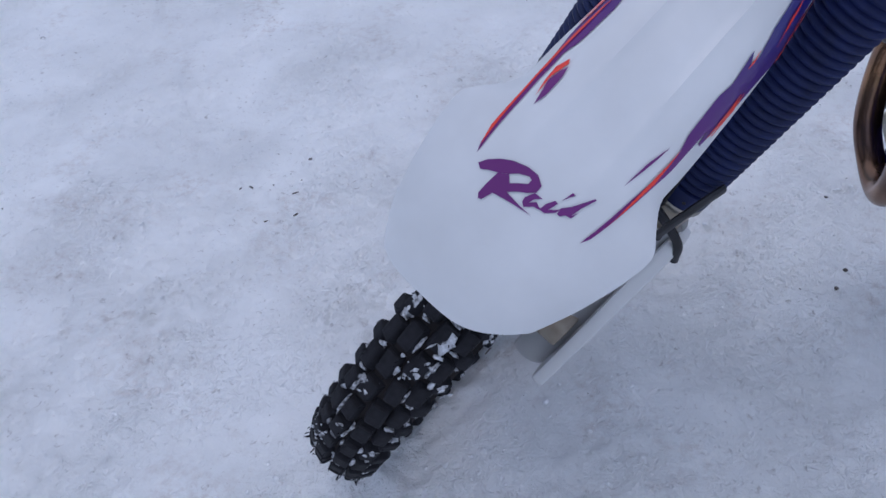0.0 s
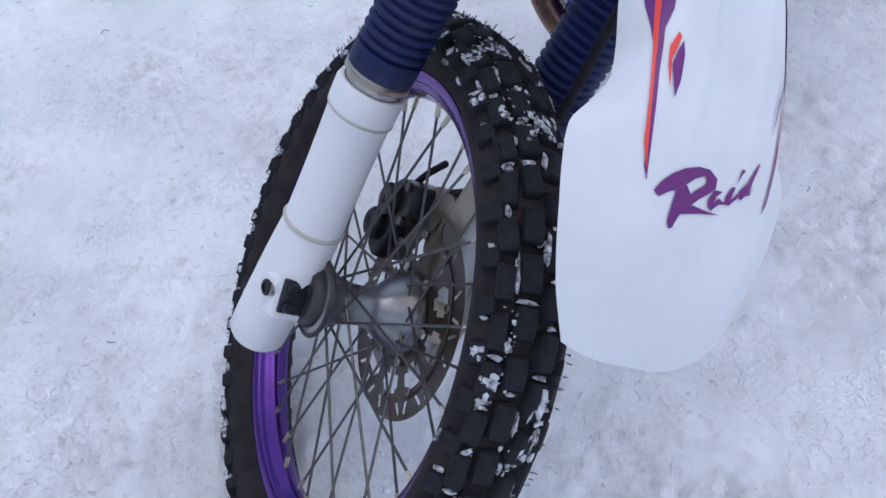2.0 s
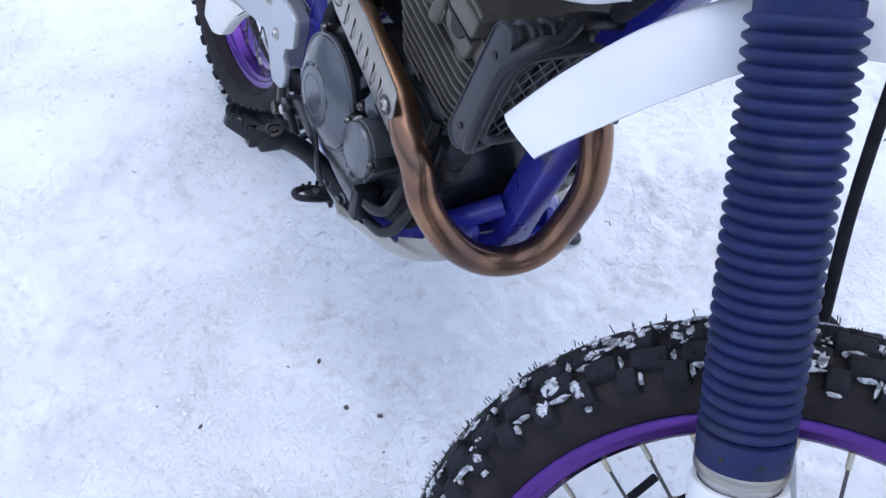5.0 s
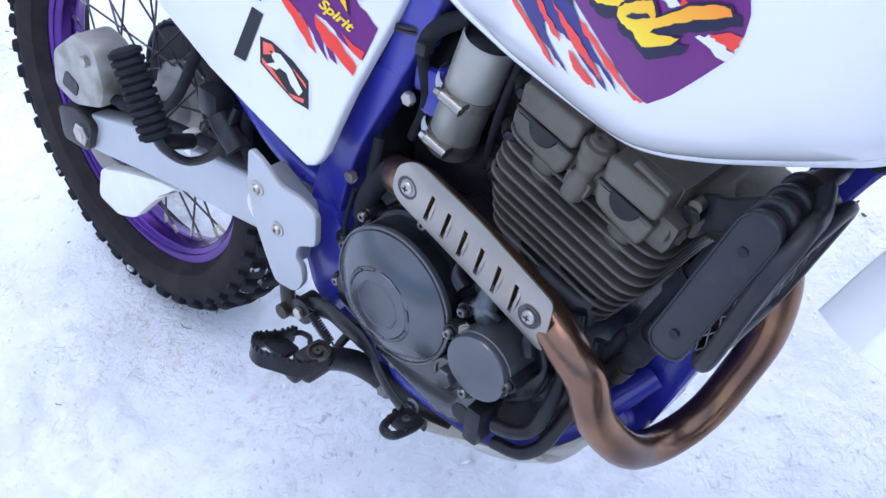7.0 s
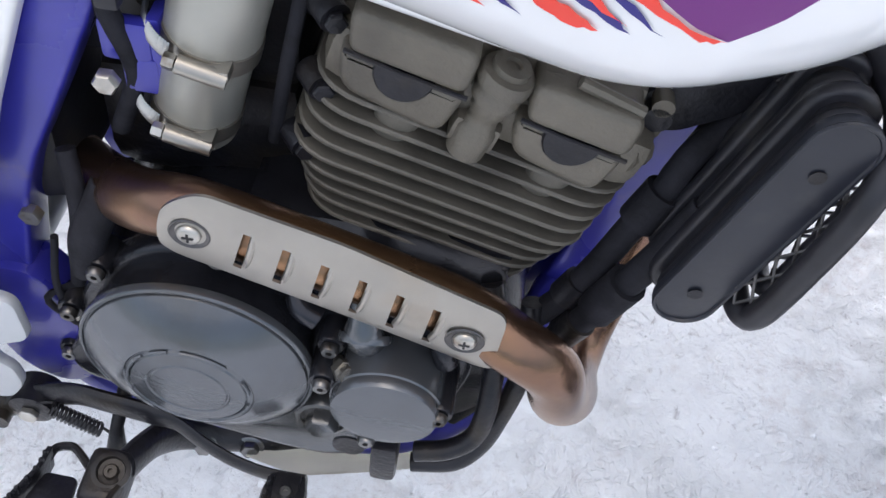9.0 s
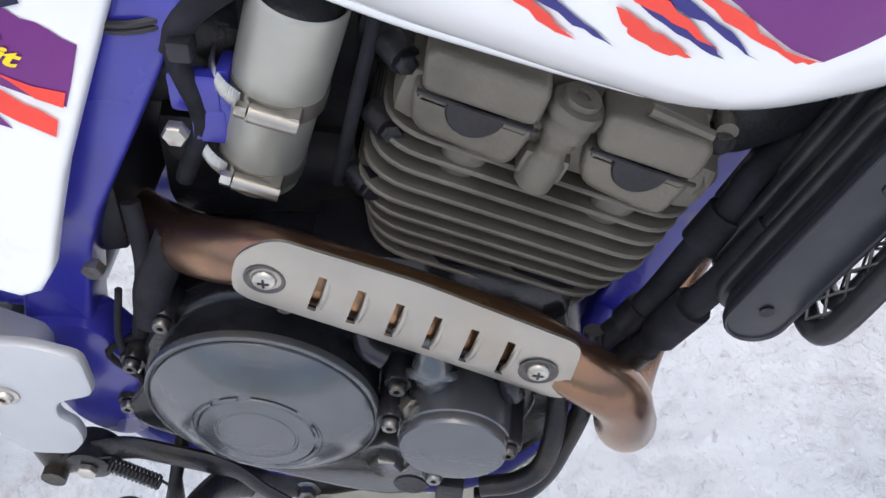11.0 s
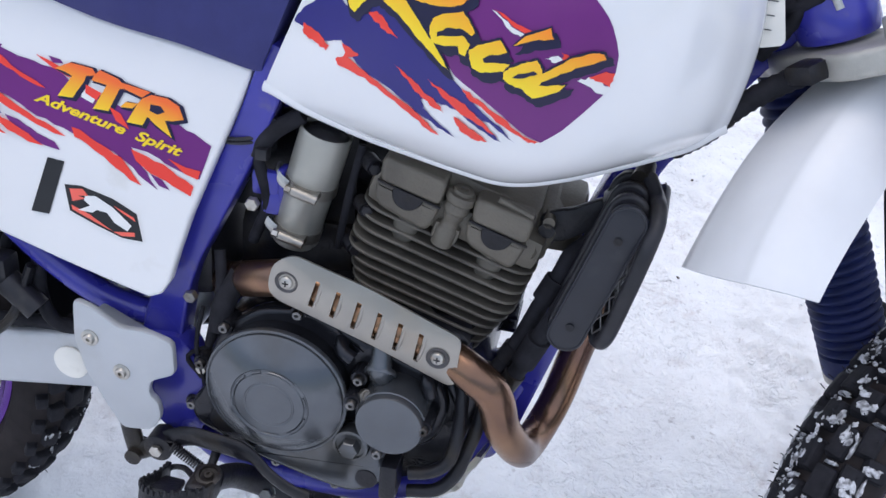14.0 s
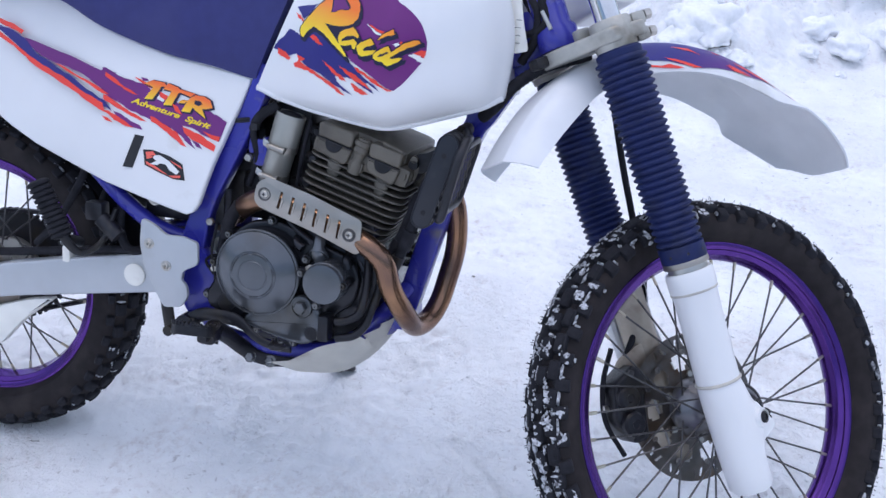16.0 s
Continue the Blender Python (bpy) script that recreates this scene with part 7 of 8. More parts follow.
def build_cooler():
    mid_a, mid_b = Vector((0.9190, 0.5850)), Vector((0.9535, 0.7075))
    d = (mid_b - mid_a).normalized()
    n = Vector((-d.y, d.x))

    def pill(r, grow=0.0):
        out = []
        for c, a0 in ((mid_b + d * grow, 0), (mid_a - d * grow, math.pi)):
            for i in range(13):
                a = a0 + math.pi * i / 12
                q = c + r * (math.cos(a) * -n + math.sin(a) * d) if a0 == 0 else c + r * (math.cos(a) * -n + math.sin(a) * d)
                out.append((q.x, q.y))
        return out

    b = bmesh.new()
    slab(b, pill(0.0176), -0.1480, -0.141, 0.0022)
    lip = pill(0.0164)
    tube(b, [(x, -0.1480, z) for x, z in [*lip, lip[0]]], 0.0013, 6)
    cooler = part("oil_cooler", b, COOLP, bike, "black finned oil cooler with a flat end plate")
    for s in (0.075, 0.86):
        b = bmesh.new()
        p = mid_a + (mid_b - mid_a) * s
        lathe(b, [(0, 0), (0.0035, 0), (0.0042, 0.0012), (0.0024, 0.0016), (0, 0.0006)], along((p.x, -0.1480, p.y), (0, -1, 0)), 16)
        part("rivet", b, GREASE, cooler)
    for i in range(7):
        b = bmesh.new()
        y = -0.137 + 0.0125 * i
        slab(b, pill(0.0185 if i % 2 else 0.0150, 0.001 if i % 2 else 0), y - 0.0042, y + 0.0042, 0.0036, seg=3)
        part("cooler_fin", b, BLACKP, cooler)
    b = bmesh.new()
    slab(b, pill(0.0125), -0.141, -0.050, 0.002)
    part("cooler_core", b, GREASE, cooler)
    # guard hoop with wire mesh
    hoop = [(0.938, -0.095, 0.606), (0.944, -0.125, 0.592), (0.948, -0.148, 0.587), (0.955, -0.157, 0.597), (0.965, -0.158, 0.644), (0.973, -0.155, 0.684), (0.978, -0.144, 0.706), (0.979, -0.124, 0.716), (0.977, -0.101, 0.716), (0.968, -0.080, 0.726)]
    b = bmesh.new()
    tube(b, spline(hoop, 6), 0.0075, 12)
    guard = part("cooler_guard", b, BLACKP, bike, "black oil cooler guard hoop with wire mesh")
    b = bmesh.new()
    top_l, top_r, low_l, low_r = Vector((0.962, -0.140, 0.716)), Vector((0.978, -0.147, 0.702)), Vector((0.934, -0.145, 0.596)), Vector((0.951, -0.156, 0.592))
    k = 6
    at = lambda s, t: (low_l + (top_l - low_l) * t) * (1 - s) + (low_r + (top_r - low_r) * t) * s
    for i in range(-2, k):
        for up in (1, -1):
            pts = [at(s, t) for s, t in [(j / 6, (i + 2 * (j / 6)) / k if up > 0 else (i + 2 - 2 * (j / 6)) / k) for j in range(7)] if 0 <= t <= 1]
            if len(pts) > 1:
                tube(b, pts, 0.0010, 5)
    part("wire_mesh", b, SPOKEM, guard, "dull steel wire mesh")
    # the guard's front: a rounded frame with the same mesh across it
    c00, c10, c11, c01 = Vector((0.955, -0.150, 0.598)), Vector((0.958, -0.050, 0.600)), Vector((0.986, -0.052, 0.712)), Vector((0.981, -0.146, 0.706))
    on = lambda u, v: (c00 * (1 - u) + c10 * u) * (1 - v) + (c01 * (1 - u) + c11 * u) * v
    loop = [on(u, v) for u, v in rounded([(0, 0), (1, 0), (1, 1), (0, 1)], 0.22, 6)]
    b = bmesh.new()
    tube(b, [*loop, loop[0]], 0.0058, 10)
    part("guard_frame", b, BLACKP, guard, "black rounded frame of the cooler guard")
    b = bmesh.new()
    for i in range(-6, 6):
        for up in (1, -1):
            pts = [(u, (i + 6 * u) / 6 if up > 0 else (i + 6 - 6 * u) / 6) for u in [j / 18 for j in range(19)]]
            pts = [on(u, v) for u, v in pts if 0 <= v <= 1]
            if len(pts) > 1:
                tube(b, pts, 0.0009, 4)
    part("wire_mesh", b, SPOKEM, guard)
    # hoses and frame bracket
    for name, pts, r in (("oil_hose", [(0.945, -0.075, 0.672), (0.926, -0.078, 0.650), (0.911, -0.086, 0.636), (0.902, -0.092, 0.611), (0.891, -0.096, 0.584), (0.876, -0.100, 0.541), (0.861, -0.102, 0.508), (0.836, -0.103, 0.470)], 0.0085),
                         ("oil_hose", [(0.921, -0.112, 0.622), (0.914, -0.115, 0.606), (0.907, -0.116, 0.586), (0.895, -0.116, 0.555), (0.882, -0.113, 0.518), (0.866, -0.110, 0.480), (0.842, -0.108, 0.440)], 0.0092)):
        b = bmesh.new()
        tube(b, spline(pts, 6), r, 14)
        hose = part(name, b, RUBBER, bike, "black rubber oil hose")
        b = bmesh.new()
        p, q = Vector(pts[3]), Vector(pts[4])
        tube(b, [p + (q - p) * 0.0, p + (q - p) * 0.9], r + 0.0035, 14)
        part("hose_sleeve", b, RUBBER, hose)
        b = bmesh.new()
        p, q = Vector(pts[-3]), Vector(pts[-2])
        tube(b, [p + (q - p) * 0.3, p + (q - p) * 0.8], r + 0.002, 14)
        part("hose_collar", b, GREASE, hose)
    b = bmesh.new()
    tube(b, spline([(0.960, -0.085, 0.725), (0.965, -0.06, 0.728), (0.960, -0.02, 0.72)], 5), 0.009, 10)
    part("cooler_bracket", b, GREASE, cooler, "black cooler bracket")


build_cooler()


def build_reservoir():
    top, low = Vector((0.6630, -0.085, 0.7220)), Vector((0.6315, -0.085, 0.5970))
    d = (low - top).normalized()
    b = bmesh.new()
    h = (low - top).length
    lathe(b, [(0, 0.010), (0.0232, 0.010), (0.0238, 0.0010), (0.0246, 0.0), (0.0255, 0.0012), (0.0258, 0.003), (0.0258, h * 0.50), (0.0252, h * 0.53), (0.0244, h * 0.55), (0.0244, h - 0.004), (0.022, h), (0, h)], along(top, d), 40)
    can = part("shock_reservoir", b, RESERV, bike, "silver shock reservoir held by two hose clamps")
    b = lathe(bmesh.new(), [(0.0233, 0.006), (0.0225, 0.004), (0.016, -0.001), (0.008, -0.003), (0, -0.0035)], along(top, d), 32)
    part("reservoir_cap", b, GREASE, can, "dark domed end cap")
    for s, r in ((0.465, 0.0258), (0.875, 0.0244)):
        c = top + d * h * s
        b = bmesh.new()
        lathe(b, [(r, -0.0055), (r + 0.0011, -0.0055), (r + 0.0011, 0.0055), (r, 0.0055)], along(c, d), 36, close=True)
        band = part("hose_clamp", b, STEEL, can, "steel worm-drive hose clamp")
        side = d.cross(Vector((0, 1, 0))).normalized()
        out = Vector((0, -1, 0))
        fwd = -side if side.x < 0 else side
        b = bmesh.new()
        base = c + out * (r + 0.004) + fwd * 0.002
        tube(b, [base - fwd * 0.012, base + fwd * 0.014], 0.0052, 14)
        block(b, (-0.013, -0.006, -0.003), (0.015, 0.006, 0.003), Matrix.Translation(base + Vector((0, 0.004, 0))), 0.001)
        part("clamp_barrel", b, STEEL, band)
        b = bmesh.new()
        bolt(b, base - fwd * 0.012, -fwd, 0.0045, 0.007)
        part("clamp_screw", b, BOLT, band)
        # ridged end of the strap
        b = bmesh.new()
        strap = [c + (r + 0.0025 + 0.0009 * i) * (math.cos(radians(125 + 6.5 * i)) * fwd + math.sin(radians(125 + 6.5 * i)) * out) for i in range(11)]
        # ridged by a fine saw-tooth of thickness
        fine = [p + (p - c).normalized() * (0.0007 if i % 2 else 0.0) for i, p in enumerate(spline(strap, 4))]
        tube(b, fine, 0.0056, 8, flat=0.22, up=d)
        part("strap_end", b, ALU, band)
    # rubber duct, carburettor and cables; the black blocks fill in for deep shade behind
    b = bmesh.new()
    block(b, (0.615, -0.055, 0.600), (0.690, 0.055, 0.740), None, 0.02)
    tube(b, [(0.585, 0, 0.655), (0.625, 0, 0.660)], 0.045, 20)
    tube(b, [(0.685, -0.02, 0.675), (0.735, -0.02, 0.665)], 0.030, 20)
    block(b, (0.560, -0.060, 0.520), (0.690, 0.060, 0.610), None, 0.02)
    carb = part("carburettor", b, GREASE, bike, "carburettor and rubber ducts, black to fill the shaded space")
    for x, z in ((0.706, 0.700), (0.700, 0.655), (0.690, 0.610)):
        b = bmesh.new()
        tube(b, [(x, -0.088, z), (x + 0.010, -0.100, z - 0.002)], 0.0085, 12)
        bolt(b, (x + 0.010, -0.100, z - 0.002), (0.3, -1, 0), 0.006, 0.006)
        part("duct_screw", b, GREASE, carb)
    for pts, r in (([(0.700, -0.090, 0.715), (0.690, -0.095, 0.660), (0.680, -0.09, 0.600)], 0.004), ([(0.615, -0.095, 0.730), (0.600, -0.10, 0.690), (0.607, -0.095, 0.640), (0.590, -0.09, 0.590)], 0.006),
                   ([(0.640, -0.090, 0.735), (0.612, -0.098, 0.715), (0.596, -0.096, 0.690)], 0.009), ([(0.560, -0.105, 0.580), (0.566, -0.118, 0.545), (0.560, -0.122, 0.505), (0.552, -0.118, 0.470)], 0.006),
                   ([(0.585, -0.11, 0.560), (0.572, -0.125, 0.530), (0.568, -0.128, 0.500)], 0.012), ([(0.548, -0.124, 0.520), (0.541, -0.128, 0.470), (0.548, -0.126, 0.420), (0.538, -0.124, 0.385)], 0.0025),
                   ([(0.560, -0.115, 0.470), (0.530, -0.126, 0.455), (0.545, -0.126, 0.430)], 0.0025)):
        b = bmesh.new()
        tube(b, spline(pts, 5), r, 10)
        part("engine_cable", b, RUBBER, bike, "black cable beside the engine")


build_reservoir()


def build_controls():
    # right footrest, swept back: a toothed hoop of flat bar on a hinge block
    deck = lambda x, y: Vector((x, y, 0.348 + 0.33 * (-0.187 - y)))
    hoop = [(0.533, -0.188), (0.5335, -0.206), (0.5285, -0.228), (0.5280, -0.239), (0.5390, -0.2505), (0.5545, -0.2535), (0.5690, -0.2440), (0.5855, -0.2320), (0.5915, -0.2110)]
    b = bmesh.new()
    box_tube(b, spline([deck(x, y) for x, y in hoop], 5), 0.004, 0.019, up=(0, 0.3, 1), bevel=0.0012)
    rest = part("footrest", b, GREASE, bike, "black toothed steel footrest")
    run = spline([deck(x, y) for x, y in hoop], 5)
    for i in range(1, len(run) - 2, 2):
        way = (run[i + 1] - run[i]).normalized()
        b = block(bmesh.new(), (-0.0024, -0.0022, 0.006), (0.0024, 0.0022, 0.0135), Matrix.Translation(run[i]) @ Matrix.Rotation(math.atan2(way.y, way.x), 4, "Z"), 0.0008, 1, taper=0.6)
        part("tooth", b, GREASE, rest)
    b = bmesh.new()
    tube(b, spline([deck(0.5325, -0.192), deck(0.533, -0.181), deck(0.540, -0.177), deck(0.548, -0.179), deck(0.5655, -0.195)], 5), 0.0032, 8)
    part("hoop_end", b, GREASE, rest)
    b = bmesh.new()
    c = bmesh.new()
    slab(c, rounded([(0.5370, -0.203), (0.5600, -0.204), (0.5660, -0.236), (0.5330, -0.233)], 0.004), -0.003, 0.003, 0.001)
    join(b, c, Matrix(((1, 0, 0, 0), (0, 0, 1, 0), (0, 0.9, -0.33, 0.286), (0, 0, 0, 1))))
    part("deck_plate", b, GREASE, rest)
    b = bmesh.new()
    block(b, (0.564, -0.222, 0.334), (0.593, -0.180, 0.364), Matrix.Translation((0, 0, 0)), 0.008, 3)
    block(b, (0.570, -0.236, 0.342), (0.588, -0.214, 0.362), None, 0.005)
    lathe(b, [(0, 0), (0.0135, 0), (0.0135, 0.003), (0.010, 0.004), (0.009, 0.001), (0, 0.001)], along((0.5835, -0.199, 0.3635), (0.05, -0.25, 1)), 24)
    part("hinge_block", b, GREASE, rest)
    part("hinge_pin", bolt(bmesh.new(), (0.5835, -0.1995, 0.364), (0.05, -0.25, 1), 0.0055, 0.004, False), GREASE, rest)
    b = bmesh.new()
    tube(b, spline([(0.586, -0.188, 0.350), (0.590, -0.168, 0.338), (0.595, -0.149, 0.323), (0.606, -0.132, 0.305), (0.624, -0.122, 0.292), (0.656, -0.114, 0.285), (0.700, -0.104, 0.288)], 5), 0.0145, 14, flat=0.62, up=(0, 0, 1))
    part("footrest_bracket", b, GREASE, rest)
    for p in ((0.621, -0.130, 0.289), (0.656, -0.123, 0.283)):
        part("bracket_bolt", bolt(bmesh.new(), p, (0.1, -1, 0.3), 0.0075, 0.008, washer=0.011), CASESCREW, rest)
    # brake pedal: flat bar, broad by its pivot, with a hooped toe piece
    b = bmesh.new()
    tube(b, spline([(0.4989, -0.138, 0.3375), (0.534, -0.142, 0.358), (0.564, -0.146, 0.361), (0.598, -0.150, 0.361), (0.616, -0.152, 0.355), (0.632, -0.156, 0.343), (0.656, -0.162, 0.334), (0.682, -0.166, 0.330), (0.712, -0.168, 0.332)], 5),
         [0.0125] * 16 + [0.0115, 0.0105, 0.0095, 0.0088, 0.0082] + [0.0078] * 20, 14, flat=0.45, up=(0, 0, 1))
    pedal = part("brake_pedal", b, GREASE, bike, "black steel brake pedal")
    part("pedal_pivot", lathe(bmesh.new(), [(0, -0.012), (0.0165, -0.012), (0.0165, 0.012), (0.013, 0.013), (0, 0.013)], along((0.5003, -0.138, 0.337), (0, -1, 0)), 22), GREASE, pedal)
    part("pivot_bolt", bolt(bmesh.new(), (0.5003, -0.151, 0.337), (0, -1, 0), 0.0075, 0.006), BOLT, pedal)
    b = bmesh.new()
    tube(b, spline([(0.6900, -0.172, 0.338), (0.6880, -0.188, 0.343), (0.6905, -0.206, 0.346), (0.6975, -0.2145, 0.347), (0.7080, -0.2105, 0.347), (0.7120, -0.190, 0.344), (0.7090, -0.172, 0.338)], 5), 0.0046, 8)
    block(b, (0.690, -0.199, 0.338), (0.710, -0.170, 0.346), None, 0.003)
    part("toe_piece", b, GREASE, pedal, "black hooped toe piece")
    part("toe_bolt", bolt(bmesh.new(), (0.7010, -0.186, 0.3455), (0, 0, 1), 0.0048, 0.004, False), CASESCREW, pedal)
    for x, y in ((0.6885, -0.180), (0.6875, -0.190), (0.6895, -0.200), (0.7020, -0.2140), (0.7115, -0.200)):
        part("toe_tooth", block(bmesh.new(), (x - 0.0016, y - 0.0022, 0.345), (x + 0.0016, y + 0.0022, 0.3535), None, 0.0006, 1), GREASE, pedal)
    b = bmesh.new()
    pts = [Vector((0.518, -0.151, 0.347)).lerp(Vector((0.552, -0.151, 0.325)), i / 90) + Vector((0.0030 * math.sin(i * 0.9), 0.0052 * math.cos(i * 0.9), 0.0044 * math.sin(i * 0.9))) for i in range(91)]
    tube(b, [(0.507, -0.150, 0.350)] + pts + [(0.5615, -0.150, 0.316)], 0.0013, 5)
    part("pedal_spring", b, GREASE, pedal)
    part("spring_stud", tube(bmesh.new(), [(0.5635, -0.120, 0.345), (0.5635, -0.148, 0.330), (0.5630, -0.156, 0.312)], [0.006, 0.005, 0.0075], 12), GREASE, pedal)
    b = bmesh.new()
    tube(b, spline([(0.500, -0.138, 0.337), (0.486, -0.141, 0.328), (0.472, -0.143, 0.321)], 4), 0.0125, 12, flat=0.5)
    tube(b, spline([(0.472, -0.143, 0.321), (0.466, -0.141, 0.345), (0.460, -0.138, 0.372)], 4), 0.0115, 12, flat=0.6)
    tube(b, [(0.472, -0.156, 0.321), (0.472, -0.128, 0.321)], 0.0095, 14)
    part("pedal_linkage", b, GREASE, pedal, "black brake linkage")
    # oil pipes along the bottom
    for pts in ([(0.787, -0.160, 0.390), (0.809, -0.158, 0.396), (0.825, -0.152, 0.408), (0.830, -0.145, 0.431), (0.830, -0.132, 0.458), (0.826, -0.118, 0.490), (0.818, -0.105, 0.520)], [(0.786, -0.152, 0.358), (0.816, -0.150, 0.366), (0.833, -0.142, 0.384), (0.841, -0.135, 0.411), (0.848, -0.125, 0.440), (0.850, -0.114, 0.474), (0.846, -0.104, 0.506)]):
        b = bmesh.new()
        tube(b, spline(pts, 6), 0.0072, 12)
        part("oil_pipe", b, GREASE, bike, "black oil pipe under the engine")
    part("pipe_block", block(bmesh.new(), (0.757, -0.168, 0.352), (0.776, -0.135, 0.398), None, 0.005), GREASE, bike, "black hose block under the oil filter")
    # side stand
    b = bmesh.new()
    foot = Vector((0.640, 0.330, 0.100))
    tube(b, spline([(0.585, 0.125, 0.315), (0.598, 0.180, 0.255), (0.628, 0.290, 0.145), foot], 5), [0.013] * 10 + [0.0115] * 6, 12)
    lathe(b, [(0, -0.006), (0.026, -0.006), (0.028, -0.003), (0.028, 0.002), (0.024, 0.006), (0, 0.006)], along((0.642, 0.338, 0.1005), (-0.0066, 0.2639, 0.9645)) , 24)
    block(b, (0.565, 0.095, 0.295), (0.610, 0.135, 0.335), None, 0.008)
    part("side_stand", b, BLACKP, bike, "black steel side stand planted in the snow")
    # skid plate
    b = bmesh.new()
    prof = [(0.655, 0.258), (0.700, 0.247), (0.765, 0.253), (0.806, 0.278), (0.834, 0.308), (0.854, 0.344), (0.868, 0.382)]
    wide = ((0.64, 0.128), (0.70, 0.150), (0.76, 0.156), (0.80, 0.152), (0.835, 0.140), (0.88, 0.098))
    rise = ((0.64, 0.280), (0.703, 0.302), (0.758, 0.339), (0.826, 0.365), (0.834, 0.360), (0.88, 0.381))
    at = lambda t, x: float(np.interp(x, [k for k, _ in t], [v for _, v in t]))
    rows = []
    for x, z in [(q.x, q.z) for q in spline([(x, 0, z) for x, z in prof], 5)]:
        row = []
        for w in np.linspace(-1, 1, 21):
            row.append(b.verts.new((x - 0.014 * abs(w) ** 3 * (x > 0.84), at(wide, x) * w, z + max(0, at(rise, x) - z) * abs(w) ** 3)))
        rows.append(row)
    for p, q in zip(rows, rows[1:]):
        for j in range(20):
            b.faces.new((p[j], p[j + 1], q[j + 1], q[j]))
    bmesh.ops.solidify(b, geom=b.faces[:], thickness=0.004)
    part("skid_plate", b, CREAM, bike, "yellowed white plastic skid plate under the engine")
    # left engine cover, seen past the down tube
    b = bmesh.new()
    lathe(b, [(0.075, 0.0), (0.075, 0.02), (0.068, 0.030), (0, 0.034)], along((0.720, 0.120, 0.440), (0, 1, 0)), 36)
    for i in range(5):
        block(b, (0.80, 0.060, 0.44 + 0.018 * i), (0.862, 0.130, 0.446 + 0.018 * i), None, 0.001)
    part("left_engine_cover", b, CASE, bike, "dark grey left engine cover")


build_controls()


def build_head_details():
    # plate with printed lines hanging by the steering head
    b = bmesh.new()
    slab(b, rounded([(1.013, 0.905), (1.031, 0.855), (1.055, 0.861), (1.043, 0.905), (1.036, 0.945), (1.020, 0.945)], 0.006), -0.074, -0.068, 0.0015)
    tag = part("data_plate", b, CREAM, bike, "off-white plate with small unreadable print")
    for i in range(4):
        part("print_line", block(bmesh.new(), (1.028 + 0.004 * (i % 2), -0.0747, 0.872 + 0.012 * i), (1.040, -0.0743, 0.8728 + 0.012 * i), None, 0), INK_BLACK, tag)
    b = bmesh.new()
    slab(b, [(0.990, 0.955), (1.001, 0.955), (1.022, 0.872), (1.012, 0.870)], -0.094, -0.086, 0.001)
    part("tank_trim", b, BLACKP, bike, "black trim strip on the tank's edge")
    for pts, r in (([(0.985, -0.050, 0.745), (1.010, -0.060, 0.770), (1.030, -0.062, 0.797), (1.055, -0.062, 0.820), (1.085, -0.062, 0.840), (1.120, -0.055, 0.853), (1.150, -0.040, 0.862)], 0.0095),
                   ([(1.000, -0.03, 0.90), (1.040, -0.045, 0.885), (1.075, -0.060, 0.905), (1.065, -0.06, 0.945)], 0.006),
                   ([(1.030, -0.02, 0.945), (1.055, -0.03, 0.915), (1.085, -0.035, 0.90)], 0.005),
                   ([(1.045, -0.05, 0.95), (1.062, -0.055, 0.92), (1.060, -0.05, 0.88), (1.040, -0.04, 0.84)], 0.007)):
        b = bmesh.new()
        tube(b, spline(pts, 8), [r * (1 + 0.12 * (i % 2)) for i in range(8 * (len(pts) - 1) + 1)], 12)
        part("control_cable", b, RUBBER, bike, "black sheathed cable at the steering head")
    b = bmesh.new()
    tube(b, [(1.070, -0.072, 0.925), (1.088, -0.078, 0.898)], 0.0035, 8)
    part("cable_ferrule", b, ALU, bike)
    # lower rear edge of the headlamp cowl, above the fork clamp
    b = bmesh.new()
    c = bmesh.new()
    slab(c, rounded([(0.00, 0.690), (0.040, 0.680), (0.100, 0.700), (0.150, 0.760), (0.150, 0.820), (0.02, 0.820)], 0.012), -0.070, 0.070, 0.010)
    join(b, c, FRONT)
    part("headlamp_cowl", b, WHITE, bike, "white headlamp cowl above the fork clamp")


build_head_details()


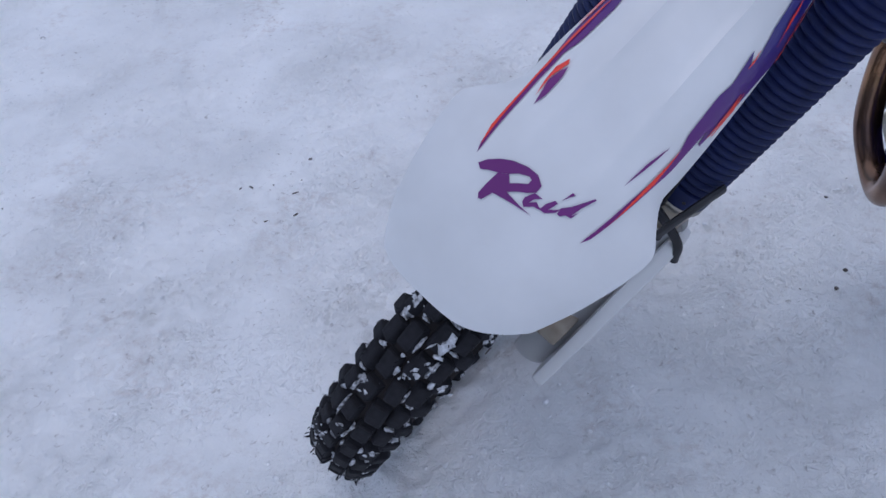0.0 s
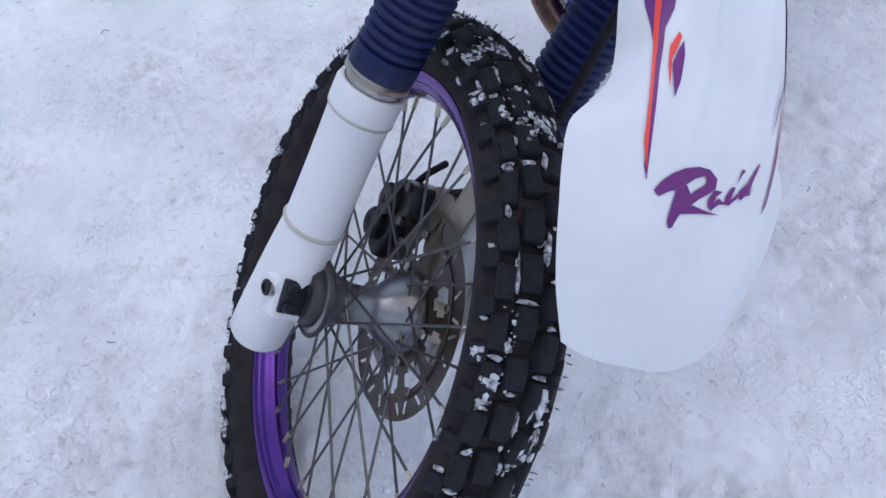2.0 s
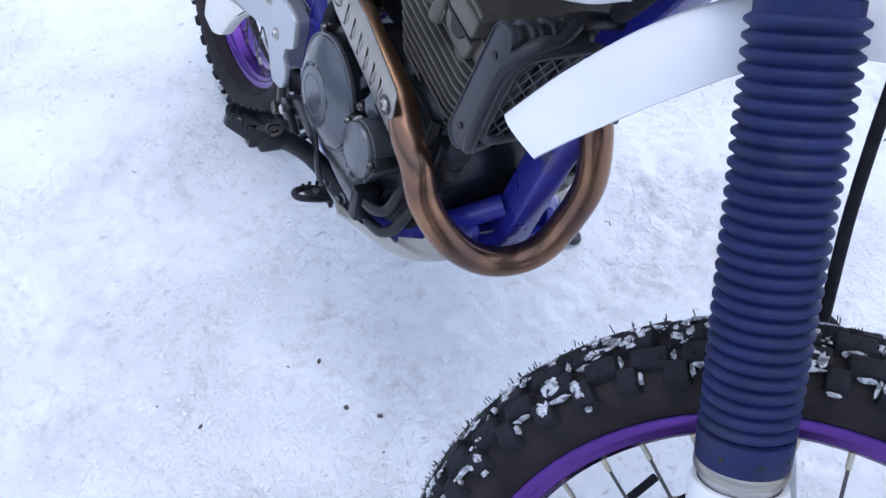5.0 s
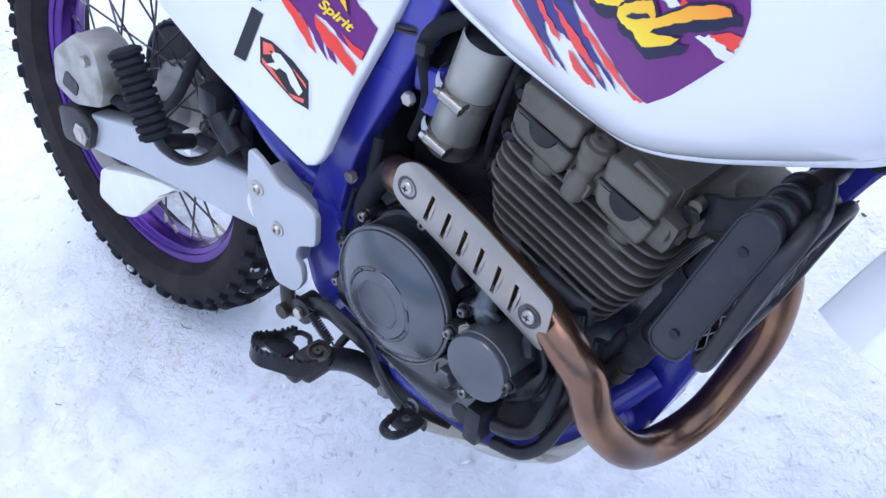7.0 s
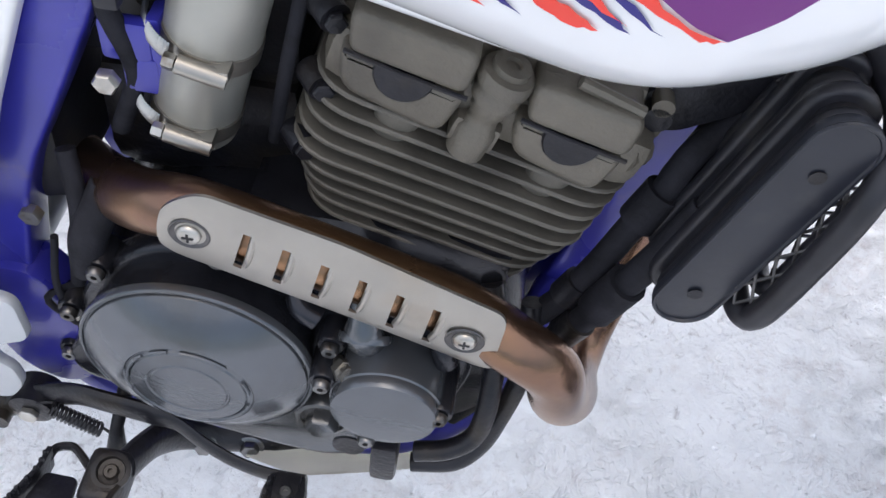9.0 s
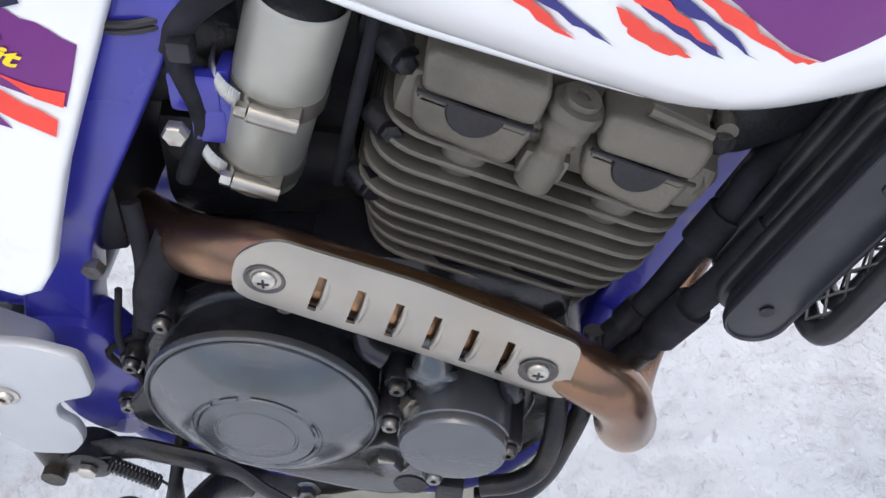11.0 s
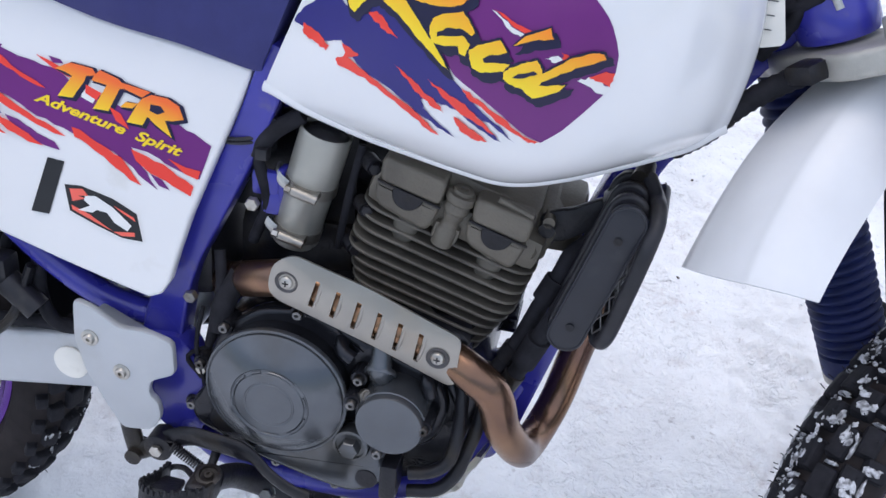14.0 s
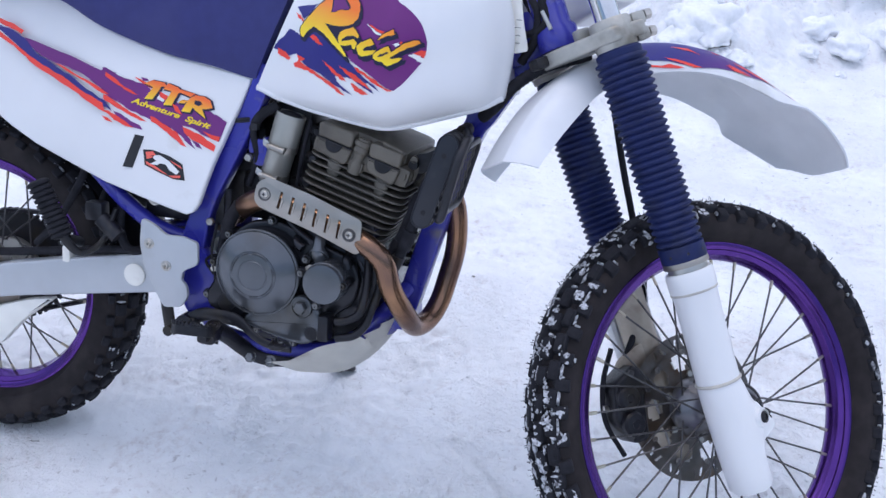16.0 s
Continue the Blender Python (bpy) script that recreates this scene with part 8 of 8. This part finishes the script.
# ---- loose things on the snow ----
def build_debris():
    rng = random.Random(5)
    b = bmesh.new()
    spots = [(1.76, -0.79, 12, 0.10), (0.72, -0.20, 8, 0.12), (0.9, 0.75, 6, 0.3)]
    def chip(x, y, s):
        c = bmesh.new()
        bmesh.ops.create_icosphere(c, subdivisions=1, radius=1)
        for v in c.verts:
            v.co *= 1 + 0.6 * noise.noise(v.co * 2 + Vector((x * 30, y * 30, 0)))
        join(b, c, Matrix.Translation((x, y, ground_height(x, y) + s * 0.05)) @ Matrix.Rotation(rng.uniform(0, 3.1), 4, "Z") @ Matrix.Diagonal((s * rng.uniform(0.8, 1.8), s * rng.uniform(0.5, 1), s * 0.4, 1)))
    for x, y, n, w in spots:
        for _ in range(n):
            chip(x + rng.gauss(0, w * 0.6), y + rng.gauss(0, w * 0.6), rng.uniform(0.002, 0.006))
    for _ in range(260):
        chip(rng.uniform(-1.2, 2.8), rng.uniform(-2.3, 3.6), rng.choice((0.0008, 0.001, 0.0012, 0.0016, 0.0022)))
    for _ in range(36):
        x, y, a, l = rng.uniform(-0.8, 2.6), rng.uniform(-2.0, 2.6), rng.uniform(0, 6.3), rng.uniform(0.008, 0.028)
        z = ground_height(x, y) + 0.002
        tube(b, [(x, y, z), (x + l * 0.5 * math.cos(a), y + l * 0.5 * math.sin(a), z + 0.003), (x + l * math.cos(a + 0.5), y + l * math.sin(a + 0.5), z)], 0.0008, 4)
    me = bpy.data.meshes.new("debris")
    b.to_mesh(me)
    b.free()
    me.materials.append(GRIT)
    tagged(new("debris", me), "dark grit and twig bits scattered on the snow", "grit", kind="stuff")
    # snow crumbs
    b = bmesh.new()
    bmesh.ops.create_icosphere(b, subdivisions=1, radius=1)
    b.verts.ensure_lookup_table()
    ball = [v.co.copy() for v in b.verts]
    sides = [[v.index for v in f.verts] for f in b.faces]
    b.free()
    verts, faces = [], []
    for _ in range(15000):
        x, y = rng.uniform(-1.1, 2.7), rng.uniform(-1.9, 3.0)
        where = noise.noise(Vector((x * 1.6, y * 1.6, 8))) + 0.7 * noise.noise(Vector((x * 6, y * 6, 3)))
        if where < rng.uniform(-0.15, 0.35):
            continue
        s = rng.choice((0.0015, 0.002, 0.002, 0.003, 0.003, 0.004, 0.005))
        m = Matrix.Translation((x, y, ground_height(x, y) - s * 0.08)) @ Matrix.Rotation(rng.uniform(0, 3.1), 4, "Z") @ Matrix.Diagonal((s * rng.uniform(0.8, 1.7), s, s * rng.uniform(0.3, 0.55), 1))
        n = len(verts)
        verts += [m @ (c * (1 + 0.8 * noise.noise(c * 2 + Vector((x * 30, y * 30, 0))))) for c in ball]
        faces += [[n + k for k in f] for f in sides]
    me = bpy.data.meshes.new("snow_crumbs")
    me.from_pydata(verts, [], faces)
    me.polygons.foreach_set("use_smooth", [True] * len(me.polygons))
    me.materials.append(PACKED)
    tagged(new("snow_crumbs", me), "loose crumbs of white snow on the ground", "snow", kind="stuff")


GRIT = surface("dark grit", (0.085, 0.072, 0.066), 0.8, var=0.4, scale=90)
build_debris()


def build_snow_lump(x, y, s, seed):
    c = bmesh.new()
    bmesh.ops.create_icosphere(c, subdivisions=4, radius=1)
    for v in c.verts:
        d = v.co.normalized()
        k = 1 + 0.55 * noise.noise(d * 1.6 + Vector((seed, 0, 0))) + 0.22 * noise.noise(d * 3.6 + Vector((0, seed, 0))) + 0.10 * abs(noise.noise(d * 9)) + 0.05 * noise.noise(d * 21)
        k *= 1 - 0.18 * abs(noise.noise(d * 2.2 + Vector((seed, seed, 1))))
        v.co = Vector((d.x * k * s * 1.25, d.y * k * s, max(-0.3, d.z * k) * s * 0.75))
    me = bpy.data.meshes.new("snow_lump")
    c.to_mesh(me)
    c.free()
    me.polygons.foreach_set("use_smooth", [True] * len(me.polygons))
    me.materials.append(PACKED)
    ob = new("snow_lump", me)
    ob.location = (x, y, ground_height(x, y) + s * 0.05)
    ob.rotation_euler = (0, 0, seed)
    tagged(ob, "lump of ploughed snow on the heap", "snow lump", "lumps on the snow heap")


heap = random.Random(21)
for i in range(46):
    x, y = heap.uniform(1.25, 2.6), heap.uniform(2.55, 4.3)
    d = (y - 2.95) + (1.95 - x) * 0.75
    if d < -0.12:
        continue
    s = heap.choice((0.03, 0.045, 0.06, 0.08, 0.10, 0.14)) * (0.7 if d < 0.1 else 1.0)
    build_snow_lump(x, y, s, i * 1.7 + 1)
